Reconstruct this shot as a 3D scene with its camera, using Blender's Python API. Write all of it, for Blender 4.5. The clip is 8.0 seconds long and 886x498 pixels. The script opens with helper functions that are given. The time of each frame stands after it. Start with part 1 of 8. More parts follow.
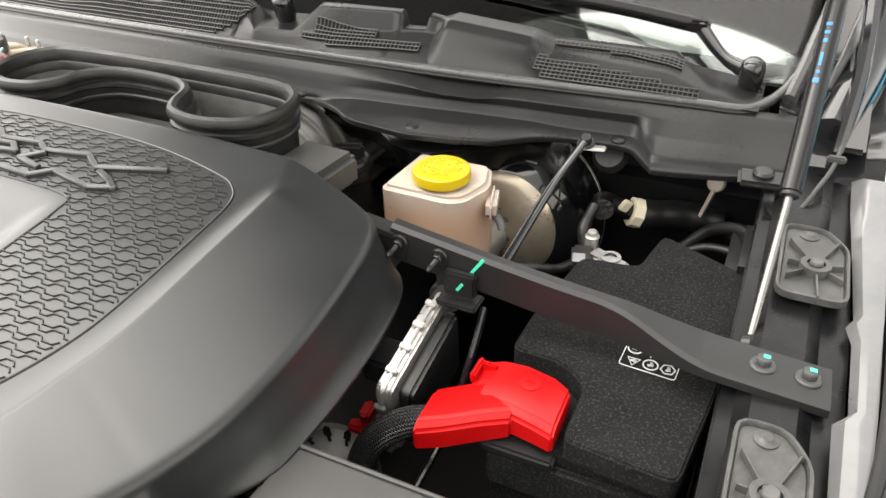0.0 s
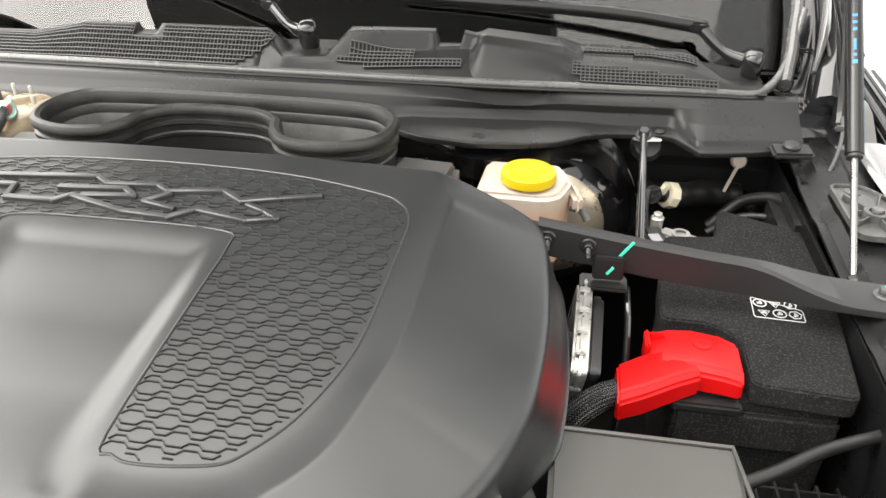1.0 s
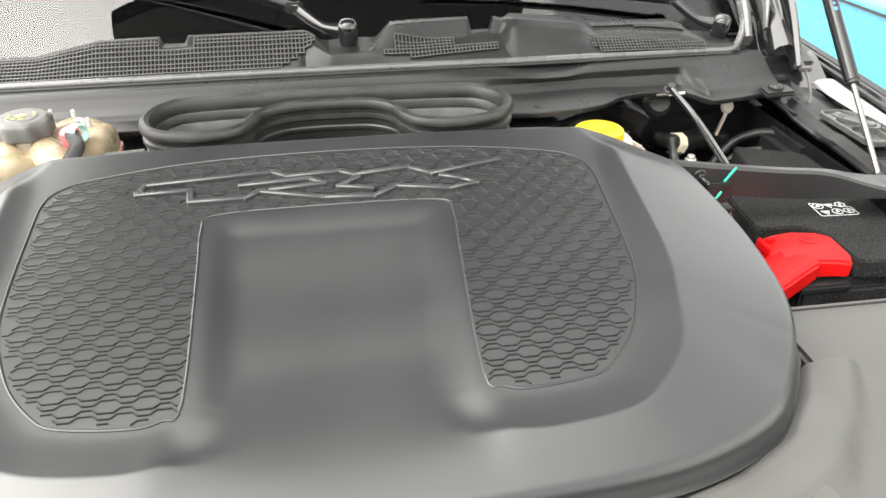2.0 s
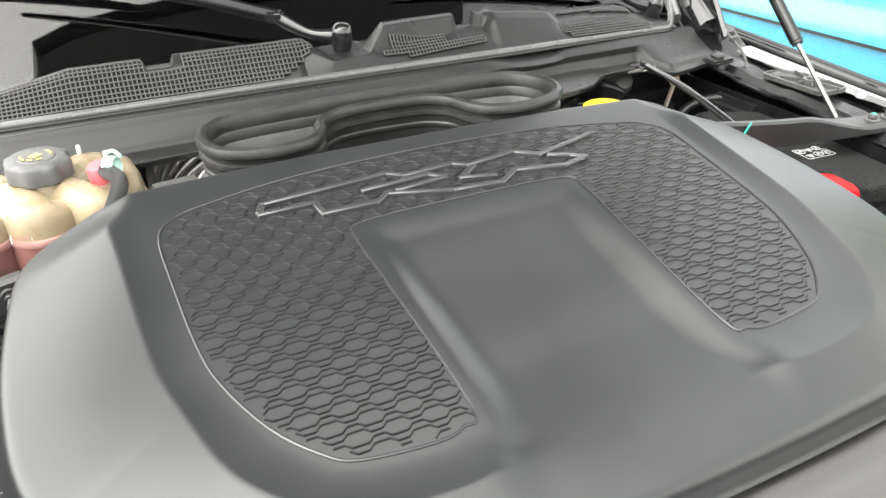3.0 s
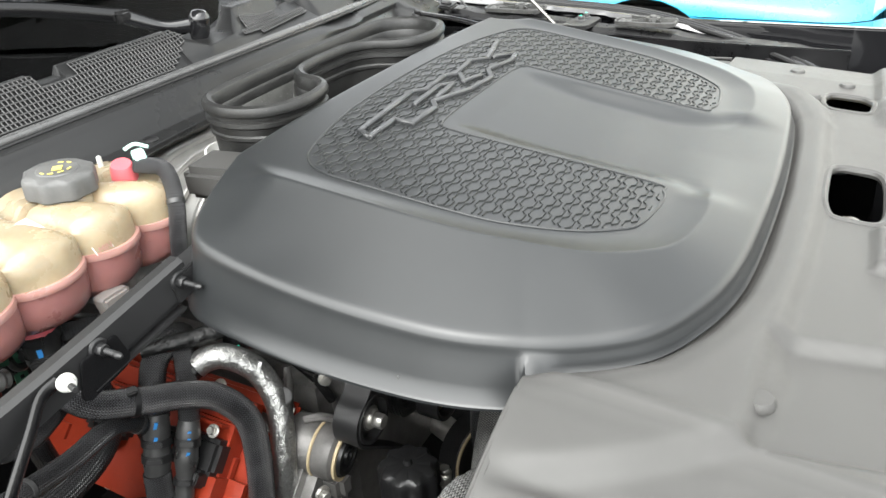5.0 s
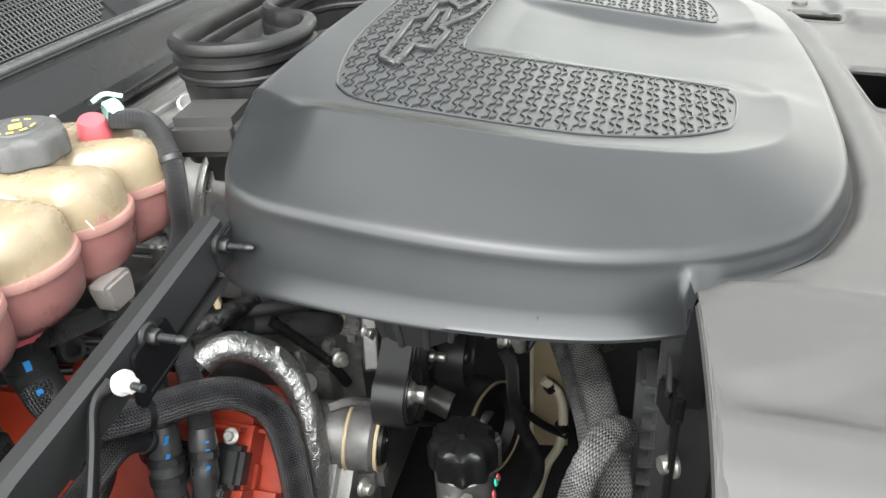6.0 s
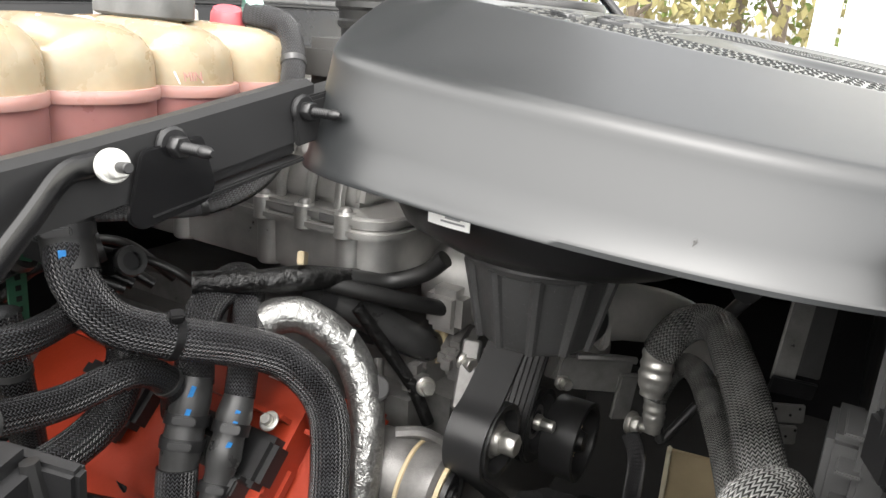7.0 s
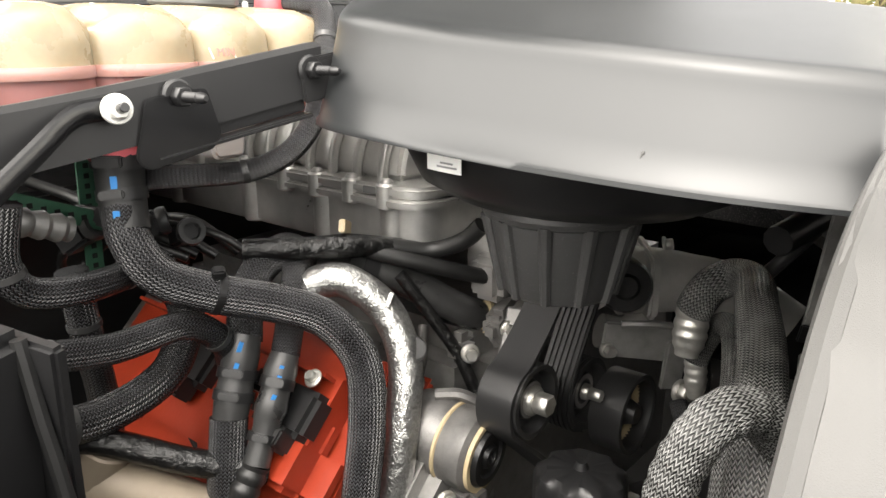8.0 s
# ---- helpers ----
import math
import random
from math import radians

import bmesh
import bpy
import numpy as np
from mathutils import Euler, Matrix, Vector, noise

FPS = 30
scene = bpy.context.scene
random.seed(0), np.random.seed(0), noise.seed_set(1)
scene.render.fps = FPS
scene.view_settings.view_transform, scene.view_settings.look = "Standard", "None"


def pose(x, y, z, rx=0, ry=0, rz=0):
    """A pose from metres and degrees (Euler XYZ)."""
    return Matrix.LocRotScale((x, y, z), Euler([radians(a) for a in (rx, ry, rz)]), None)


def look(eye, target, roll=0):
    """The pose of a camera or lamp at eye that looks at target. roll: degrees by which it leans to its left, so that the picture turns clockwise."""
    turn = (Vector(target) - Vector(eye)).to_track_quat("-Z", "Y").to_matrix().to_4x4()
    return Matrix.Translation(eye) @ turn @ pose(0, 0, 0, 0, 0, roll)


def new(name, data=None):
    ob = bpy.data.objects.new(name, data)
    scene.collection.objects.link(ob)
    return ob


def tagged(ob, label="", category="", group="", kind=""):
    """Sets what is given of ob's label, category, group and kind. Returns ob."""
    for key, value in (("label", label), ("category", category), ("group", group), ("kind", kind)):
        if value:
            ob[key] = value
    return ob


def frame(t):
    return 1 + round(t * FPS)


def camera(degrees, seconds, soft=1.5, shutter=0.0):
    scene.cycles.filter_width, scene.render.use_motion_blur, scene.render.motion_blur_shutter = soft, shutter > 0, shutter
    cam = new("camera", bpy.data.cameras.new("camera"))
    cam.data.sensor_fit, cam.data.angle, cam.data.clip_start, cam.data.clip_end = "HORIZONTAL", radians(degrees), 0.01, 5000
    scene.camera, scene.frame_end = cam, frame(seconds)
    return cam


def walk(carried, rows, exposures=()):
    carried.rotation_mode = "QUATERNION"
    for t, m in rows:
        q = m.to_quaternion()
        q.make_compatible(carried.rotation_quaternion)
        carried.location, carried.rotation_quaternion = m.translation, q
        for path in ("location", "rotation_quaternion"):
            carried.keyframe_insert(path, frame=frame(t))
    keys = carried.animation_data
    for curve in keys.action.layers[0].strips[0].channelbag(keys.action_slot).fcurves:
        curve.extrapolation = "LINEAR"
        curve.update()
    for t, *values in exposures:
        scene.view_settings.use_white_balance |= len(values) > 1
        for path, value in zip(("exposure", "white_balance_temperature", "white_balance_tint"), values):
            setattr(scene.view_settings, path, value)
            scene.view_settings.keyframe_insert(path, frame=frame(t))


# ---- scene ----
cam = camera(61.8, 8.0)
PATH = [
    (0, (0.78, -0.326, 1.739), (0.059, 1.17, 0.625), -1.4),
    (0.5, (0.605, -0.385, 1.747), (0.092, 1.208, 0.651), -0.5),
    (1, (0.449, -0.486, 1.748), (0.168, 1.181, 0.68), -0.2),
    (1.5, (0.259, -0.585, 1.737), (0.226, 1.121, 0.693), -0.2),
    (2, (0.023, -0.594, 1.726), (0.261, 1.105, 0.699), -0.5),
    (2.2, (-0.045, -0.563, 1.711), (0.284, 1.135, 0.706), -0.8),
    (3.3, (-0.412, -0.479, 1.684), (0.461, 1.024, 0.694), -1.4),
    (3.5, (-0.472, -0.448, 1.67), (0.495, 0.998, 0.684), -1.7),
    (4, (-0.617, -0.37, 1.67), (0.573, 0.902, 0.686), -2.2),
    (4.5, (-0.762, -0.337, 1.658), (0.626, 0.718, 0.679), -2.7),
    (4.7, (-0.816, -0.327, 1.657), (0.634, 0.646, 0.682), -3.0),
    (5.8, (-0.874, -0.082, 1.628), (0.748, 0.465, 0.592), -4.9),
    (6, (-0.865, -0.063, 1.574), (0.777, 0.43, 0.544), -4.2),
    (6.5, (-0.84, -0.057, 1.439), (0.859, 0.523, 0.558), -0.5),
    (7, (-0.795, -0.069, 1.358), (0.857, 0.89, 0.764), 3.8),
    (7.5, (-0.774, -0.115, 1.33), (0.755, 1.042, 0.762), 1.5),
    (8, (-0.776, -0.154, 1.321), (0.693, 1.084, 0.765), -0.2),
]
walk(cam, [(t, look(eye, target, roll)) for t, eye, target, roll in PATH],
     [(0.0, 2.0, 6900, 10), (2.0, 2.65, 6800, 8), (4.5, 2.5, 6550, 7), (6.0, 2.35, 6400, 7), (6.6, 2.45, 6500, 9), (8.0, 2.85, 7000, 10)])

# ---- world, sun, exposure ----
world = bpy.data.worlds.new("overcast_sky")
scene.world = world
world.use_nodes = True
wn = world.node_tree
wn.nodes.clear()
w_out = wn.nodes.new("ShaderNodeOutputWorld")
w_bg = wn.nodes.new("ShaderNodeBackground")
w_sky = wn.nodes.new("ShaderNodeTexSky")
w_sky.sky_type = "NISHITA"
w_sky.sun_disc = False
w_sky.sun_elevation = radians(60)
w_sky.sun_rotation = radians(265)
w_sky.dust_density = 2.5
w_hsv = wn.nodes.new("ShaderNodeHueSaturation")
w_hsv.inputs["Saturation"].default_value = 0.08
w_bg.inputs["Strength"].default_value = 0.15
wn.links.new(w_sky.outputs[0], w_hsv.inputs["Color"])
wn.links.new(w_hsv.outputs[0], w_bg.inputs["Color"])
wn.links.new(w_bg.outputs[0], w_out.inputs["Surface"])
sun = new("sun", bpy.data.lights.new("sun", "SUN"))
sun.data.energy, sun.data.angle, sun.data.color = 1.15, radians(110), (1.0, 0.97, 0.93)
sun.matrix_world = look((-4.6, 1.0, 8.0), (0, 0, 0))


# ---- materials ----
def nodes_of(name):
    m = bpy.data.materials.new(name)
    m.use_nodes = True
    nt = m.node_tree
    return m, nt, nt.nodes["Principled BSDF"]


def node(nt, kind, **values):
    n = nt.nodes.new(kind)
    for key, value in values.items():
        n.inputs[key.replace("_", " ")].default_value = value
    return n


def ramp(nt, source, a, b, lo=0.3, hi=0.7):
    r = nt.nodes.new("ShaderNodeValToRGB")
    r.color_ramp.elements[0].position, r.color_ramp.elements[1].position = lo, hi
    r.color_ramp.elements[0].color, r.color_ramp.elements[1].color = a, b
    nt.links.new(source, r.inputs[0])
    return r.outputs[0]


def surface(name, color, rough, metal=0.0, grain=900.0, bump=0.15, stain=0.25, stain_scale=9.0,
            rough_var=0.12, coat=0.0, sss=0.0, spec=0.5, dist=0.0006, dust=0.0, dust_lo=0.62):
    """A solid surface with fine grain in relief, broad tone changes and uneven gloss."""
    m, nt, b = nodes_of(name)
    tc = nt.nodes.new("ShaderNodeTexCoord")
    big = node(nt, "ShaderNodeTexNoise", Scale=stain_scale, Detail=6.0, Roughness=0.65)
    fine = node(nt, "ShaderNodeTexNoise", Scale=grain, Detail=3.0, Roughness=0.6)
    for n in (big, fine):
        nt.links.new(tc.outputs["Object"], n.inputs["Vector"])
    c = Vector(color)
    lo, hi = c * (1 - stain), c * (1 + stain)
    out = ramp(nt, big.outputs["Fac"], (*lo, 1), (*hi, 1))
    if dust:
        spots = node(nt, "ShaderNodeTexNoise", Scale=grain * 0.35, Detail=2.0, Roughness=0.7)
        nt.links.new(tc.outputs["Object"], spots.inputs["Vector"])
        mix = nt.nodes.new("ShaderNodeMix")
        mix.data_type = "RGBA"
        nt.links.new(ramp(nt, spots.outputs["Fac"], (0, 0, 0, 1), (1, 1, 1, 1), dust_lo, dust_lo + 0.10), mix.inputs["Factor"])
        nt.links.new(out, mix.inputs["A"])
        mix.inputs["B"].default_value = (dust, dust, dust * 0.97, 1)
        out = mix.outputs["Result"]
    nt.links.new(out, b.inputs["Base Color"])
    r = ramp(nt, big.outputs["Fac"], (max(rough - rough_var, 0.03),) * 3 + (1,), (min(rough + rough_var, 1),) * 3 + (1,))
    nt.links.new(r, b.inputs["Roughness"])
    b.inputs["Metallic"].default_value = metal
    b.inputs["Specular IOR Level"].default_value = spec
    b.inputs["Coat Weight"].default_value = coat
    if sss:
        b.inputs["Subsurface Weight"].default_value = sss
        b.inputs["Subsurface Radius"].default_value = (0.02, 0.012, 0.008)
    if bump:
        bp = node(nt, "ShaderNodeBump", Strength=bump, Distance=dist)
        nt.links.new(fine.outputs["Fac"], bp.inputs["Height"])
        nt.links.new(bp.outputs[0], b.inputs["Normal"])
    return m


def braided(name, color, strands=22.0, pitch=0.011, gloss=0.42, ribs=False):
    """Woven sleeve: two crossing families of strands from the sleeve's own length and girth."""
    m, nt, b = nodes_of(name)
    uv = nt.nodes.new("ShaderNodeUVMap")
    sep = nt.nodes.new("ShaderNodeSeparateXYZ")
    nt.links.new(uv.outputs[0], sep.inputs[0])

    def calc(op, a, c):
        n = nt.nodes.new("ShaderNodeMath")
        n.operation = op
        for i, v in enumerate((a, c)):
            if isinstance(v, (int, float)):
                n.inputs[i].default_value = v
            else:
                nt.links.new(v, n.inputs[i])
        return n.outputs[0]

    around = calc("MULTIPLY", sep.outputs[0], strands * 2 * math.pi)
    along = calc("MULTIPLY", sep.outputs[1], 2 * math.pi / pitch)
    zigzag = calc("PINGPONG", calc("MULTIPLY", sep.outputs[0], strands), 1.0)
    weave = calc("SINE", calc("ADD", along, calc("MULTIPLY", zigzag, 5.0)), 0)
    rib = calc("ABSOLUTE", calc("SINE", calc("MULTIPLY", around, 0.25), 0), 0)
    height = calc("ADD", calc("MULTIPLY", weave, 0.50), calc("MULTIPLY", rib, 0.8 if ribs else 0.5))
    tc = nt.nodes.new("ShaderNodeTexCoord")
    big = node(nt, "ShaderNodeTexNoise", Scale=40.0, Detail=4.0)
    nt.links.new(tc.outputs["Object"], big.inputs["Vector"])
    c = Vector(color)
    # Strand crests pale, gaps dark: glints and groove shade put into the colour.
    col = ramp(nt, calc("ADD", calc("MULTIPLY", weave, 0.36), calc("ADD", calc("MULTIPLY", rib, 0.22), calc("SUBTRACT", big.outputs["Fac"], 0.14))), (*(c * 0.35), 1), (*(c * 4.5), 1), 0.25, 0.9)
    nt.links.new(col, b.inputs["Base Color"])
    b.inputs["Roughness"].default_value = gloss
    bp = node(nt, "ShaderNodeBump", Strength=0.9, Distance=0.0009)
    nt.links.new(height, bp.inputs["Height"])
    nt.links.new(bp.outputs[0], b.inputs["Normal"])
    return m


def crinkled(name, color, rough, scale, strength, metal=1.0, distance=0.004):
    m, nt, b = nodes_of(name)
    tc = nt.nodes.new("ShaderNodeTexCoord")
    vor = node(nt, "ShaderNodeTexVoronoi", Scale=scale)
    noi = node(nt, "ShaderNodeTexNoise", Scale=scale * 2.3, Detail=5.0, Distortion=1.5)
    add = nt.nodes.new("ShaderNodeMath")
    add.operation = "ADD"
    for n in (vor, noi):
        nt.links.new(tc.outputs["Object"], n.inputs["Vector"])
    nt.links.new(vor.outputs["Distance"], add.inputs[0])
    nt.links.new(noi.outputs["Fac"], add.inputs[1])
    c = Vector(color)
    nt.links.new(ramp(nt, noi.outputs["Fac"], (*(c * 0.6), 1), (*c, 1)), b.inputs["Base Color"])
    b.inputs["Metallic"].default_value = metal
    b.inputs["Roughness"].default_value = rough
    bp = node(nt, "ShaderNodeBump", Strength=strength, Distance=distance)
    nt.links.new(add.outputs[0], bp.inputs["Height"])
    nt.links.new(bp.outputs[0], b.inputs["Normal"])
    return m


def clear(name, tint, rough=0.02):
    m, nt, b = nodes_of(name)
    nt.nodes.remove(b)
    out = nt.nodes["Material Output"]
    tr = nt.nodes.new("ShaderNodeBsdfTransparent")
    tr.inputs["Color"].default_value = (*tint, 1)
    gl = nt.nodes.new("ShaderNodeBsdfGlossy")
    gl.inputs["Roughness"].default_value = rough
    fr = nt.nodes.new("ShaderNodeFresnel")
    fr.inputs["IOR"].default_value = 1.55
    mx = nt.nodes.new("ShaderNodeMixShader")
    nt.links.new(fr.outputs[0], mx.inputs[0])
    nt.links.new(tr.outputs[0], mx.inputs[1])
    nt.links.new(gl.outputs[0], mx.inputs[2])
    nt.links.new(mx.outputs[0], out.inputs["Surface"])
    return m


M_COVER = surface("satin_dark_plastic", (0.016, 0.0172, 0.0180), 0.34, grain=2600, bump=0.05, stain=0.10, rough_var=0.03, dist=0.0003, spec=0.55)
M_NET = surface("matt_dark_plastic", (0.011, 0.012, 0.012), 0.31, grain=2600, bump=0.08, stain=0.06, rough_var=0.03)
M_EMBLEM = surface("emblem_grey", (0.026, 0.027, 0.028), 0.34, grain=2600, bump=0.05, stain=0.06)
M_PANEL = surface("grained_grey_plastic", (0.050, 0.049, 0.047), 0.46, grain=2400, bump=0.25, stain=0.08, rough_var=0.05, spec=0.4)
M_COWL = surface("cowl_black_plastic", (0.017, 0.0172, 0.0175), 0.30, grain=2200, bump=0.10, stain=0.12, rough_var=0.06, spec=0.28)
# Near-black puts the shade inside openings into colour; also used for plain black parts.
M_VOID = surface("shade_and_plain_black", (0.004, 0.004, 0.004), 0.9, bump=0.0, stain=0.2)
M_UNDERSIDE = surface("dusty_underside", (0.014, 0.0135, 0.013), 0.8, grain=200, bump=0.3, stain=0.35, stain_scale=8)
M_RUBBER = surface("weathered_rubber", (0.013, 0.013, 0.0125), 0.42, grain=1200, bump=0.3, stain=0.3, stain_scale=30, rough_var=0.12, dust=0.05)
M_LINER = surface("dusty_rubber_liner", (0.10, 0.10, 0.095), 0.55, grain=900, bump=0.25, stain=0.35, stain_scale=25, dust=0.22, dust_lo=0.64)
M_STRIP = surface("seal_rubber", (0.085, 0.085, 0.085), 0.28, grain=1500, bump=0.15, stain=0.2)
M_BLACK = surface("black_plastic", (0.010, 0.010, 0.0105), 0.38, grain=1500, bump=0.15, stain=0.25, rough_var=0.1)
M_DUCT = surface("ribbed_black_plastic", (0.042, 0.042, 0.042), 0.42, grain=2400, bump=0.3, stain=0.25, dust=0.25, dust_lo=0.66)
M_SATIN = surface("satin_black_coated_steel", (0.006, 0.006, 0.0065), 0.22, grain=2600, bump=0.08, stain=0.12, rough_var=0.05, spec=0.45)
M_PAINT = surface("gloss_black_paint", (0.010, 0.010, 0.011), 0.12, grain=60, bump=0.02, stain=0.2, coat=0.6, rough_var=0.05)
M_BRACE = surface("satin_black_powder_coat", (0.015, 0.015, 0.0155), 0.40, grain=2600, bump=0.08, stain=0.12, rough_var=0.05, spec=0.40)
# Grey puts the sky's reflection on the black flange into colour; also a flap.
M_PALEGLOSS = surface("pale_gloss_grey", (0.13, 0.13, 0.132), 0.14, grain=400, bump=0.02, stain=0.15, coat=1.0)
M_FELT = surface("black_felt", (0.015, 0.015, 0.0155), 0.95, grain=1000, bump=1.0, stain=0.5, stain_scale=28, dist=0.004, dust=0.050, dust_lo=0.54, spec=0.2)
M_RED = surface("red_plastic", (0.47, 0.002, 0.003), 0.50, grain=1800, bump=0.1, stain=0.06, spec=0.25)
M_YELLOW = surface("yellow_plastic", (0.60, 0.43, 0.008), 0.42, grain=900, bump=0.15, stain=0.08)
M_CREAM = surface("milky_plastic", (0.50, 0.43, 0.37), 0.35, grain=300, bump=0.1, stain=0.08, sss=0.5)
M_RESERVOIR = surface("milky_plastic_with_fluid", (0.50, 0.43, 0.37), 0.35, grain=300, bump=0.1, stain=0.08, sss=0.5)


def fluid_level(m, tint, level, blend):
    """Amber fluid that shows through milky plastic up to its level."""
    nt = m.node_tree
    b = nt.nodes["Principled BSDF"]
    source = b.inputs["Base Color"].links[0].from_socket
    geo = nt.nodes.new("ShaderNodeNewGeometry")
    sep = nt.nodes.new("ShaderNodeSeparateXYZ")
    nt.links.new(geo.outputs["Position"], sep.inputs[0])
    rng = node(nt, "ShaderNodeMapRange")
    for k, v in (("From Min", level - blend), ("From Max", level + blend), ("To Min", 1.0), ("To Max", 0.0)):
        rng.inputs[k].default_value = v
    nt.links.new(sep.outputs["Z"], rng.inputs["Value"])
    mix = nt.nodes.new("ShaderNodeMix")
    mix.data_type = "RGBA"
    nt.links.new(rng.outputs[0], mix.inputs["Factor"])
    nt.links.new(source, mix.inputs["A"])
    mix.inputs["B"].default_value = (*tint, 1)
    nt.links.new(mix.outputs["Result"], b.inputs["Base Color"])


fluid_level(M_RESERVOIR, (0.52, 0.35, 0.25), 1.256, 0.014)
M_TANK_TOP = surface("aged_tank_plastic", (0.29, 0.235, 0.155), 0.30, grain=200, bump=0.08, stain=0.22, stain_scale=14, sss=0.6)
M_TANK_LOW = surface("tank_coolant_pink", (0.27, 0.125, 0.115), 0.32, grain=200, bump=0.1, stain=0.12, stain_scale=20, sss=0.5)
M_TANK_SEAM = surface("tank_seam_pink", (0.36, 0.20, 0.175), 0.32, grain=300, bump=0.1, stain=0.1, sss=0.4)
M_PINK = surface("pink_plug", (0.60, 0.13, 0.15), 0.4, grain=600, bump=0.1, sss=0.2)
M_MINT = surface("mint_clip", (0.45, 0.70, 0.62), 0.4, grain=600, bump=0.1)
M_ALU = surface("cast_aluminium", (0.42, 0.415, 0.40), 0.38, metal=0.8, grain=900, bump=0.45, stain=0.18, stain_scale=20, rough_var=0.12)
M_ALU_DULL = surface("oxidised_aluminium", (0.25, 0.245, 0.238), 0.42, metal=0.65, grain=700, bump=0.5, stain=0.3, stain_scale=30, rough_var=0.15)
M_WORNCAST = surface("worn_grey_casting", (0.17, 0.165, 0.16), 0.45, metal=0.5, grain=600, bump=0.5, stain=0.35, stain_scale=45, rough_var=0.15)
M_STEEL = surface("zinc_steel", (0.50, 0.49, 0.46), 0.42, metal=0.85, grain=900, bump=0.1, stain=0.2, stain_scale=60)
M_BOOSTER = surface("brushed_booster_steel", (0.46, 0.40, 0.31), 0.32, metal=0.7, grain=500, bump=0.08, stain=0.2, stain_scale=18)
M_ORANGE = surface("orange_engine_paint", (0.27, 0.028, 0.010), 0.40, grain=260, bump=0.35, stain=0.16, stain_scale=16, rough_var=0.12)
M_FOIL = crinkled("foil_wrap", (0.42, 0.42, 0.41), 0.34, 74.0, 0.52, distance=0.0026, metal=0.88)
M_TAPE = crinkled("black_tape", (0.008, 0.008, 0.008), 0.22, 110.0, 0.55, metal=0.0, distance=0.003)
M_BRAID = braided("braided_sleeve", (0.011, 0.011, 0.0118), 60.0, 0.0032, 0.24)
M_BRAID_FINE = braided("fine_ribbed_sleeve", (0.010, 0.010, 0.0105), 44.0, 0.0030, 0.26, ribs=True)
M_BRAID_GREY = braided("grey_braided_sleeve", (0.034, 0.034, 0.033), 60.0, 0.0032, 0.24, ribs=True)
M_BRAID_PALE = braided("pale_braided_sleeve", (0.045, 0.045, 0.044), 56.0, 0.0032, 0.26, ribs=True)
M_HOSE = surface("plain_rubber_hose", (0.009, 0.009, 0.009), 0.45, grain=900, bump=0.2, stain=0.2)
M_BELT = surface("belt_rubber", (0.018, 0.018, 0.0185), 0.42, grain=1500, bump=0.1, stain=0.15)
M_WHITE = surface("white_nylon", (0.48, 0.48, 0.455), 0.35, grain=800, bump=0.08, stain=0.05)
M_CASTGREY = surface("pale_cast_elbow", (0.42, 0.41, 0.39), 0.42, metal=0.2, grain=700, bump=0.3, stain=0.15, stain_scale=25)
M_CAPGREY = surface("worn_grey_cap", (0.085, 0.085, 0.083), 0.5, grain=900, bump=0.2, stain=0.25, stain_scale=40)
M_SATINGREY = surface("dusty_coupling_plastic", (0.032, 0.032, 0.032), 0.36, grain=900, bump=0.15, stain=0.35, stain_scale=30)
M_FOOT = surface("cloudy_plastic", (0.22, 0.20, 0.19), 0.35, grain=400, bump=0.1, stain=0.08, sss=0.3)
M_LABEL = surface("paper_label", (0.82, 0.82, 0.80), 0.5, grain=900, bump=0.05, stain=0.03)
M_GREYINK = surface("grey_print", (0.25, 0.25, 0.26), 0.5, bump=0.0)
M_PRINT = surface("white_print", (0.72, 0.72, 0.72), 0.5, bump=0.1, grain=400)
M_YPRINT = surface("yellow_print", (0.62, 0.52, 0.12), 0.5, bump=0.0)
M_BLUE = surface("blue_marking", (0.03, 0.20, 0.50), 0.45, bump=0.0, stain=0.15)
M_GREEN = surface("green_marker", (0.05, 0.65, 0.42), 0.4, bump=0.0, stain=0.15)
M_GREENPLASTIC = surface("green_plastic_strap", (0.03, 0.10, 0.06), 0.45, grain=600, bump=0.1)
M_TAN = surface("tan_tape", (0.42, 0.34, 0.21), 0.6, grain=500, bump=0.2, stain=0.15)
M_BEIGE = surface("beige_cloth_tape", (0.72, 0.66, 0.50), 0.7, grain=700, bump=0.4, stain=0.15)
M_BRASS = surface("stained_steel", (0.17, 0.14, 0.105), 0.55, metal=0.3, grain=600, bump=0.1)
M_GREYCLIP = surface("grey_bracket_plastic", (0.05, 0.05, 0.05), 0.45, grain=1500, bump=0.15, stain=0.1)
M_BRACKET = surface("dusty_bracket_plastic", (0.060, 0.060, 0.058), 0.45, grain=900, bump=0.3, stain=0.45, stain_scale=60)
M_RAIL = surface("black_painted_rail", (0.007, 0.007, 0.0075), 0.34, grain=300, bump=0.1, stain=0.3, stain_scale=20, rough_var=0.15, spec=0.22)
M_RODSTEEL = surface("satin_piston_rod", (0.22, 0.215, 0.205), 0.28, metal=0.9, grain=900, bump=0.04, stain=0.15)
M_CASE = surface("bright_die_cast_case", (0.50, 0.49, 0.47), 0.34, metal=0.85, grain=700, bump=0.2, stain=0.22, stain_scale=45)
M_CARBLUE = surface("sky_blue_car_paint", (0.045, 0.33, 0.50), 0.30, grain=60, bump=0.01, stain=0.04, coat=0.3)
M_CARBLUE_LOW = surface("teal_car_paint", (0.02, 0.20, 0.32), 0.25, grain=60, bump=0.01, stain=0.05, coat=0.5)
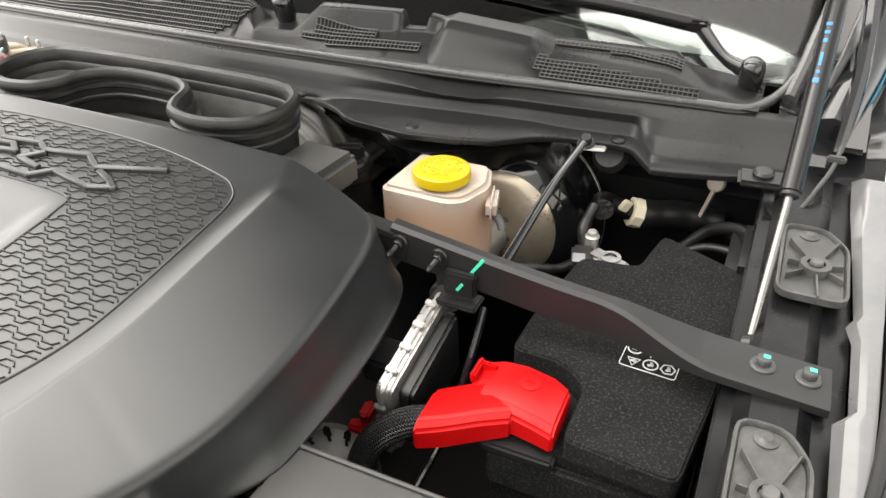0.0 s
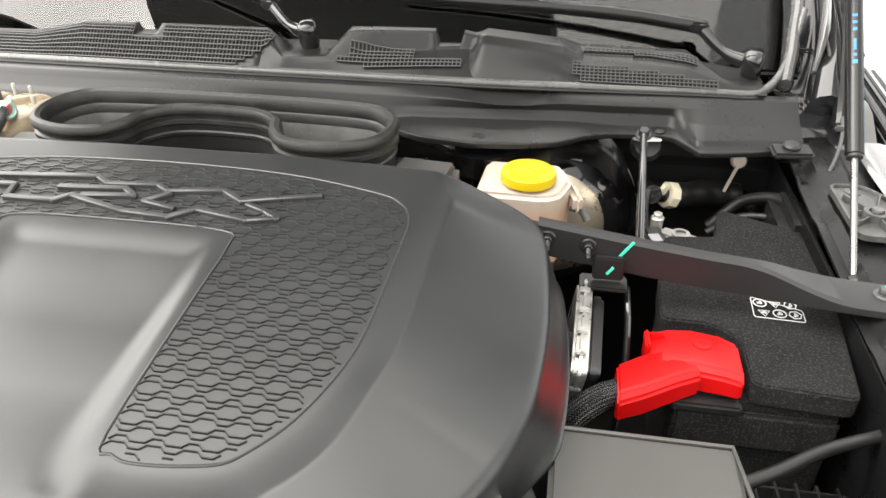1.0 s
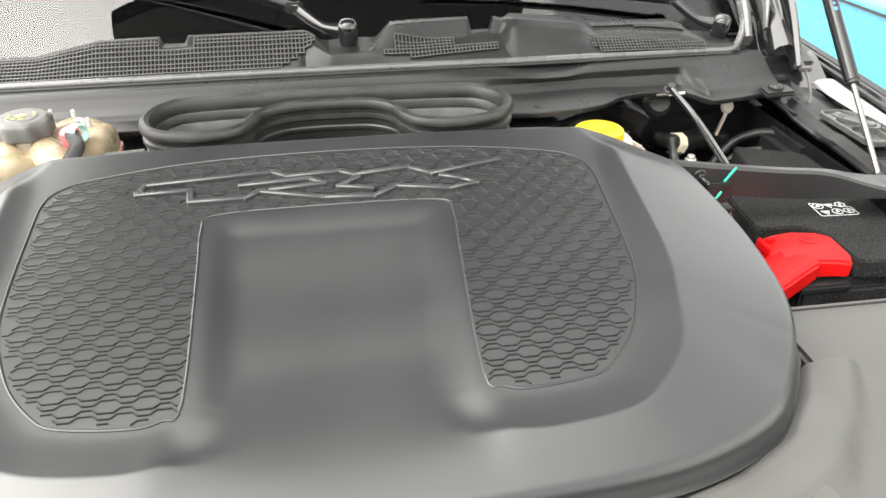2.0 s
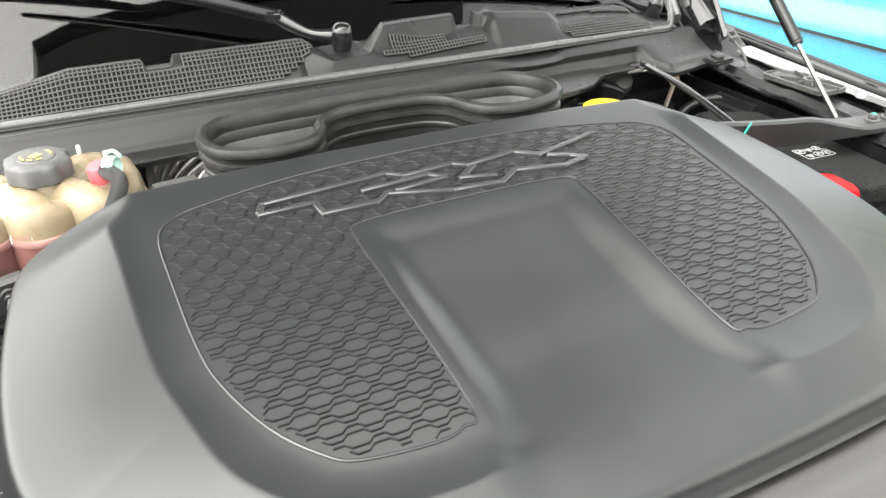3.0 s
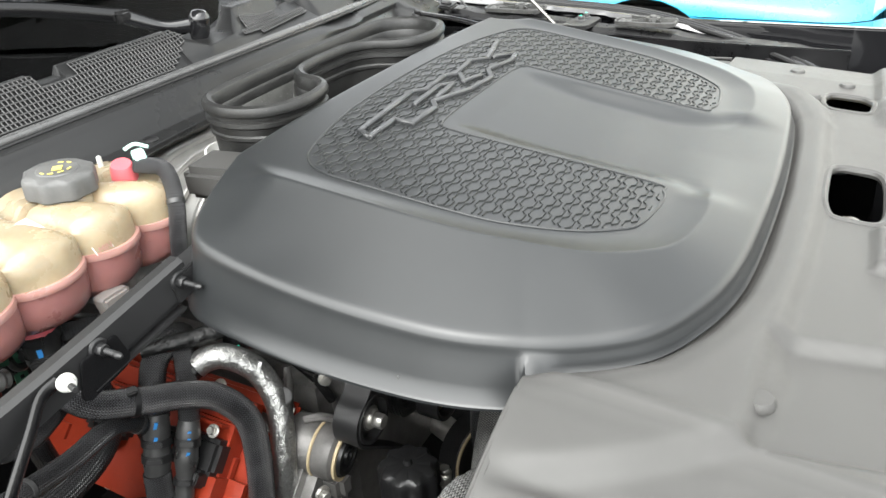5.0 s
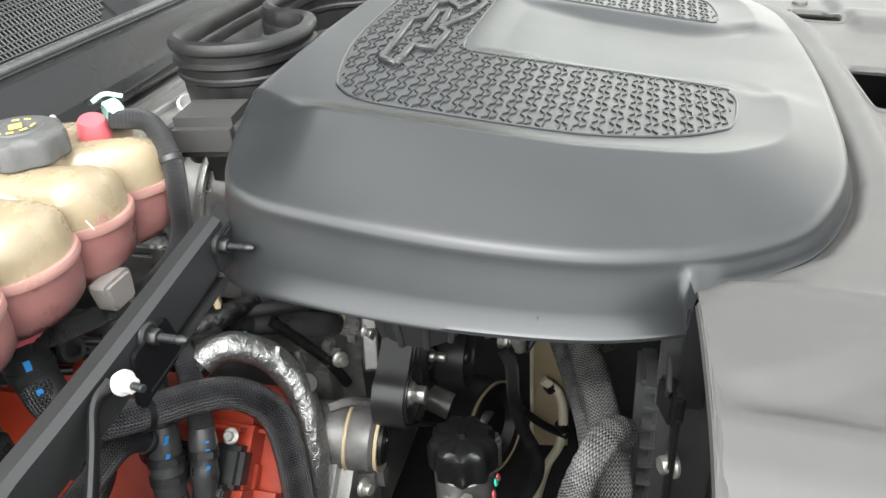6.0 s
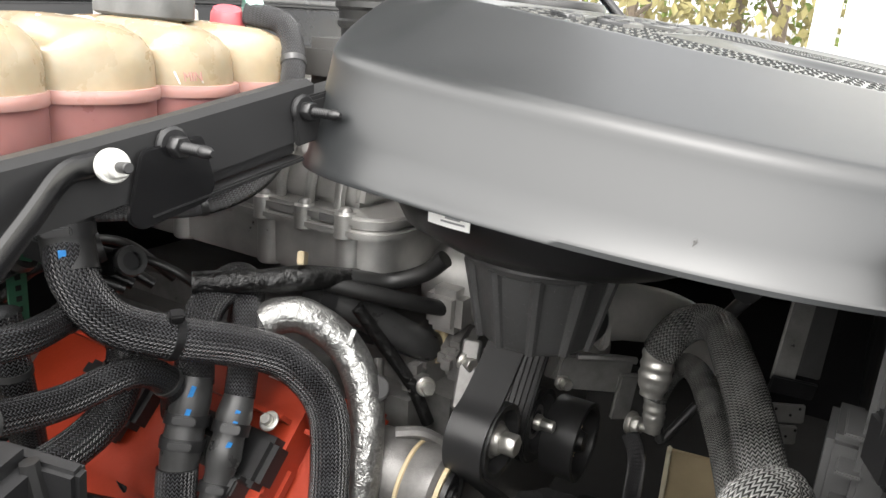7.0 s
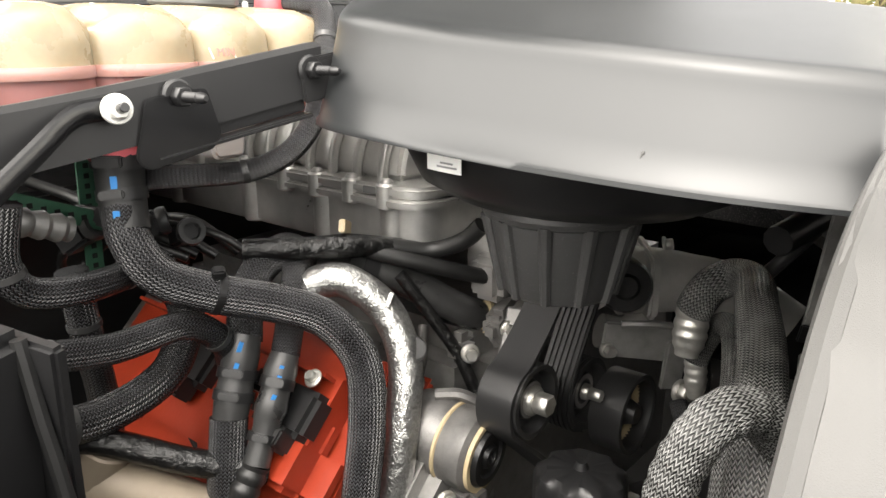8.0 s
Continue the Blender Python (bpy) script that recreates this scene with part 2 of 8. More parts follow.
M_TYRE = surface("tyre_rubber", (0.018, 0.018, 0.018), 0.75, grain=300, bump=0.3)
M_MARKER = surface("red_lens", (0.75, 0.01, 0.03), 0.2, bump=0.0, coat=0.5)
M_WALL = surface("white_metal_cladding", (0.78, 0.77, 0.72), 0.45, grain=80, bump=0.05, stain=0.04)
M_GROUND = surface("pale_concrete", (0.36, 0.35, 0.33), 0.85, grain=60, bump=0.4, stain=0.2, stain_scale=0.8, dist=0.003)
M_LEAF = surface("autumn_leaves", (0.17, 0.15, 0.06), 0.7, grain=30, bump=0.2, stain=0.5, stain_scale=0.9)
M_LEAF_GREEN = surface("pale_green_leaves", (0.11, 0.15, 0.03), 0.7, grain=30, bump=0.2, stain=0.5, stain_scale=0.9)
M_BARK = surface("bark", (0.10, 0.08, 0.06), 0.9, grain=40, bump=0.6, stain=0.3, dist=0.01)
# Pale colour of the sheet that stands in for sky mirrored in the glass.
M_SKY_SHEEN = surface("pale_sky_sheen", (0.46, 0.47, 0.46), 0.7, grain=60, bump=0.02, stain=0.05, stain_scale=4)
M_GLASS = clear("windscreen_glass", (0.86, 0.90, 0.88))
M_CARGLASS = clear("car_window_glass", (0.10, 0.12, 0.12))

# ---- mesh helpers ----
ORG = {}


def thing(name, loc, label, category, group="", kind=""):
    ob = new(name)
    ob.location = loc
    ob.empty_display_size = 0.02
    ORG[ob] = Vector(loc)
    return tagged(ob, label, category, group, kind)


def finish(bm, name, material, origin, sharp):
    if origin.length:
        bmesh.ops.translate(bm, verts=bm.verts, vec=-origin)
    lim = radians(sharp)
    for f in bm.faces:
        f.smooth = True
    for e in bm.edges:
        e.smooth = len(e.link_faces) == 2 and e.calc_face_angle(0) < lim
    me = bpy.data.meshes.new(name)
    bm.to_mesh(me)
    bm.free()
    me.materials.append(material)
    return me


def part(name, bm, material, parent, label="", sharp=38):
    origin = ORG[parent]
    ob = new(name, finish(bm, name, material, origin, sharp))
    ob.parent = parent
    ORG[ob] = origin
    return tagged(ob, label)


def solo(name, bm, material, loc, label, category, group="", kind="", sharp=38):
    origin = Vector(loc)
    ob = new(name, finish(bm, name, material, origin, sharp))
    ob.location = loc
    ORG[ob] = origin
    return tagged(ob, label, category, group, kind)


def join(*bms):
    out = bmesh.new()
    for b in bms:
        me = bpy.data.meshes.new("tmp")
        b.to_mesh(me)
        b.free()
        out.from_mesh(me)
        bpy.data.meshes.remove(me)
    return out


def xform(bm, m):
    bmesh.ops.transform(bm, matrix=m, verts=bm.verts)
    return bm


def bevel(bm, r, seg=2, angle=30):
    if r > 0:
        es = [e for e in bm.edges if len(e.link_faces) == 2 and e.calc_face_angle(0) > radians(angle)]
        bmesh.ops.bevel(bm, geom=es, offset=r, segments=seg, affect="EDGES", clamp_overlap=True)
    return bm


def box(c, s, r=0.003, rot=(0, 0, 0), seg=2):
    bm = bmesh.new()
    bmesh.ops.create_cube(bm, size=1)
    for v in bm.verts:
        v.co = Vector((v.co.x * s[0], v.co.y * s[1], v.co.z * s[2]))
    bevel(bm, r, seg)
    return xform(bm, pose(*c, *rot))


def frame_to(p, d, up=(0, 0, 1)):
    """A matrix whose z axis runs along d from p."""
    z = Vector(d).normalized()
    x = Vector(up).cross(z)
    if x.length < 1e-3:
        x = Vector((1, 0, 0)).cross(z)
        if x.length < 1e-3:
            x = Vector((0, 1, 0)).cross(z)
    x.normalize()
    y = z.cross(x)
    m = Matrix((x, y, z)).transposed().to_4x4()
    m.translation = p
    return m


def lathe(profile, p, d, seg=32, lobes=None):
    """Turn (radius, height) rows round the axis d through p."""
    bm = bmesh.new()
    rings = []
    for r, h in profile:
        if r < 1e-6:
            rings.append([bm.verts.new((0, 0, h))])
            continue
        ring = []
        for i in range(seg):
            a = 2 * math.pi * i / seg
            k = 1 + (lobes[1] * math.cos(lobes[0] * a) if lobes and r > lobes[2] else 0)
            ring.append(bm.verts.new((r * k * math.cos(a), r * k * math.sin(a), h)))
        rings.append(ring)
    for a, b in zip(rings, rings[1:]):
        for i in range(max(len(a), len(b))):
            q = [a[i % len(a)], a[(i + 1) % len(a)], b[(i + 1) % len(b)], b[i % len(b)]]
            u = []
            for v in q:
                if v not in u:
                    u.append(v)
            if len(u) > 2:
                try:
                    bm.faces.new(u)
                except ValueError:
                    pass
    bmesh.ops.recalc_face_normals(bm, faces=bm.faces)
    return xform(bm, frame_to(p, d))


def cyl(p, q, r, r2=None, seg=24, b=0.002):
    p, q = Vector(p), Vector(q)
    h = (q - p).length
    r2 = r if r2 is None else r2
    b = min(b, h * 0.4, r * 0.5, r2 * 0.5)
    return lathe([(0, 0), (r - b, 0), (r, b), (r2, h - b), (r2 - b, h), (0, h)], p, q - p, seg)


def spline(pts, per=8, closed=False):
    pts = [Vector(p) for p in pts]
    n = len(pts)
    out = []
    for i in range(n if closed else n - 1):
        if closed:
            a, b, c, d = pts[i - 1], pts[i], pts[(i + 1) % n], pts[(i + 2) % n]
        else:
            b, c = pts[i], pts[i + 1]
            a = pts[i - 1] if i else b * 2 - c
            d = pts[i + 2] if i + 2 < n else c * 2 - b
        for k in range(per):
            t = k / per
            out.append(0.5 * ((2 * b) + (c - a) * t + (2 * a - 5 * b + 4 * c - d) * t * t + (3 * b - a - 3 * c + d) * t ** 3))
    if not closed:
        out.append(pts[-1])
    return out


def tube(pts, r, seg=14, per=8, closed=False, flat=1.0, wob=None):
    """A round hose or rod through the points, with length and girth as its UVs. wob: (radius change, wave length)."""
    line = spline(pts, per, closed) if per > 1 else [Vector(p) for p in pts]
    bm = bmesh.new()
    uv = bm.loops.layers.uv.new("UVMap")
    n = len(line)
    tang = []
    for i in range(n):
        a, b = (line[i - 1], line[(i + 1) % n]) if closed else (line[max(i - 1, 0)], line[min(i + 1, n - 1)])
        tang.append((b - a).normalized())
    nor = tang[0].orthogonal().normalized()
    if abs(tang[0].z) < 0.9:
        nor = (Vector((0, 0, 1)) - tang[0] * tang[0].z).normalized()
    rings, lens, run = [], [], 0.0
    for i in range(n):
        nor = (nor - tang[i] * nor.dot(tang[i])).normalized()
        bi = tang[i].cross(nor)
        if i:
            run += (line[i] - line[i - 1]).length
        lens.append(run)
        rr = r
        if isinstance(r, (list, tuple)):
            f = i / (n - 1) * (len(r) - 1)
            k = min(int(f), len(r) - 2)
            rr = r[k] + (r[k + 1] - r[k]) * (f - k)
        if wob:
            rr *= 1 + wob[0] * math.sin(2 * math.pi * run / wob[1])
        rings.append([bm.verts.new(line[i] + (nor * math.cos(2 * math.pi * j / seg) + bi * math.sin(2 * math.pi * j / seg) * flat) * rr) for j in range(seg)])
    for i in range(n if closed else n - 1):
        a, b = rings[i], rings[(i + 1) % n]
        for j in range(seg):
            f = bm.faces.new((a[j], a[(j + 1) % seg], b[(j + 1) % seg], b[j]))
            v0, v1 = lens[i], lens[i + 1] if i + 1 < n else run + (line[0] - line[-1]).length
            for lp, (u, v) in zip(f.loops, ((j / seg, v0), ((j + 1) / seg, v0), ((j + 1) / seg, v1), (j / seg, v1))):
                lp[uv].uv = (u, v)
    if not closed:
        bm.faces.new(list(reversed(rings[0])))
        bm.faces.new(rings[-1])
    bmesh.ops.recalc_face_normals(bm, faces=bm.faces)
    return bm


def prism(outline, m, depth, r=0.0, seg=2):
    """Extrude a flat outline by depth along the z axis of the matrix m."""
    bm = bmesh.new()
    a = [bm.verts.new((x, y, 0)) for x, y in outline]
    b = [bm.verts.new((x, y, depth)) for x, y in outline]
    n = len(outline)
    bm.faces.new(list(reversed(a)))
    bm.faces.new(b)
    for i in range(n):
        bm.faces.new((a[i], a[(i + 1) % n], b[(i + 1) % n], b[i]))
    bmesh.ops.recalc_face_normals(bm, faces=bm.faces)
    bevel(bm, r, seg, 40)
    return xform(bm, m)


def rounded(pts, r, n=4):
    out = []
    k = len(pts)
    for i in range(k):
        p, a, b = Vector(pts[i]), Vector(pts[i - 1]), Vector(pts[(i + 1) % k])
        da, db = (a - p), (b - p)
        ra = min(r, da.length * 0.45, db.length * 0.45)
        s, e = p + da.normalized() * ra, p + db.normalized() * ra
        for j in range(n + 1):
            t = j / n
            q = s * (1 - t) ** 2 + p * 2 * t * (1 - t) + e * t * t
            out.append((q.x, q.y))
    return out


def sweep_ring(outline, profile):
    """Carry a profile of (outward offset, z) round a closed plan outline."""
    bm = bmesh.new()
    n = len(outline)
    rings = []
    for i in range(n):
        a, b = Vector(outline[i - 1]), Vector(outline[(i + 1) % n])
        t = (b - a).normalized()
        nx, ny = t.y, -t.x
        rings.append([bm.verts.new((outline[i][0] + nx * o, outline[i][1] + ny * o, z)) for o, z in profile])
    for i in range(n):
        a, b = rings[i], rings[(i + 1) % n]
        for j in range(len(profile) - 1):
            bm.faces.new((a[j], b[j], b[j + 1], a[j + 1]))
    bmesh.ops.recalc_face_normals(bm, faces=bm.faces)
    return bm


def hexbolt(p, d, r=0.006, h=0.006, flange=1.5):
    p, d = Vector(p), Vector(d).normalized()
    a = lathe([(0, 0), (r * flange, 0), (r * flange, h * 0.18), (r * flange * 0.85, h * 0.32), (0, h * 0.33)], p, d, 20)
    hexa = [(r * math.cos(math.pi / 3 * i), r * math.sin(math.pi / 3 * i)) for i in range(6)]
    b = prism(hexa, frame_to(p + d * h * 0.25, d), h * 0.75, r * 0.12, 1)
    return join(a, b)


def stud(p, d, r=0.006, n=0.022):
    """A threaded stud with a flanged nut and a tapered tip."""
    p, d = Vector(p), Vector(d).normalized()
    nut = hexbolt(p, d, r, r * 1.5, 1.6)
    rod = [(r * 0.45, 0)]
    k = 9
    for i in range(k):
        h = n * (0.35 + 0.4 * i / k)
        rod += [(r * 0.5, h), (r * 0.42, h + n * 0.02)]
    rod += [(r * 0.55, n * 0.78), (r * 0.5, n * 0.9), (r * 0.25, n), (0, n)]
    return join(nut, lathe(rod, p, d, 14))


def grid(nx, ny, f, keep=None):
    """A sheet of nx by ny cells: f(u, v) gives each point."""
    bm = bmesh.new()
    vs = [[bm.verts.new(f(i / nx, j / ny)) for i in range(nx + 1)] for j in range(ny + 1)]
    for j in range(ny):
        for i in range(nx):
            if keep is None or keep((i + 0.5) / nx, (j + 0.5) / ny):
                bm.faces.new((vs[j][i], vs[j][i + 1], vs[j + 1][i + 1], vs[j + 1][i]))
    loose = [v for v in bm.verts if not v.link_faces]
    bmesh.ops.delete(bm, geom=loose, context="VERTS")
    return bm


def thicken(bm, t):
    bmesh.ops.recalc_face_normals(bm, faces=bm.faces)
    bmesh.ops.solidify(bm, geom=list(bm.faces), thickness=t)
    return bm


def smooth01(x):
    x = min(max(x, 0.0), 1.0)
    return x * x * (3 - 2 * x)


def bar(p, q, w, h, r=0.0004, up=(0, 0, 1)):
    """A straight bar of width w and height h from p to q."""
    p, q = Vector(p), Vector(q)
    m = frame_to(p, q - p, up)
    return prism([(-w / 2, -h / 2), (w / 2, -h / 2), (w / 2, h / 2), (-w / 2, h / 2)], m, (q - p).length, r, 1)


def inside(poly, x, y):
    c = False
    n = len(poly)
    for i in range(n):
        (x1, y1), (x2, y2) = poly[i], poly[i - 1]
        if (y1 > y) != (y2 > y) and x < (x2 - x1) * (y - y1) / (y2 - y1) + x1:
            c = not c
    return c


def poly_distance(poly, px, py):
    """Signed distance from points (arrays) to a closed outline, negative inside."""
    best = np.full(px.shape, 1e9)
    odd = np.zeros(px.shape, bool)
    n = len(poly)
    for i in range(n):
        (x1, y1), (x2, y2) = poly[i], poly[(i + 1) % n]
        dx, dy = x2 - x1, y2 - y1
        t = np.clip(((px - x1) * dx + (py - y1) * dy) / (dx * dx + dy * dy + 1e-12), 0, 1)
        best = np.minimum(best, np.hypot(px - x1 - t * dx, py - y1 - t * dy))
        cross = (y1 > py) != (y2 > py)
        with np.errstate(divide="ignore", invalid="ignore"):
            xi = (x2 - x1) * (py - y1) / (y2 - y1 + 1e-15) + x1
        odd ^= cross & (px < xi)
    return np.where(odd, -best, best)


# ---- the setting: ground, distance, truck bay ----
def ground():
    bm = grid(60, 60, lambda u, v: ((u - 0.5) * 4000 * abs(u - 0.5) ** 1.5, (v - 0.5) * 4000 * abs(v - 0.5) ** 1.5, 0))
    solo("ground", bm, M_GROUND, (0, 0, 0), "pale worn concrete yard under the vehicles", "ground", kind="structure")


def cladding_wall():
    """White profiled metal wall with an end post, beside the yard."""
    pts = []
    y = 0.30
    while y > -7:
        pts += [(0.0, y), (0.0, y - 0.19), (0.022, y - 0.205), (0.022, y - 0.235)]
        y -= 0.25
    outline = [(x, yy) for x, yy in pts] + [(0.2, y), (0.2, 0.30)]
    bm = prism(outline, pose(4.55, 0, 0), 4.2, 0)
    wall = solo("wall_cladding", bm, M_WALL, (4.55, 0, 0), "white profiled metal cladding wall", "wall", kind="structure")
    part("post", box((4.58, 0.40, 2.1), (0.16, 0.14, 4.2), 0.008), M_WALL, wall)


def tree(x, y, h, leaf, seed):
    rnd = random.Random(seed)
    t = thing("tree", (x, y, 0), "slender roadside tree with thin autumn foliage" if leaf is M_LEAF else "roadside tree with pale green foliage", "tree", "trees beyond the yard")
    limbs = [tube([(x, y, 0), (x + 0.1, y, h * 0.4), (x + rnd.uniform(-0.3, 0.3), y, h * 0.9)], [0.16, 0.11, 0.03], 8, 4)]
    for i in range(9):
        z0 = h * rnd.uniform(0.25, 0.75)
        a = rnd.uniform(0, 6.28)
        ln = h * rnd.uniform(0.15, 0.32)
        limbs.append(tube([(x, y, z0), (x + math.cos(a) * ln * 0.5, y + math.sin(a) * ln * 0.5, z0 + ln * 0.35),
                           (x + math.cos(a) * ln, y + math.sin(a) * ln, z0 + ln * 0.6)], [0.06, 0.035, 0.012], 6, 3))
    part("trunk", join(*limbs), M_BARK, t)
    verts, faces = [], []
    for i in range(2600):
        a, z = rnd.uniform(0, 6.28), rnd.betavariate(1.6, 1.5)
        rad = h * 0.30 * math.sqrt(rnd.random()) * (0.45 + 0.9 * math.sin(math.pi * min(z + 0.12, 1)))
        c = Vector((x + math.cos(a) * rad, y + math.sin(a) * rad, h * (0.18 + 0.85 * z)))
        if noise.noise(c * 0.9) < -0.12:
            continue
        m = Euler((rnd.uniform(0, 6), rnd.uniform(0, 6), rnd.uniform(0, 6))).to_matrix()
        s = rnd.uniform(0.08, 0.17)
        k = len(verts)
        verts += [c + m @ Vector(p) * s for p in ((-1, 0, 0), (0, -0.6, 0.1), (1, 0, 0), (0, 0.6, 0.1))]
        faces.append((k, k + 1, k + 2, k + 3))
    me = bpy.data.meshes.new("crown")
    me.from_pydata([v - Vector((x, y, 0)) for v in verts], [], faces)
    me.materials.append(leaf)
    ob = new("crown", me)
    ob.parent = t


def blue_car():
    """Light blue saloon parked alongside, its rear quarter towards the truck."""
    car = thing("parked_car", (3.35, 1.9, 0), "light blue saloon car with a darker lower band, parked alongside", "car")
    arches = (0.50, 3.45)

    def low(y, base):
        z = base
        for c in arches:
            d = abs(y - c)
            if d < 0.46:
                z = max(z, 0.30 + 0.68 * math.sqrt(1 - (d / 0.46) ** 2))
        return z

    ys = np.array(sorted(set(list(np.linspace(-0.45, 4.35, 61)) + [c + k * 0.0459 * s for c in arches for k in range(0, 11) for s in (-1, 1)])))
    top = np.interp(ys, [-0.45, -0.40, 0.55, 3.35, 4.2, 4.35], [0.86, 1.00, 1.06, 1.02, 0.86, 0.66])
    for name, za, zb, mat_ in (("body", 0.918, None, M_CARBLUE), ("lower_body", 0.24, 0.914, M_CARBLUE_LOW)):
        bm = bmesh.new()
        rows = []
        for y, tp in zip(ys, top):
            end = min(1.0, (y + 0.47) / 0.25, (4.37 - y) / 0.35)
            w = 0.90 - 0.22 * (1 - max(end, 0)) ** 2
            lo, hi = max(low(y, za), za), (tp if zb is None else zb)
            hi = max(hi, lo + 0.004)
            row = []
            for k in range(7):
                t = k / 6
                z = lo + (hi - lo) * t
                bulge = 0.03 * math.sin(math.pi * min(max((z - 0.25) / 0.85, 0), 1))
                inset = 0.10 * max(0.0, (z - (tp - 0.10)) / 0.10) ** 2 if zb is None else 0.0
                row.append((w + bulge - inset, z))
            rows.append((y, row))
        left = [[bm.verts.new((3.35 - a, y, z)) for a, z in row] for y, row in rows]
        right = [[bm.verts.new((3.35 + a, y, z)) for a, z in row] for y, row in rows]
        for i in range(len(rows) - 1):
            for side_ in (left, right):
                for k in range(6):
                    bm.faces.new((side_[i][k], side_[i + 1][k], side_[i + 1][k + 1], side_[i][k + 1]))
            if zb is None:
                bm.faces.new((left[i][6], left[i + 1][6], right[i + 1][6], right[i][6]))
        for end in (0, -1):
            for k in range(6):
                bm.faces.new((left[end][k], left[end][k + 1], right[end][k + 1], right[end][k]))
        bmesh.ops.recalc_face_normals(bm, faces=bm.faces)
        body = part(name, bm, mat_, car)
        if zb is not None:
            low_body = body
    roof = [(0.75, 1.05), (1.45, 1.40), (2.45, 1.42), (3.35, 1.02), (3.25, 1.00), (0.85, 1.02)]
    cab = prism([(y, z) for y, z in roof], Matrix(((0, 0, 1, 2.65), (1, 0, 0, 0), (0, 1, 0, 0), (0, 0, 0, 1))), 1.40, 0.05, 3)
    part("roof", cab, M_CARBLUE, car)
    win = [(1.02, 1.07), (1.52, 1.35), (2.40, 1.37), (3.05, 1.07)]
    for x in (2.642, 4.046):
        part("window", prism(win, Matrix(((0, 0, 1, x), (1, 0, 0, 0), (0, 1, 0, 0), (0, 0, 0, 1))), 0.012, 0.003), M_CARGLASS, car, "dark tinted side window")
    for c in arches:
        for s in (-1, 1):
            x = 3.35 + s * 0.72
            wheel = part("wheel", lathe([(0.21, -0.1), (0.31, -0.1), (0.33, -0.07), (0.33, 0.07), (0.31, 0.1), (0.21, 0.1), (0.21, -0.1)], (x, c, 0.33), (s, 0, 0), 40), M_TYRE, car)
            part("rim", lathe([(0, 0.05), (0.05, 0.06), (0.06, 0.04), (0.19, 0.05), (0.212, 0.085), (0.212, -0.05), (0, -0.05)], (x, c, 0.33), (s, 0, 0), 40, (5, 0.04, 0.1)), M_ALU, wheel)
            part("arch_liner", lathe([(0.46, -0.18), (0.46, 0.16), (0.45, 0.16), (0.45, -0.18)], (x, c, 0.52), (s, 0, 0), 40), M_VOID, car)
    # Added near-black box blocks the bright view through the wheel arches.
    part("arch_block_box", box((3.35, 1.95, 0.60), (1.16, 4.3, 0.60), 0.02), M_VOID, car)
    for z in (0.897, 0.865):
        part("side_marker", box((2.425, 0.02, z), (0.02, 0.10, 0.016), 0.004), M_MARKER, car, "red reflector strip")
    part("trim_strip", box((2.42, 1.9, 0.916), (0.012, 2.2, 0.012), 0.003), M_BLACK, car)


def bay_shell():
    """Dark sheet metal that closes the engine bay: firewall, inner wings, floor, front wall."""
    solo("wall_firewall", box((0, 0.86, 0.95), (1.9, 0.03, 0.82), 0.004), M_BLACK, (0, 0.86, 0.55), "black firewall panel at the rear of the engine bay", "firewall", kind="structure")
    shelf = box((0.0, 0.76, 1.155), (1.66, 0.20, 0.02), 0.006)
    solo("trim_firewall_shelf", shelf, M_BLACK, (0, 0.76, 1.15), "black sheet metal shelf under the cowl", "firewall", kind="structure")
    for s, n in ((1, "east"), (-1, "west")):
        solo("wall_inner_wing_" + n, box((s * 0.93, 0.2, 0.90), (0.02, 1.5, 0.70), 0.004), M_PAINT, (s * 0.93, 0.2, 0.55), "black painted inner wing panel", "inner wing", kind="structure")
    solo("floor_bay", box((0, 0.2, 0.55), (1.9, 1.5, 0.02), 0.004), M_UNDERSIDE, (0, 0.2, 0.54), "dusty grey underside of the engine bay", "bay floor", kind="structure")
    solo("wall_front", box((0, -0.50, 0.87), (1.8, 0.03, 0.64), 0.004), M_BLACK, (0, -0.50, 0.55), "black front crossmember wall", "front wall", kind="structure")


def cowl_y(x):
    return 0.155 * x * x


def cowl_z(x):
    return -0.055 * x * x


LIP = ((-0.98, 0.482), (-0.30, 0.500), (0.0, 0.530), (0.150, 0.538), (0.180, 0.530), (0.205, 0.514), (0.228, 0.494), (0.250, 0.484), (0.330, 0.471), (0.400, 0.478), (0.447, 0.491),
       (0.468, 0.505), (0.488, 0.521), (0.510, 0.534), (0.535, 0.541), (0.600, 0.542), (0.622, 0.535), (0.656, 0.486), (0.680, 0.488), (0.760, 0.502), (0.815, 0.505))
FOOT = ((-0.98, 0.520), (-0.30, 0.530), (0.0, 0.543), (0.19, 0.5415), (0.32, 0.550), (0.44, 0.558), (0.615, 0.563), (0.623, 0.556), (0.652, 0.502), (0.660, 0.499), (0.760, 0.512), (0.815, 0.514))
BROW = ((-0.98, 0.548), (0.0, 0.556), (0.25, 0.556), (0.31, 0.552), (0.355, 0.547), (0.40, 0.550), (0.43, 0.560), (0.52, 0.562), (0.66, 0.566), (0.76, 0.572), (0.815, 0.575))
RIDGE = ((-0.98, 0.558), (0.0, 0.561), (0.19, 0.568), (0.305, 0.581), (0.40, 0.585), (0.815, 0.590))


def table(t, x):
    return float(np.interp(x, [p[0] for p in t], [p[1] for p in t]))


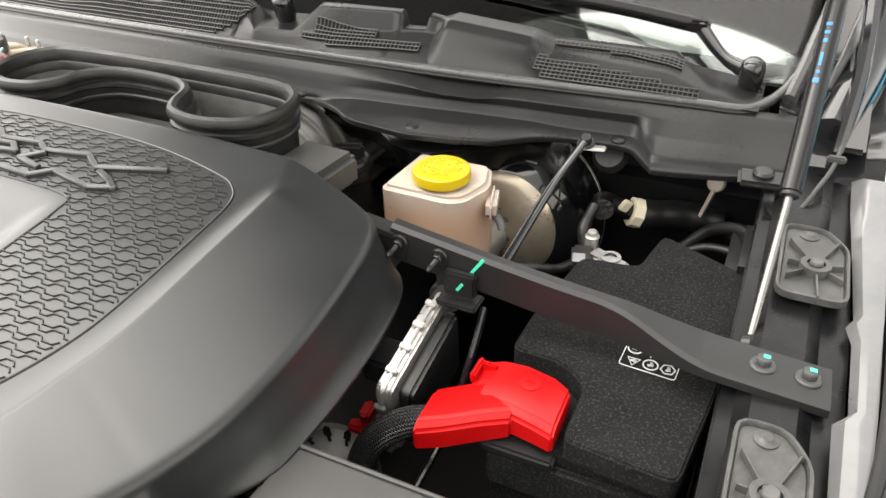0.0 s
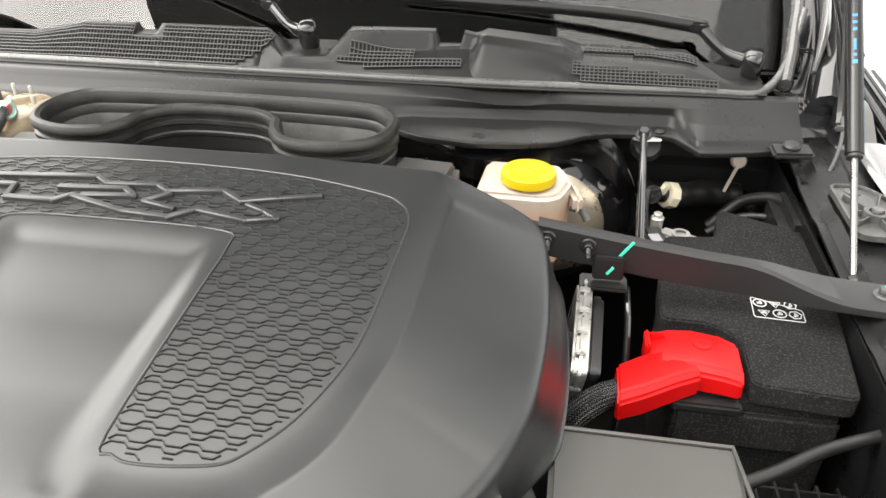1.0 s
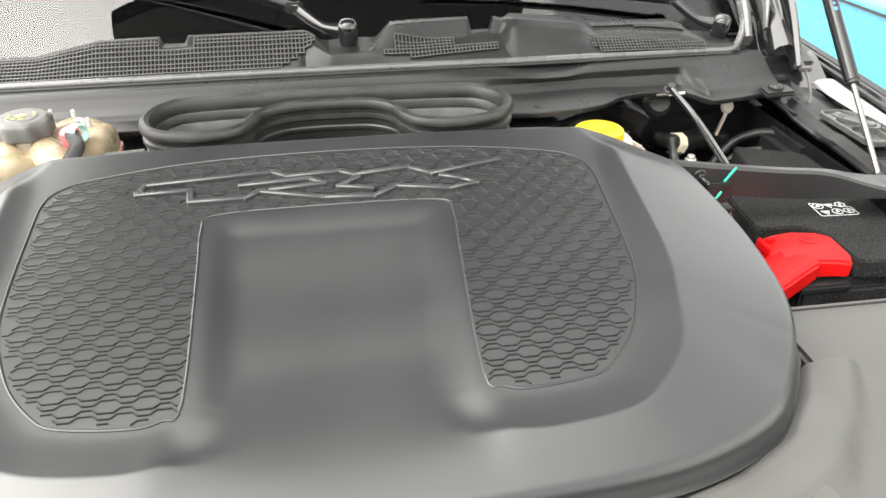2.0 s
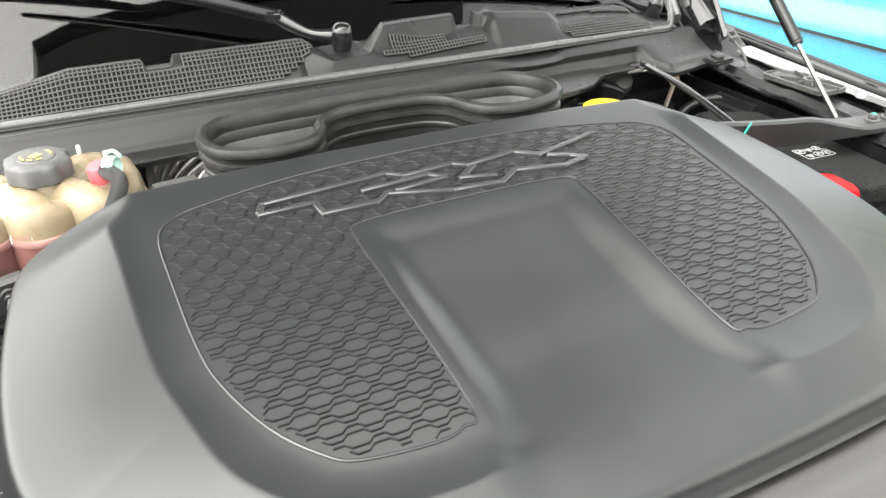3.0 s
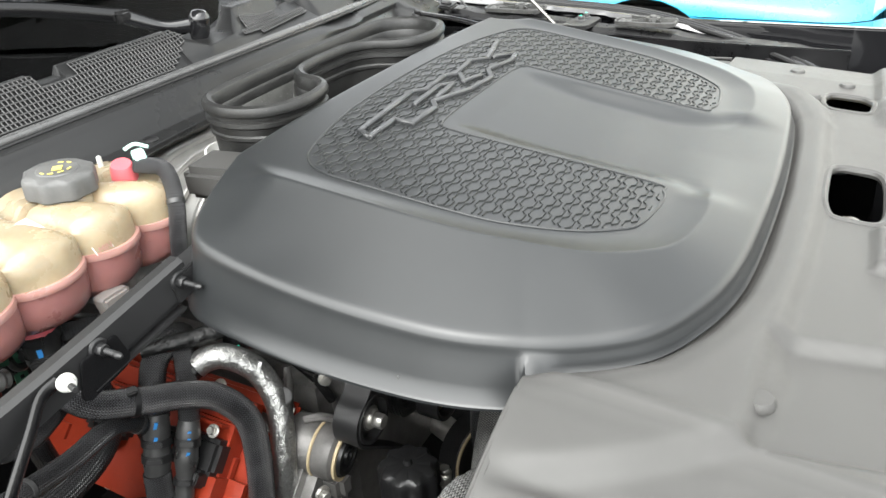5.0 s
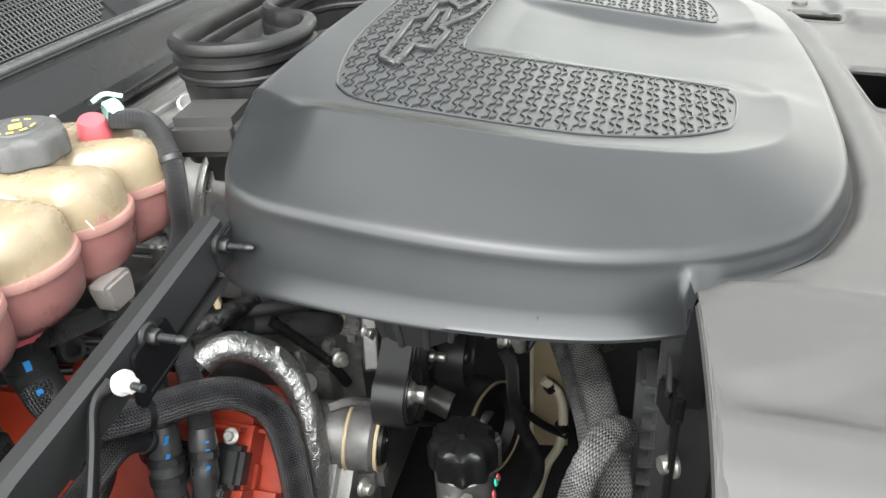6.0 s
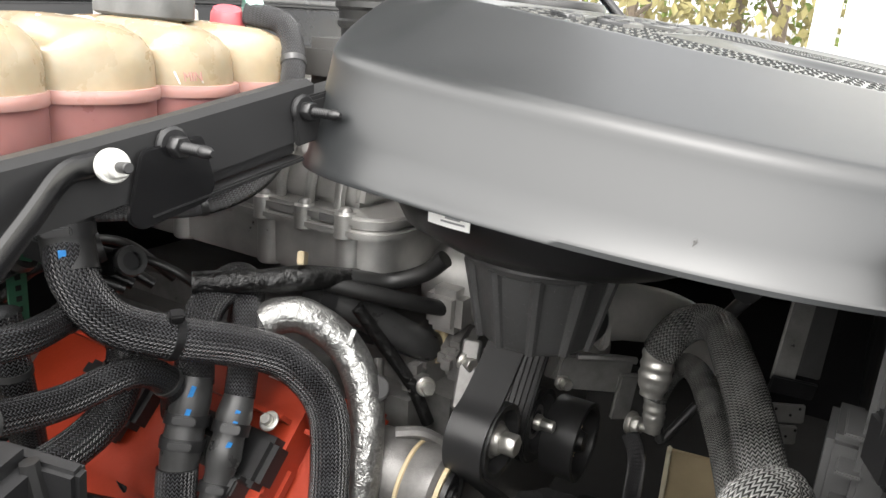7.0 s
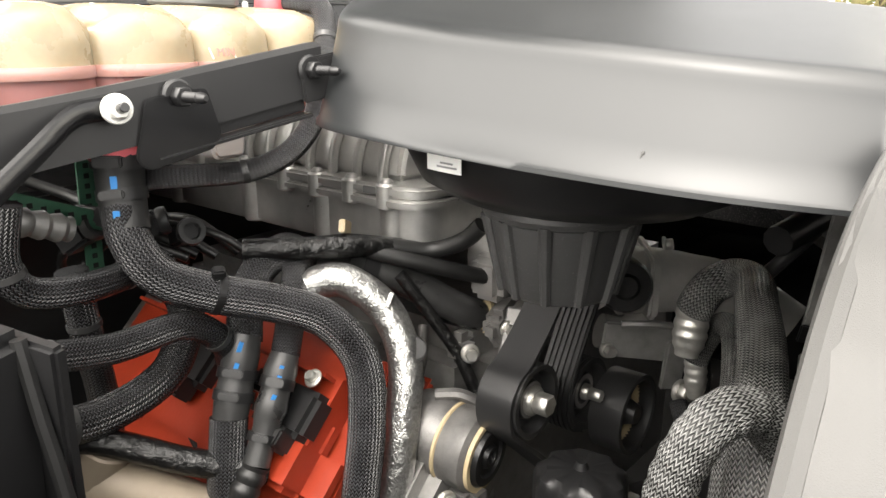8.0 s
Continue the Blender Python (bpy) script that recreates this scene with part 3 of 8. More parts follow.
def rounded_section(pts, r=0.0022):
    """Section points (y, z) with each inner corner cut into a small three-point curve."""
    out = [pts[0]]
    for (ay, az), (by, bz), (cy, cz) in zip(pts, pts[1:], pts[2:]):
        la, lc = math.hypot(ay - by, az - bz), math.hypot(cy - by, cz - bz)
        fa, fc = min(r / max(la, 1e-6), 0.42), min(r / max(lc, 1e-6), 0.42)
        p, q = (by + (ay - by) * fa, bz + (az - bz) * fa), (by + (cy - by) * fc, bz + (cz - bz) * fc)
        out += [p, (0.25 * p[0] + 0.5 * by + 0.25 * q[0], 0.25 * p[1] + 0.5 * bz + 0.25 * q[1]), q]
    out.append(pts[-1])
    return out


def section_loft(xs, section):
    bm = bmesh.new()
    rows = [[bm.verts.new((x, y + cowl_y(x), z + cowl_z(x))) for y, z in rounded_section(section(x))] for x in xs]
    for r0, r1 in zip(rows, rows[1:]):
        for a, b, c, d in zip(r0, r1, r1[1:], r0[1:]):
            bm.faces.new((a, b, c, d))
    return bm


# sections of the panel behind the seal: x, then (y, z) of its front, crease, ledge foot, ledge front, ledge back and rear
TOP_LEFT = ((0.596, 1.362), (0.612, 1.376), (0.634, 1.400), (0.652, 1.412), (0.658, 1.412), (0.668, 1.386))
TOP_WEST = ((0.596, 1.362), (0.612, 1.372), (0.634, 1.386), (0.652, 1.392), (0.658, 1.392), (0.668, 1.372))
TOP_PLAIN = ((0.594, 1.366), (0.596, 1.374), (0.599, 1.383), (0.602, 1.3835), (0.650, 1.385), (0.690, 1.385))
TOP_PIVOT = ((0.594, 1.366), (0.600, 1.378), (0.608, 1.386), (0.612, 1.3865), (0.650, 1.387), (0.690, 1.387))
TOP_STEPS = ((-0.98, TOP_WEST), (-0.46, TOP_WEST), (-0.36, TOP_LEFT), (-0.262, TOP_LEFT),
             (-0.256, ((0.596, 1.362), (0.612, 1.376), (0.634, 1.399), (0.642, 1.400), (0.658, 1.400), (0.668, 1.386))),
             (-0.222, ((0.596, 1.362), (0.612, 1.376), (0.634, 1.399), (0.642, 1.400), (0.658, 1.400), (0.668, 1.386))),
             (-0.216, TOP_LEFT), (-0.03, TOP_LEFT), (0.012, TOP_PLAIN), (0.078, TOP_PIVOT),
             (0.112, ((0.594, 1.366), (0.606, 1.380), (0.617, 1.388), (0.636, 1.418), (0.656, 1.421), (0.672, 1.390))),
             (0.15, ((0.594, 1.366), (0.610, 1.380), (0.627, 1.390), (0.638, 1.420), (0.658, 1.422), (0.672, 1.390))),
             (0.245, ((0.594, 1.367), (0.615, 1.382), (0.640, 1.394), (0.648, 1.420), (0.664, 1.422), (0.676, 1.390))),
             (0.250, ((0.594, 1.367), (0.615, 1.382), (0.640, 1.394), (0.644, 1.398), (0.664, 1.399), (0.676, 1.388))),
             (0.284, ((0.594, 1.367), (0.618, 1.383), (0.646, 1.395), (0.650, 1.399), (0.664, 1.400), (0.676, 1.388))),
             (0.290, ((0.594, 1.367), (0.618, 1.383), (0.647, 1.396), (0.651, 1.418), (0.666, 1.421), (0.680, 1.390))),
             (0.36, ((0.594, 1.367), (0.622, 1.384), (0.646, 1.392), (0.664, 1.402), (0.684, 1.404), (0.692, 1.386))),
             (0.49, ((0.594, 1.367), (0.628, 1.384), (0.645, 1.392), (0.672, 1.402), (0.684, 1.403), (0.692, 1.385))),
             (0.64, ((0.594, 1.366), (0.612, 1.378), (0.628, 1.389), (0.672, 1.402), (0.684, 1.403), (0.692, 1.385))),
             (0.70, ((0.594, 1.365), (0.603, 1.371), (0.608, 1.375), (0.614, 1.377), (0.622, 1.378), (0.692, 1.378))),
             (0.765, ((0.594, 1.364), (0.603, 1.367), (0.608, 1.368), (0.614, 1.369), (0.622, 1.370), (0.692, 1.372))))


def top_section(x):
    for (x0, s0), (x1, s1) in zip(TOP_STEPS, TOP_STEPS[1:]):
        if x <= x1:
            f = (x - x0) / (x1 - x0)
            return [(a[0] + (b[0] - a[0]) * f, a[1] + (b[1] - a[1]) * f) for a, b in zip(s0, s1)]
    return list(TOP_STEPS[-1][1])


def cowl():
    """Moulded plastic cowl under the windscreen: front tray, steps, top panel, hump, vents and seal."""
    c = thing("cowl_panel", (0, 0.6, 1.30), "black moulded plastic cowl panel with square-mesh air vents", "cowl panel", kind="structure")

    def tray(x):
        lip, foot, brow, ridge = (table(t, x) for t in (LIP, FOOT, BROW, RIDGE))
        out = smooth01((x - 0.61) / 0.06)
        dish = math.exp(-((x - 0.37) / 0.065) ** 4)
        zl = 1.3115 + 0.004 * smooth01((foot - lip) / 0.05)
        crease = brow - 0.012 - 0.016 * out
        return [(lip + 0.010, zl - 0.013), (lip + 0.001, zl - 0.010), (lip - 0.001, zl - 0.001), (lip + 0.003, zl), (foot - 0.0015, zl + 0.0045),
                (foot + 0.0035, zl + 0.0125 - 0.002 * out), (max(crease, foot + 0.008), 1.3335), (brow, 1.3475 - 0.003 * dish), (max(ridge, brow + 0.006), 1.3575 - 0.006 * dish), (0.606, 1.3600)]

    xs = sorted(set([-0.98 + i * 0.02 for i in range(54)] + [0.1 + i * 0.005 for i in range(144)] + [0.6505, 0.6535]))
    part("tray", thicken(section_loft(xs, tray), 0.003), M_COWL, c, sharp=60)

    xs = sorted(set([-0.98 + i * 0.0125 for i in range(140)] + [p[0] for p in TOP_STEPS]))
    part("top_panel", thicken(section_loft([x for x in xs if x <= 0.765], top_section), 0.003), M_COWL, c, sharp=60)

    def topf(x, yb):
        sec = top_section(x)
        return float(np.interp(yb, [p[0] for p in sec], [p[1] for p in sec]))

    def hump(u, v):
        x = 0.294 + u * 0.198
        f = smooth01(min(u / 0.16, (1 - u) / 0.26, 1.0))
        prof = ((0.0, 0.590, 1.362), (0.10, 0.596, 1.370), (0.46, 0.634, 1.412), (0.60, 0.648, 1.421), (0.80, 0.682, 1.423), (0.92, 0.698, 1.410), (1.0, 0.703, 1.388))
        yb = float(np.interp(v, [p[0] for p in prof], [p[1] for p in prof]))
        zz = float(np.interp(v, [p[0] for p in prof], [p[2] for p in prof])) - 0.016 * u * smooth01((v - 0.1) / 0.4)
        base = topf(x, yb) - 0.003
        return (x, yb + cowl_y(x), max(base, base + (zz - base) * f) + cowl_z(x))

    part("hump", thicken(grid(48, 40, hump), 0.002), M_COWL, c, "smooth raised hump over the wiper motor")

    def vent(x0, pitch, row_pitch, columns):
        """Square-mesh vent laid on the panel over a near-black sheet standing in for shaded depth; each column gives
        its first front edge and its first and last row.
        """
        def at(i, j, o):
            x = x0 + i * pitch
            yb = columns[i][0] + j * row_pitch
            return Vector((x, yb + cowl_y(x) - o * 0.5, topf(x, yb) + cowl_z(x) + o * 0.85))

        bars = []
        back = bmesh.new()
        n = len(columns)
        for i in range(n):
            bars.append(tube([at(i, j, 0.0042) for j in range(columns[i][1], columns[i][2] + 1)], 0.0010, 4, 1))
        for j in range(min(q[1] for q in columns), max(q[2] for q in columns) + 1):
            run = []
            for i in range(n + 1):
                if i < n and columns[i][1] <= j <= columns[i][2]:
                    run.append(at(i, j, 0.0046))
                else:
                    if len(run) > 1:
                        bars.append(tube(run, 0.0010, 4, 1))
                    run = []
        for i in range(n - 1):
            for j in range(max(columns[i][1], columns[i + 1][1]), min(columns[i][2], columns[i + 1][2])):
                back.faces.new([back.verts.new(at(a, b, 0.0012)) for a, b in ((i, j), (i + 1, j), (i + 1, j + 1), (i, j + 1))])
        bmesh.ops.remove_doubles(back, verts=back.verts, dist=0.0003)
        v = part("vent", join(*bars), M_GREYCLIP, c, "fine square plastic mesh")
        part("vent_shade_sheet", back, M_VOID, v)

    vent(-0.80, 0.0062, 0.0058, [(0.600, 0, 8 if not 88 <= i <= 95 else 5) if i < 118 else (0.600, min((i - 117) // 2, 6), 8) for i in range(128)])
    vent(0.098, 0.0062, 0.0058, [(0.597 + 0.0004 * i, 0 if i > 6 else 1, (2 if i < 3 else (5 if i < 20 else 2))) for i in range(32)])
    vent(0.462, 0.0066, 0.0060, [(0.597, 0 if i > 1 else 2, 6 if i < 3 else (5 if i < 14 else (4 if i < 21 else (3 if i < 27 else 2)))) for i in range(35)])
    vent(0.478, 0.0066, 0.0060, [(0.652 - 0.0012 * max(0, i - 16), 1 if i < 12 else 0, 2 if i < 22 else 3) for i in range(28)])
    for x, yb in ((0.334, 0.492), (0.128, 0.5455), (-0.2, 0.525), (0.600, 0.552)):
        part("push_pin", lathe([(0, 0.0035), (0.007, 0.003), (0.0100, 0.001), (0.0105, -0.001), (0.0095, -0.003)], (x, yb + cowl_y(x), 1.3155 + cowl_z(x)), (0, -0.1, 1), 20), M_BLACK, c, "round black push pin")
    part("corner_plate", box((0.790, 0.583, 1.2855), (0.060, 0.034, 0.010), 0.004, (8, 0, 6)), M_COWL, c)
    part("corner_pin", lathe([(0, 0.005), (0.010, 0.004), (0.0130, 0.001), (0.0130, -0.003)], (0.789, 0.586, 1.2935), (0, -0.1, 1), 20), M_BLACK, c)
    # tubular rubber seal on its base strip
    pts = []
    for i in range(46):
        x = -0.98 + i * 1.72 / 45
        pts.append((x, 0.584 + 0.014 * smooth01((x - 0.3) / 0.45) + cowl_y(x), 1.3645 + cowl_z(x)))
    pts += [(0.765, 0.705, 1.334), (0.790, 0.735, 1.348), (0.812, 0.78, 1.385), (0.83, 0.83, 1.43)]
    seal = solo("trim_cowl_seal", tube(pts, 0.0052, 10, 2), M_STRIP, (0, 0.6, 1.36), "grey-black rubber bulb seal along the cowl edge", "weather seal", kind="structure")
    part("base_strip", tube([(p[0], p[1] - 0.0045, p[2] - 0.0048) for p in pts], 0.0030, 8, 2), M_HOSE, seal)
    part("rear_bead", tube([(p[0], p[1] + 0.0075, p[2] + 0.0010) for p in pts], 0.0034, 8, 2), M_STRIP, seal)


def windscreen():
    def sheet(u, v):
        x = -1.0 + 1.84 * u
        d = v * 1.15
        return (x, 0.685 + cowl_y(x) * (1 - 0.3 * v) + d * 0.84, 1.376 + cowl_z(x) + d * 0.54)

    g = solo("window_windscreen", thicken(grid(40, 20, sheet), 0.005), M_GLASS, (0, 0.8, 1.38), "raked windscreen glass reflecting a pale sky", "windscreen", kind="structure")
    g.visible_shadow = False
    # Taller middle of the band stands in for the bonnet's dark reflection.
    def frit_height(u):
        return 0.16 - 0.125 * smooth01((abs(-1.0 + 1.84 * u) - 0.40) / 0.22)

    frit = grid(60, 3, lambda u, v: tuple(Vector(sheet(u, v * frit_height(u))) + Vector((0, 0.006, -0.010))))
    part("frit_band", frit, M_VOID, g, "black ceramic border band, its taller middle standing in for bonnet reflection")
    # Added pale sheet behind the glass; the sky's reflection is its colour.
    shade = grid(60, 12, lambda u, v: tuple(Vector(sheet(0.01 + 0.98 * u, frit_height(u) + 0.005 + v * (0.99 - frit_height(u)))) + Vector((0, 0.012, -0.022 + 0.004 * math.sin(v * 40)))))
    solo("sunshade", thicken(shade, 0.004), M_SKY_SHEEN, (0, 1.0, 1.5), "pale added sheet standing in for sky reflected in the windscreen", "sunshade")
    dash = box((0, 1.75, 1.33), (1.9, 1.5, 0.10), 0.04, (6, 0, 0))
    solo("dashboard_top", dash, M_BLACK, (0, 1.55, 1.28), "matt black dashboard top behind the windscreen", "dashboard")
    # Added panel whose near-black colour stands for the unlit cabin.
    solo("wall_cabin", box((0, 2.5, 1.5), (1.9, 0.05, 1.3), 0.01), M_VOID, (0, 2.5, 0.85), "black panel standing in for the unlit cabin interior", "cabin", kind="structure")
    for s in (-1, 1):
        p = thing("windscreen_pillar", (s * 0.9, 0.85, 1.33), "windscreen corner pillar with grey seal folds", "pillar", "windscreen pillars", "structure")
        part("outer", tube([(s * 0.86, 0.70, 1.30), (s * 0.90, 0.95, 1.44), (s * 0.88, 1.55, 1.88)], 0.045, 12, 5, flat=0.7), M_PAINT, p)
        part("fold", tube([(s * 0.80, 0.73, 1.335), (s * 0.815, 0.80, 1.39), (s * 0.83, 0.95, 1.49), (s * 0.82, 1.5, 1.85)], 0.017, 10, 5, flat=0.6), M_STRIP, p)
        part("flap", tube([(s * 0.845, 0.75, 1.350), (s * 0.86, 0.80, 1.405), (s * 0.875, 0.90, 1.47)], [0.010, 0.02, 0.012], 10, 5, flat=0.4), M_PALEGLOSS, p, "pale plastic sealing flap")


def wiper(px, py, pz, knee, tip):
    w = thing("windscreen_wiper", (px, py, pz), "black windscreen wiper arm with a domed pivot cap", "wiper", "windscreen wipers")
    part("pivot_cap", lathe([(0.0, 0.036), (0.010, 0.0345), (0.0155, 0.029), (0.0165, 0.022), (0.0165, 0.0), (0.013, -0.012), (0.013, -0.03), (0.021, -0.034), (0.023, -0.044)], (px, py, pz), (0, -0.25, 1), 28), M_PAINT, w)
    part("pivot_boot", lathe([(0.017, -0.010), (0.021, -0.014), (0.021, -0.022), (0.026, -0.026), (0.032, -0.036), (0.034, -0.044)], (px, py, pz), (0, -0.1, 1), 28), M_RUBBER, w, "rubber boot round the wiper shaft")
    p, k, t = Vector((px, py, pz + 0.012)), Vector(knee), Vector(tip)
    mid = p.lerp(k, 0.5) + Vector((0, -0.004, -0.010))
    part("arm", tube([p, mid, k], [0.0135, 0.0085, 0.0115], 12, 8, flat=0.7), M_PAINT, w)
    part("hinge", box(k, (0.03, 0.022, 0.018), 0.004, (0, 0, math.degrees(math.atan2(t.y - k.y, t.x - k.x)))), M_SATIN, w)
    part("blade_arm", tube([k, k.lerp(t, 0.35) + Vector((0, 0, 0.008)), t], [0.012, 0.011, 0.007], 10, 8, flat=0.6), M_SATIN, w, "satin black arm channel")
    d = (t - k).normalized()
    b0, b1 = t - d * 0.25 + Vector((0, 0.03, 0.0)), t + d * 0.30 + Vector((0, 0.04, 0.01))
    part("blade", tube([b0, b0.lerp(b1, 0.5) + Vector((0, 0, 0.008)), b1], [0.004, 0.009, 0.004], 8, 6, flat=1.3), M_HOSE, w)


def hood():
    """Raised bonnet, hinged behind the cowl, whose dark underside the gloss of the cover mirrors."""
    a, b = Vector((0, 0.82, 1.60)), Vector((0, 0.48, 2.40))
    d = b - a

    def sheet(u, v):
        x = -0.89 + 1.78 * u
        # Unseen lower corners are cut high so more light reaches the windscreen.
        low = 0.34 * smooth01((abs(x) - 0.42) / 0.16)
        p = a + d * (low + (1 - low) * v)
        return (x * (1 - 0.03 * v), p.y + 0.04 * math.cos(math.pi * (u - 0.5)), p.z)

    h = solo("hood_panel", thicken(grid(24, 24, sheet), 0.035), M_BLACK, (0, 0.86, 1.40), "raised black engine bonnet", "bonnet", kind="structure")
    for s in (-1, 1):
        part("hinge", join(tube([(s * 0.87, 0.66, 1.30), (s * 0.875, 0.74, 1.40), (s * 0.86, 0.83, 1.52), (s * 0.82, 0.79, 1.69)], [0.016, 0.02, 0.02, 0.012], 8, 6, flat=0.5),
                         box((s * 0.885, 0.70, 1.325), (0.03, 0.10, 0.010), 0.004, (20, 0, 0))), M_PAINT, h, "black steel hinge arm")


def hood_strut(s):
    """Gas strut from the wing rail up to the bonnet."""
    p0, p1, p2 = Vector((s * 0.811, 0.308, 1.241)), Vector((s * 0.817, 0.433, 1.350)), Vector((s * 0.822, 0.735, 1.635))
    st = thing("gas_strut", p0, "black gas strut with a bright rod holding the bonnet up", "gas strut", "bonnet struts")
    part("rod", cyl(p0, p1 + (p2 - p1) * 0.02, 0.0042, b=0.0005), M_RODSTEEL, st, "bright steel piston rod")
    part("cylinder", cyl(p1, p2, 0.0112, b=0.002), M_SATIN, st)
    part("collar", cyl(p1 - (p2 - p1).normalized() * 0.004, p1 + (p2 - p1).normalized() * 0.004, 0.0098, b=0.001), M_BLACK, st)
    part("ball_socket", lathe([(0, -0.011), (0.008, -0.008), (0.011, 0), (0.008, 0.008), (0, 0.011)], p0, (1, 0, 0), 16), M_BLACK, st)
    if s > 0:
        ax = (p2 - p1).normalized()
        side = Vector((-0.25, -0.72, 0.62)).normalized()
        side = (side - ax * side.dot(ax)).normalized()
        wide = ax.cross(side)
        for i, (h0, w, ln) in enumerate(((0.125, 0.006, 0.006), (0.135, 0.004, 0.004), (0.150, 0.003, 0.016), (0.172, 0.0045, 0.005), (0.182, 0.0055, 0.004), (0.192, 0.006, 0.004))):
            c = p1 + ax * h0 + side * 0.0108
            m = Matrix((wide, ax, side)).transposed().to_4x4()
            m.translation = c
            part("print_bar", xform(box((0, 0, 0), (w, ln, 0.0012), 0.0002), m), M_BLUE, st, "faded blue printed bar")


def wing(s):
    """Wing edge and inner rail of one side, with seal strips."""
    n = "wing_east" if s > 0 else "wing_west"
    line = [(0.985, 0.95), (0.975, 0.70), (0.957, 0.40), (0.938, 0.15), (0.880, -0.04), (0.785, -0.20), (0.66, -0.30)]
    if s < 0:
        line = [(1.0, 0.95), (0.99, 0.70), (0.975, 0.40), (0.965, 0.15), (0.955, -0.1), (0.93, -0.35)]
    pts = spline([(s * x, y, 1.262 + 0.045 * (y - 0.3) - (0.10 * max(0.0, 0.12 - y) if s > 0 else 0.0)) for x, y in line], 8)
    prof = [(-0.030, -0.030), (-0.026, -0.004), (-0.014, 0.002), (-0.004, 0.000), (0.0, 0.006), (0.010, 0.010), (0.022, 0.006), (0.040, -0.006), (0.075, -0.04), (0.11, -0.12), (0.13, -0.35)]
    bm = bmesh.new()
    rows = []
    for i, p in enumerate(pts):
        a, b = pts[max(i - 1, 0)], pts[min(i + 1, len(pts) - 1)]
        t = (b - a).normalized()
        out = Vector((-t.y, t.x, 0)).normalized() * 1.0
        if out.x * s < 0 and abs(out.x) > 0.2:
            out = -out
        rows.append([bm.verts.new(p + out * o + Vector((0, 0, z))) for o, z in prof])
    for r0, r1 in zip(rows, rows[1:]):
        for k in range(len(prof) - 1):
            bm.faces.new((r0[k], r1[k], r1[k + 1], r0[k + 1]))
    bmesh.ops.recalc_face_normals(bm, faces=bm.faces)
    wob = solo("trim_" + n, bm, M_PAINT, (s * 0.93, 0.3, 0.95), "gloss black painted wing edge", "wing", kind="structure", sharp=25)
    part("edge_seal", tube([p + Vector((-s * 0.020, 0, 0.004)) for p in pts], 0.006, 8, 1), M_HOSE, wob)
    if s > 0:
        # Strip paler than the black paint around it: mirrored sky as colour.
        strip = []
        for y, x0, x1 in ((-0.14, 0.842, 0.872), (-0.02, 0.868, 0.893), (0.10, 0.886, 0.911), (0.21, 0.886, 0.919), (0.225, 0.898, 0.920), (0.32, 0.899, 0.924), (0.345, 0.893, 0.925), (0.36, 0.900, 0.926), (0.48, 0.896, 0.930), (0.56, 0.893, 0.934), (0.64, 0.893, 0.940)):
            strip.append((x0, x1, y))
        bm = bmesh.new()
        rows = [[bm.verts.new((x0 + (x1 - x0) * k / 4, y, 1.2655 + 0.045 * (y - 0.3) - 0.10 * max(0.0, 0.12 - y) + (0.0022 if 0 < k < 4 else 0.0) - (0.006 if k == 0 else 0.0))) for k in range(5)] for x0, x1, y in strip]
        for r0, r1 in zip(rows, rows[1:]):
            for k in range(4):
                bm.faces.new((r0[k], r0[k + 1], r1[k + 1], r1[k]))
        part("sky_sheen_flange", thicken(bm, 0.002), M_PALEGLOSS, wob, "glossy flange strip with the sky's reflection put into its pale colour")
        for o in (0.012, 0.028):
            part("rubber_ridge", tube([p + Vector((o - 0.004, 0, 0.009 - 0.2 * o)) for p in pts], 0.0042, 8, 1), M_HOSE, wob)
        side = grid(10, 16, lambda u, v: (0.800 + 0.135 * u - 0.02 * v, 0.535 + 0.42 * v, 1.262 + 0.055 * smooth01((v - 0.18) / 0.25) + 0.14 * smooth01((v - 0.5) / 0.6) - 0.012 * math.sin(math.pi * u)))
        part("cowl_side", thicken(side, 0.003), M_PAINT, wob, "gloss black painted cowl side panel")
        part("side_cable", tube([(0.862, 0.80, 1.40), (0.872, 0.70, 1.335), (0.868, 0.63, 1.305), (0.850, 0.575, 1.285), (0.835, 0.55, 1.262)], 0.0028, 8, 6), M_GREYCLIP, wob, "thin grey washer tube")
        part("tube_clip", box((0.868, 0.630, 1.307), (0.022, 0.010, 0.008), 0.002), M_GREYCLIP, wob)
    rail = grid(8, 40, lambda u, v: (s * (0.795 + 0.105 * u + (0.02 if 0.2 < u < 0.7 else 0.0) * 0), -0.30 + 1.0 * v, 1.246 + 0.06 * (-0.30 + v - 0.3) + (0.010 if 0.15 < u < 0.75 else 0.0) - (0.004 if int(v * 12) % 3 == 0 else 0)))
    if s > 0:
        r = solo("trim_rail_" + n, thicken(rail, 0.004), M_RAIL, (s * 0.85, 0.2, 1.24), "gloss black painted upper wing rail", "wing rail", kind="structure", sharp=25)
        part("rail_side", box((0.796, 0.2, 1.10), (0.006, 1.0, 0.27), 0.002), M_RAIL, r)


# ---- the engine cover and its neighbours ----
MESH_HALF = [(0.0, 0.235), (0.15, 0.228), (0.255, 0.207), (0.288, 0.192), (0.303, 0.165), (0.302, 0.10), (0.297, 0.015), (0.288, -0.035), (0.265, -0.090),
             (0.238, -0.125), (0.215, -0.140), (0.160, -0.147), (0.136, -0.142), (0.122, -0.125), (0.128, 0.03), (0.131, 0.100), (0.117, 0.123), (0.0, 0.127)]
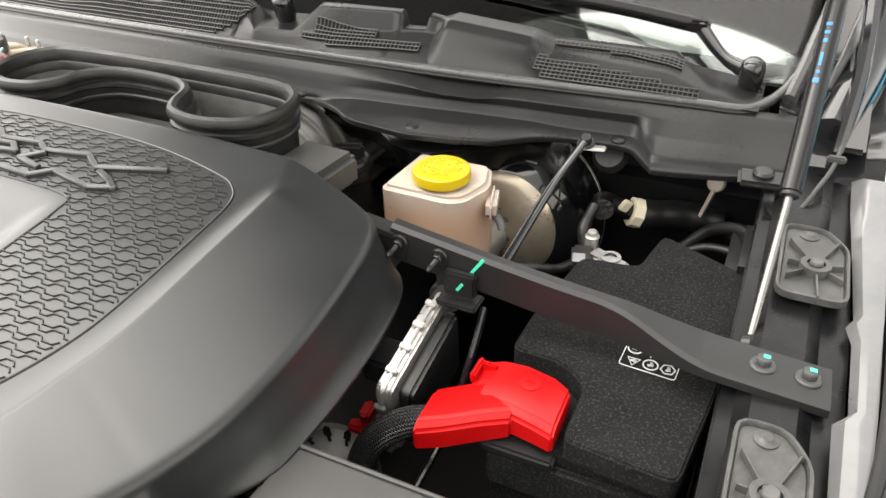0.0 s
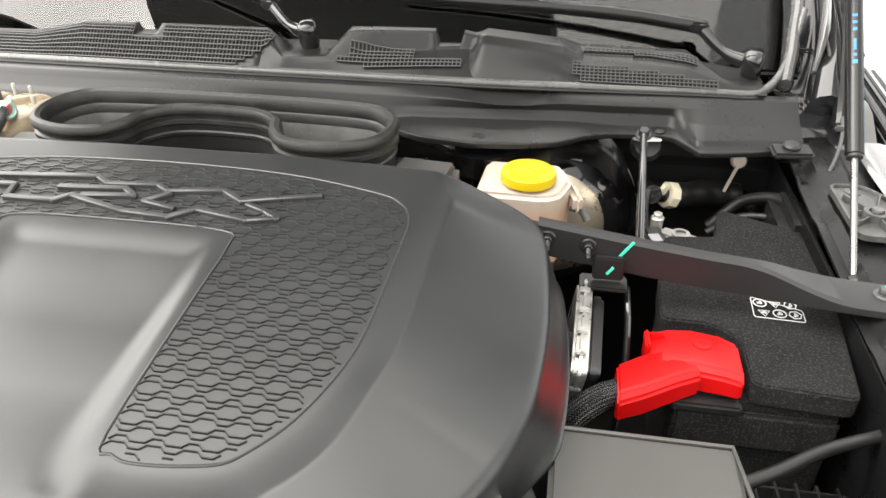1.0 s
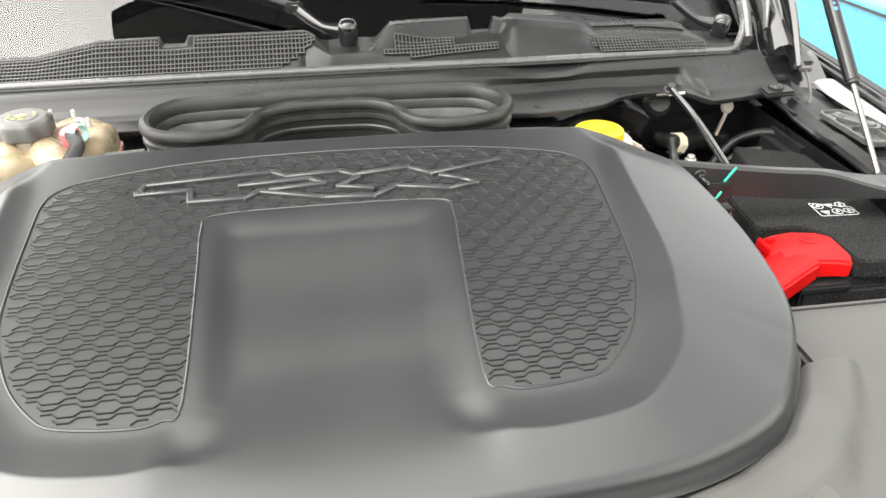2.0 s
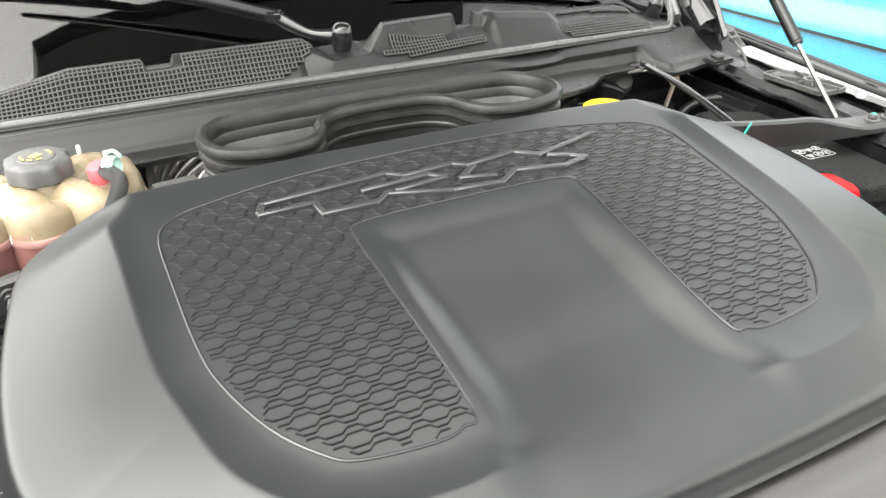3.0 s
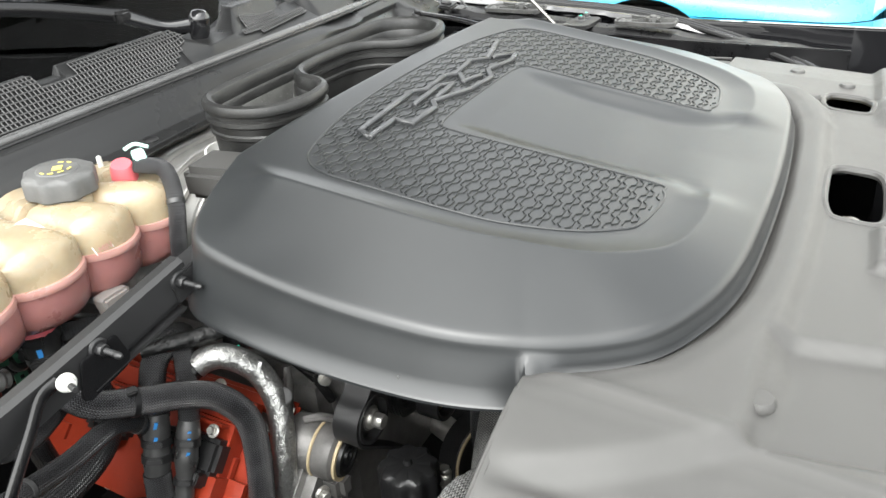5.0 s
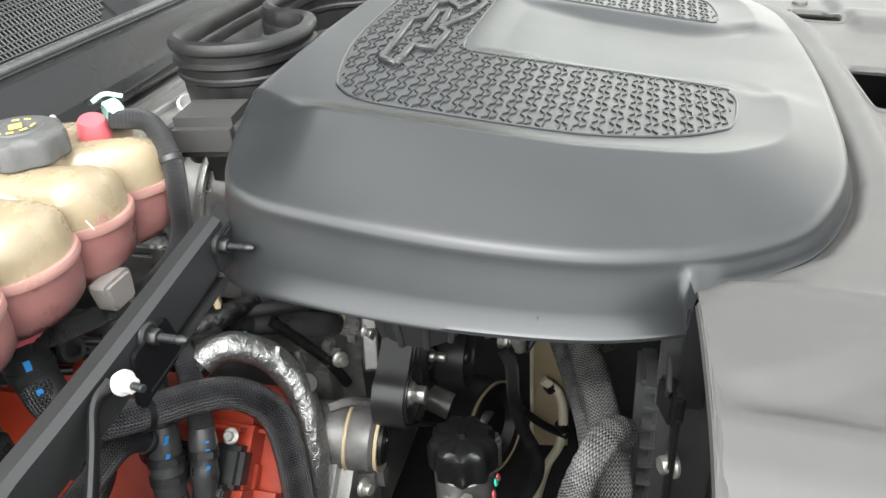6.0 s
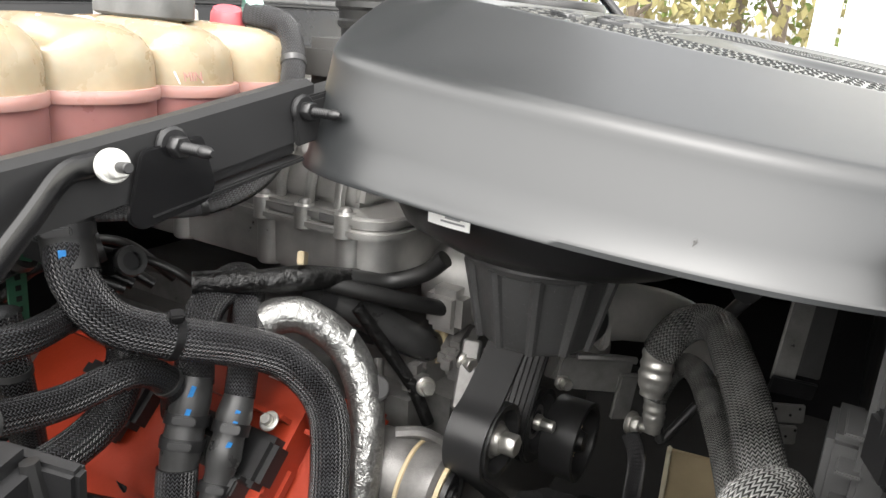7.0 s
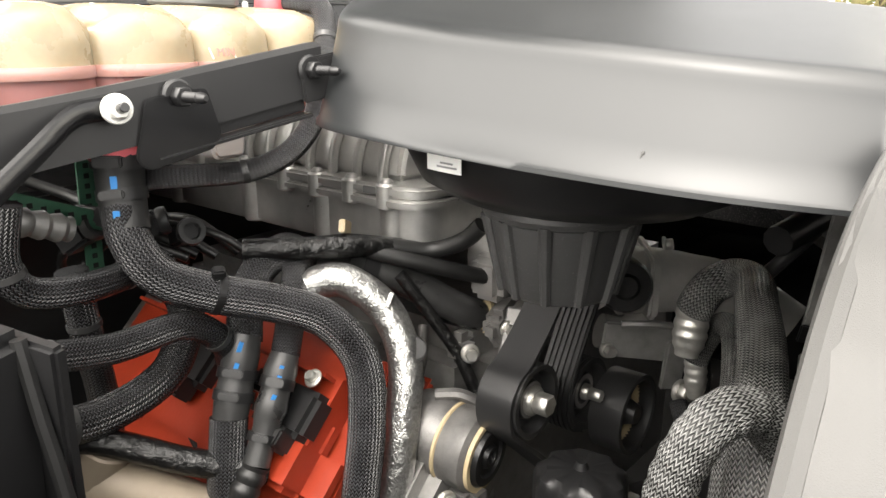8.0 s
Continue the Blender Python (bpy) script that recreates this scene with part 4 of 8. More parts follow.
COVER_HALF = [(0.0, 0.272), (0.15, 0.271), (0.285, 0.264), (0.355, 0.258), (0.413, 0.248), (0.441, 0.218), (0.452, 0.15), (0.456, 0.07), (0.452, 0.0), (0.443, -0.05),
              (0.425, -0.096), (0.40, -0.138), (0.36, -0.186), (0.305, -0.215), (0.24, -0.233), (0.15, -0.241), (0.0, -0.245)]


def mirrored(half):
    return half + [(-x, y) for x, y in reversed(half) if x > 1e-6]


def cover_top(y):
    return 1.3385 + 0.147 * y


def crest_z(x, y):
    """Height of the crest where the shoulder turns into the skirt."""
    z = 1.297 + 0.006 * smooth01((y + 0.16) / 0.08) + 0.095 * max(y + 0.1, 0.0) + 0.004 * max(0.0, 1 - (x / 0.36) ** 2) * (y < -0.1)
    if y > 0.20:
        z += (cover_top(y) - 0.004 - z) * (1 - smooth01((abs(x) - 0.315) / 0.125))
    return z


def cover_heights(px, py, edge, fall):
    """Heights of the cover's top: horseshoe inlay in a shallow dish with a crest round it, sunken middle, sloping shoulders."""
    plateau = [(p.x, p.y) for p in spline([(x, y, 0) for x, y in mirrored([(0.0, 0.36), (0.20, 0.36), (0.335, 0.36), (0.318, 0.25), (0.309, 0.20), (0.305, 0.15)] + MESH_HALF[5:])], 5, True)]
    d = poly_distance(plateau, px, py)

    def ease(v):
        v = np.clip(v, 0, 1)
        return v * v * (3 - 2 * v)

    scoop = ease((0.138 - np.abs(px)) / 0.036) * (py < 0.14) * ease((py + 0.26) / 0.18)
    sunk = 0.003 + 0.008 * ease((0.122 - py) / 0.13)
    inner = sunk * ease((d - 0.003) / 0.040)
    wf = ease((-0.04 - py) / 0.10)
    wb = ease((py - 0.185) / 0.075)
    rise = -(0.0058 + 0.0005 * wf) * (1 - wb)
    crest = 0.035 + 0.010 * wf
    ramp_ = rise * np.clip((d - 0.006) / (crest - 0.006), 0, 1) ** 1.6
    out = np.clip(d - crest * (1 - wb), 0, 1)
    run = out / (out + edge + 1e-4)
    outer = ramp_ + (fall - rise) * run
    return cover_top(py) - (inner * scoop + outer * (1 - scoop))


def engine_cover():
    ec = thing("engine_cover", (0, 0, 1.26), "satin dark grey plastic engine cover with honeycomb inlays", "engine cover")
    out = spline([(x * (1.002 if x > 0 else 0.981), y, 0) for x, y in mirrored(COVER_HALF)], 12, True)
    n = len(out)
    insets = [0.0, 0.0004, 0.0012, 0.0025, 0.0042, 0.0064, 0.0088, 0.013]
    rings = 112
    px, py, edge, fall = [], [], [], []
    for p in out:
        c = Vector((p.x * 0.42, p.y * 0.0, 0))
        ln = (p - c).length
        ks = [1 - i / ln for i in insets]
        last = ks[-1]
        ks += [last * (1 - (i + 1) / rings) for i in range(rings)]
        for k in ks:
            q = c + (p - c) * k
            px.append(q.x), py.append(q.y), edge.append(ln * (1 - k)), fall.append(cover_top(p.y) - crest_z(p.x, p.y))
    px, py, edge, fall = np.array(px), np.array(py), np.array(edge), np.array(fall)
    z = cover_heights(px, py, edge, fall)
    r = 0.0085
    s = np.clip(r - edge, 0, r)
    z = z - (r - np.sqrt(np.maximum(r * r - s * s, 0)))
    bm = bmesh.new()
    m = len(insets) + rings
    vs = [[bm.verts.new((px[i * m + k], py[i * m + k], z[i * m + k])) for k in range(m)] for i in range(n)]
    for i in range(n):
        a, b = vs[i], vs[(i + 1) % n]
        for k in range(m - 1):
            bm.faces.new((a[k], b[k], b[k + 1], a[k + 1]))
    # skirt: deep along the flanks, shallow over the front panel, with a step between
    low = []
    for i, p in enumerate(out):
        crest = vs[i][0].co.z
        if p.y > -0.097:
            zb = (1.2470 if p.x < 0 else 1.240) + 0.045 * (p.y + 0.105)
        else:
            zb = crest - 0.016 + 0.002 * (p.y > -0.11)
        low.append(zb)
    prev = [v[0] for v in vs]
    for k, (f, o) in enumerate(((0.12, 0.0016), (0.3, 0.0045), (0.6, 0.0098), (0.92, 0.0155), (0.95, 0.0178), (1.0, 0.0180), (0.99, 0.0150), (0.6, 0.006))):
        ring = []
        for i, p in enumerate(out):
            t = (out[(i + 1) % n] - out[i - 1]).normalized()
            nrm = Vector((-t.y, t.x, 0))
            if nrm.dot(p) < 0:
                nrm = -nrm
            crest = vs[i][0].co.z
            o_ = o * (0.36 + (0.64 * smooth01((p.y + 0.13) / 0.03) if p.x < 0 else 0.95 * smooth01((p.y + 0.075) / 0.07)) * smooth01((abs(p.x) - 0.30) / 0.1))
            ring.append(bm.verts.new((p.x + nrm.x * o_, p.y + nrm.y * o_, crest + (low[i] - crest) * f)))
        for i in range(n):
            bm.faces.new((prev[i], prev[(i + 1) % n], ring[(i + 1) % n], ring[i]))
        prev = ring
    bmesh.ops.recalc_face_normals(bm, faces=bm.faces)
    shell = part("shell", bm, M_COVER, ec, sharp=50)
    # honeycomb relief lines over the inlay
    poly = [(x, y) for x, y, _ in (tuple(p) for p in spline([(x, y, 0) for x, y in mirrored(MESH_HALF)], 4, True))]
    inner = [(x * 0.992, (y - 0.04) * 0.985 + 0.04) for x, y in poly]
    verts, faces = [], []
    per, rowh, w, hgt = 0.0300, 0.0147, 0.00075, 0.0014
    knots = [(-0.5, -1), (-0.36, -1), (-0.20, 1), (0.20, 1), (0.36, -1), (0.5, -1)]

    def ridge(p, q):
        t = (q - p).normalized()
        s = Vector((-t.y, t.x, 0)) * w
        k = len(verts)
        up = Vector((0, 0, hgt))
        lo = Vector((0, 0, -0.0015))
        verts.extend([p - s * 1.6 + lo, p - s * 0.6 + up, p + s * 0.6 + up, p + s * 1.6 + lo, q - s * 1.6 + lo, q - s * 0.6 + up, q + s * 0.6 + up, q + s * 1.6 + lo])
        faces.extend([(k, k + 1, k + 5, k + 4), (k + 1, k + 2, k + 6, k + 5), (k + 2, k + 3, k + 7, k + 6), (k, k + 3, k + 2, k + 1), (k + 4, k + 5, k + 6, k + 7)])

    def fits(x, y):
        return inside(inner, x, y)

    for j in range(-14, 22):
        yc = j * rowh + 0.0097
        for sign in (1, -1):
            for i in range(-12, 13):
                xc = (i + ((j + 1) % 2) * 0.5) * per
                for (a, va), (b, vb) in zip(knots, knots[1:]):
                    def pt(u, v):
                        x, y = xc + u * per, yc + sign * (0.0043 + 0.0021 * v)
                        return Vector((x, y, cover_top(y)))
                    p, q = pt(a, va), pt(b, vb)
                    if fits(p.x, p.y) and fits(q.x, q.y):
                        ridge(p, q)
    me = bpy.data.meshes.new("honeycomb")
    me.from_pydata([v - Vector((0, 0, 1.26)) for v in verts], [], faces)
    me.materials.append(M_NET)
    hc = new("honeycomb", me)
    hc.parent = ec
    ORG[hc] = Vector((0, 0, 1.26))
    tagged(hc, "raised honeycomb relief lines", kind="stuff")
    part("inlay_border", tube([(x, y, cover_top(y) + 0.0002) for x, y in poly], 0.0013, 6, 1, True), M_COVER, ec, "thin raised border line")
    # emblem as plain slanted zigzag strokes
    strokes = [[(-0.206, 0.170), (-0.200, 0.184), (-0.062, 0.195), (-0.045, 0.184), (0.014, 0.188), (0.030, 0.179), (0.092, 0.187), (0.118, 0.171), (0.200, 0.191)],
               [(-0.206, 0.167), (-0.150, 0.169), (-0.147, 0.147), (-0.090, 0.147), (-0.075, 0.158), (-0.005, 0.139), (0.050, 0.135), (0.075, 0.151), (0.135, 0.140), (0.166, 0.147)],
               [(-0.096, 0.172), (-0.020, 0.177), (-0.004, 0.166), (-0.062, 0.160)], [(0.034, 0.174), (0.012, 0.158), (0.048, 0.150)], [(0.128, 0.166), (0.150, 0.157), (0.166, 0.147)]]
    for line in strokes:
        for (x0, y0), (x1, y1) in zip(line, line[1:]):
            p, q = Vector((x0, y0, cover_top(y0) + 0.0012)), Vector((x1, y1, cover_top(y1) + 0.0012))
            e = (q - p).normalized() * 0.0030
            part("emblem_stroke", bar(p - e, q + e, 0.0078, 0.007, 0.0014), M_EMBLEM, ec, "raised dark grey emblem stroke")
    for x, s in ((0.449, 1), (-0.449, -1)):
        part("drain_mark", box((s * 0.4545, -0.004, 1.2665), (0.0016, 0.0018, 0.005), 0.0005, (20, 0, 0)), M_CAPGREY, ec)
    # underside tray that hangs below the cover on the passenger flank
    bowl = lathe([(0.135, 0.06), (0.132, 0.035), (0.120, 0.013), (0.095, 0.0), (0.0, -0.004)], (-0.285, 0.125, 1.203), (0.03, -0.02, 1), 40)
    part("underside_bowl", bowl, M_BLACK, ec, "black moulded resonator bowl under the cover")
    lab = thicken(grid(6, 3, lambda u, v: (-0.285 - 0.1345 * math.cos(0.30 - 0.25 * u), 0.125 + 0.1345 * math.sin(0.30 - 0.25 * u), 1.2365 + 0.013 * v)), 0.0006)
    label = part("sticker", lab, M_LABEL, ec, "small white printed sticker")
    for z, u0, u1 in ((1.2395, 0.35, 0.9), (1.2420, 0.45, 0.8)):
        ink = thicken(grid(4, 2, lambda u, v: (-0.285 - 0.1352 * math.cos(0.30 - 0.25 * (u0 + (u1 - u0) * u)), 0.125 + 0.1352 * math.sin(0.30 - 0.25 * (u0 + (u1 - u0) * u)), z + 0.0012 * v)), 0.0003)
        part("print_bar", ink, M_GREYINK, label)
    return ec


def air_duct():
    """Double-mouthed rubber intake boot behind the cover."""
    d = thing("intake_boot", (0, 0.37, 1.25), "black rubber intake boot with two open oval mouths", "air duct")
    o = [(-0.17, 0.431), (0, 0.436), (0.17, 0.431), (0.222, 0.412), (0.240, 0.368), (0.222, 0.322), (0.170, 0.302), (0.122, 0.309), (0.101, 0.332), (0.088, 0.366), (0.060, 0.388),
         (0.02, 0.394), (-0.03, 0.394), (-0.066, 0.386), (-0.092, 0.362), (-0.103, 0.330), (-0.124, 0.308), (-0.170, 0.302), (-0.216, 0.322), (-0.232, 0.368), (-0.216, 0.412)]
    out = [(p.x, p.y) for p in reversed(spline([(x + 0.004, y - 0.016, 0) for x, y in o], 8, True))]
    prof = [(o_, z + 0.006) for o_, z in [(-0.0125, 1.255), (-0.0115, 1.345), (-0.0100, 1.352), (-0.0095, 1.3615), (-0.0075, 1.364), (-0.0080, 1.373), (-0.0050, 1.3805), (0.0005, 1.3835), (0.0060, 1.3815), (0.0085, 1.376), (0.0075, 1.371), (0.0030, 1.368),
            (0.0028, 1.364), (0.0062, 1.362), (0.0066, 1.357), (0.0030, 1.354), (0.0024, 1.346), (0.0042, 1.344), (0.0040, 1.340), (0.0005, 1.337), (-0.0035, 1.255), (-0.0125, 1.255)]]
    part("mouth", sweep_ring(out, prof), M_RUBBER, d, "thick rolled rubber rim")
    part("liner", sweep_ring(out, [(-0.0130, 1.311), (-0.0122, 1.349), (-0.0108, 1.3565), (-0.0100, 1.3565)]), M_LINER, d, "pale dusty inner lip of the boot")
    ribs = []
    for i in range(0, len(out), 1):
        (x0, y0), (x1, y1) = out[i], out[(i + 1) % len(out)]
        t = Vector((x1 - x0, y1 - y0)).normalized()
        if y0 < 0.385:
            ribs.append(bar((x0 - t.y * 0.0124, y0 + t.x * 0.0124, 1.343), (x0 - t.y * 0.0118, y0 + t.x * 0.0118, 1.3535), 0.0014, 0.0016, 0.0002, (t.x, t.y, 0)))
    part("lip_serration", join(*ribs), M_LINER, d)
    # Flat near-black sheet puts the deep shade of the boot into its colour.
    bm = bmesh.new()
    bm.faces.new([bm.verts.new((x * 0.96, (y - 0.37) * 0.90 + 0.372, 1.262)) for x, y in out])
    part("throat_shade_sheet", bm, M_VOID, d)
    part("housing", join(box((0.01, 0.335, 1.278), (0.50, 0.095, 0.085), 0.010), box((0.281, 0.346, 1.308), (0.084, 0.082, 0.044), 0.009, (0, 0, -6)), box((-0.264, 0.340, 1.316), (0.068, 0.076, 0.040), 0.009, (0, 0, 8)), box((-0.215, 0.318, 1.285), (0.05, 0.04, 0.06), 0.008)), M_PANEL, d, "grey plastic lower housing")
    # White stub: light on the end of the grey housing put into colour.
    cup = part("lit_housing_end", lathe([(0.0, 0.0), (0.021, 0.0), (0.024, 0.010), (0.025, 0.016), (0.022, 0.017), (0.019, 0.008), (0, 0.008)], (-0.212, 0.388, 1.306), (-0.1, -0.25, 1), 28), M_WHITE, d, "white stub standing in for the brightly lit housing end")
    part("cone", lathe([(0.010, -0.085), (0.014, -0.06), (0.0245, -0.012), (0.0250, -0.002), (0.020, 0.0)], (-0.212, 0.388, 1.306), (-0.1, -0.25, 1), 28), M_BLACK, cup, "black tapering boot body below the lit housing end")


COVER_OUTLINE = [(x, y) for x, y in mirrored(COVER_HALF)]


def panel_z(x, y):
    """Front panel: a broad band beside the cover, a soft step down to the grille, falling away at the passenger corner."""
    z = panel_base(x, y)
    if x < -0.40:
        z += (panel_corner(x) - panel_base(x, -0.113)) * smooth01((-x - 0.405) / 0.045)
    return z


def panel_corner(x):
    """Height of the panel's rear edge where it rolls down towards the passenger wing."""
    steps = ((-0.80, 1.02), (-0.70, 1.11), (-0.66, 1.155), (-0.635, 1.195), (-0.615, 1.226), (-0.595, 1.250), (-0.57, 1.268), (-0.54, 1.279), (-0.50, 1.287), (-0.46, 1.290), (-0.43, 1.288), (-0.40, 1.279))
    for (x0, z0), (x1, z1) in zip(steps, steps[1:]):
        if x <= x1:
            return z0 + (z1 - z0) * (x - x0) / (x1 - x0)
    return steps[-1][1]


def panel_base(x, y):
    d = 1.0
    for (x1, y1), (x2, y2) in zip(COVER_OUTLINE, COVER_OUTLINE[1:] + COVER_OUTLINE[:1]):
        dx, dy = x2 - x1, y2 - y1
        t = min(max(((x - x1) * dx + (y - y1) * dy) / (dx * dx + dy * dy), 0.0), 1.0)
        d = min(d, math.hypot(x - x1 - t * dx, y - y1 - t * dy))
    z = 1.282 + 0.06 * max(y + 0.262, 0) + 0.07 * min(y + 0.262, 0)
    z -= 0.012 * (1 - smooth01((d - 0.006) / 0.010)) + 0.003 * (1 - smooth01((d - 0.016) / 0.02))
    wide = 0.036 + 0.055 * smooth01((-x - 0.22) / 0.22) + 0.012 * smooth01((x - 0.18) / 0.15)
    z -= 0.013 * smooth01((d - wide) / 0.022)
    z -= 0.12 * max(x - 0.52, 0) + 0.014 * smooth01((x - 0.36) / 0.08)
    return z


def front_panel():
    fp = thing("radiator_panel", (0, -0.3, 1.20), "broad grey textured plastic panel over the radiator", "radiator cover", kind="structure")

    def back(x):
        return -0.106 - 0.06 * max(-x - 0.42, 0) if abs(x) > 0.40 else -0.20 + (abs(x) / 0.40) ** 4 * 0.094

    def hole(x, y):
        latch = (abs((x - 0.045) / 0.075) ** 4 + abs((y + 0.325) / 0.034) ** 4) < 1
        filler = (abs((x - 0.39) / 0.060) ** 4 + abs((y + 0.305) / 0.036) ** 4) < 1
        return latch or filler

    def pos(u, v):
        x = -0.80 + 1.44 * u
        y0 = back(x)
        y = y0 + (-0.60 - y0) * v
        z = panel_z(x, y)
        pocket = smooth01((0.075 - abs(x + 0.34 + (y + 0.32) * 0.25)) / 0.012) * smooth01((0.062 - abs(y + 0.325)) / 0.012)
        pad = smooth01((0.050 - abs(x + 0.085)) / 0.010) * smooth01((0.035 - abs(y + 0.375)) / 0.010)
        z += -0.011 * pocket + 0.010 * pad
        rise = smooth01((x - 0.28) / 0.05) * smooth01((-y - 0.335) / 0.02)
        z += 0.014 * rise
        return (x, y, z)

    def plan(u, v):
        x = -0.80 + 1.44 * u
        return x, back(x) + (-0.60 - back(x)) * v

    bm = grid(260, 90, pos, lambda u, v: not hole(*plan(u, v)))
    part("sheet", thicken(bm, 0.004), M_PANEL, fp, sharp=60)
    for cx, cy, ax, ay in ((0.045, -0.325, 0.075, 0.034), (0.39, -0.305, 0.060, 0.036)):
        rim = []
        for i in range(48):
            a = 2 * math.pi * i / 48
            c, s = math.cos(a), math.sin(a)
            x, y = cx + ax * math.copysign(abs(c) ** 0.5, c), cy + ay * math.copysign(abs(s) ** 0.5, s)
            rim.append((x, y, panel_z(x, y) + (0.014 * smooth01((x - 0.28) / 0.05) * smooth01((-y - 0.335) / 0.02)) - 0.003))
        part("opening_edge", tube(rim, 0.0055, 8, 1, True), M_PANEL, fp)
    part("back_edge", tube([(-0.80 + 0.035 * i, back(-0.80 + 0.035 * i) - 0.002, panel_z(-0.80 + 0.035 * i, -0.114) - 0.004) for i in range(11)], 0.0045, 8, 3), M_PANEL, fp)
    for x, y in ((-0.375, -0.272), (0.36, -0.255), (0.50, -0.30), (0.56, -0.22)):
        part("push_pin", lathe([(0, 0.004), (0.010, 0.0035), (0.0125, 0.0), (0.0125, -0.004)], (x, y, panel_z(x, y) - (0.008 if x < 0 else -0.001)), (0, 0, 1), 20), M_PANEL, fp)
    part("left_return", box((-0.43, -0.113, 1.225), (0.006, 0.02, 0.09), 0.002), M_BLACK, fp)
    la = thing("hood_latch", (0.045, -0.325, 1.20), "bright steel bonnet latch in a dark opening of the panel", "latch")
    part("base_plate", box((0.045, -0.325, 1.185), (0.12, 0.05, 0.006), 0.002), M_BLACK, la)
    part("striker", tube([(0.02, -0.335, 1.19), (0.02, -0.335, 1.222), (0.06, -0.32, 1.222), (0.06, -0.32, 1.19)], 0.005, 8, 6), M_STEEL, la)
    part("spring", tube([(0.075 + 0.008 * math.cos(i * 0.9), -0.33 + 0.008 * math.sin(i * 0.9), 1.19 + 0.0012 * i) for i in range(26)], 0.0016, 6, 2), M_STEEL, la)
    wf = thing("washer_filler", (0.39, -0.305, 1.17), "bright yellow washer fluid filler cap in a recess", "filler cap")
    part("neck", cyl((0.39, -0.305, 1.15), (0.39, -0.305, 1.222), 0.024), M_BLACK, wf)
    part("cap", lathe([(0, 0.012), (0.012, 0.012), (0.024, 0.010), (0.030, 0.004), (0.030, -0.004), (0, -0.004)], (0.39, -0.305, 1.226), (0, 0, 1), 32, (8, 0.04, 0.02)), M_YELLOW, wf)
    part("tab", box((0.39, -0.305, 1.240), (0.034, 0.008, 0.008), 0.002, (0, 0, 25)), M_YELLOW, wf)
    bx = thing("fuse_box", (0.545, -0.04, 1.13), "flat grey lidded fuse box beside the front panel", "fuse box")
    part("lid", box((0.548, -0.045, 1.237), (0.165, 0.118, 0.016), 0.005), M_PANEL, bx)
    part("body", box((0.548, -0.045, 1.18), (0.155, 0.108, 0.10), 0.006), M_BLACK, bx)
    part("lid_rim", tube([(0.468, 0.012, 1.246), (0.626, 0.012, 1.246), (0.640, -0.10, 1.246)], 0.0025, 6, 1), M_PANEL, bx)


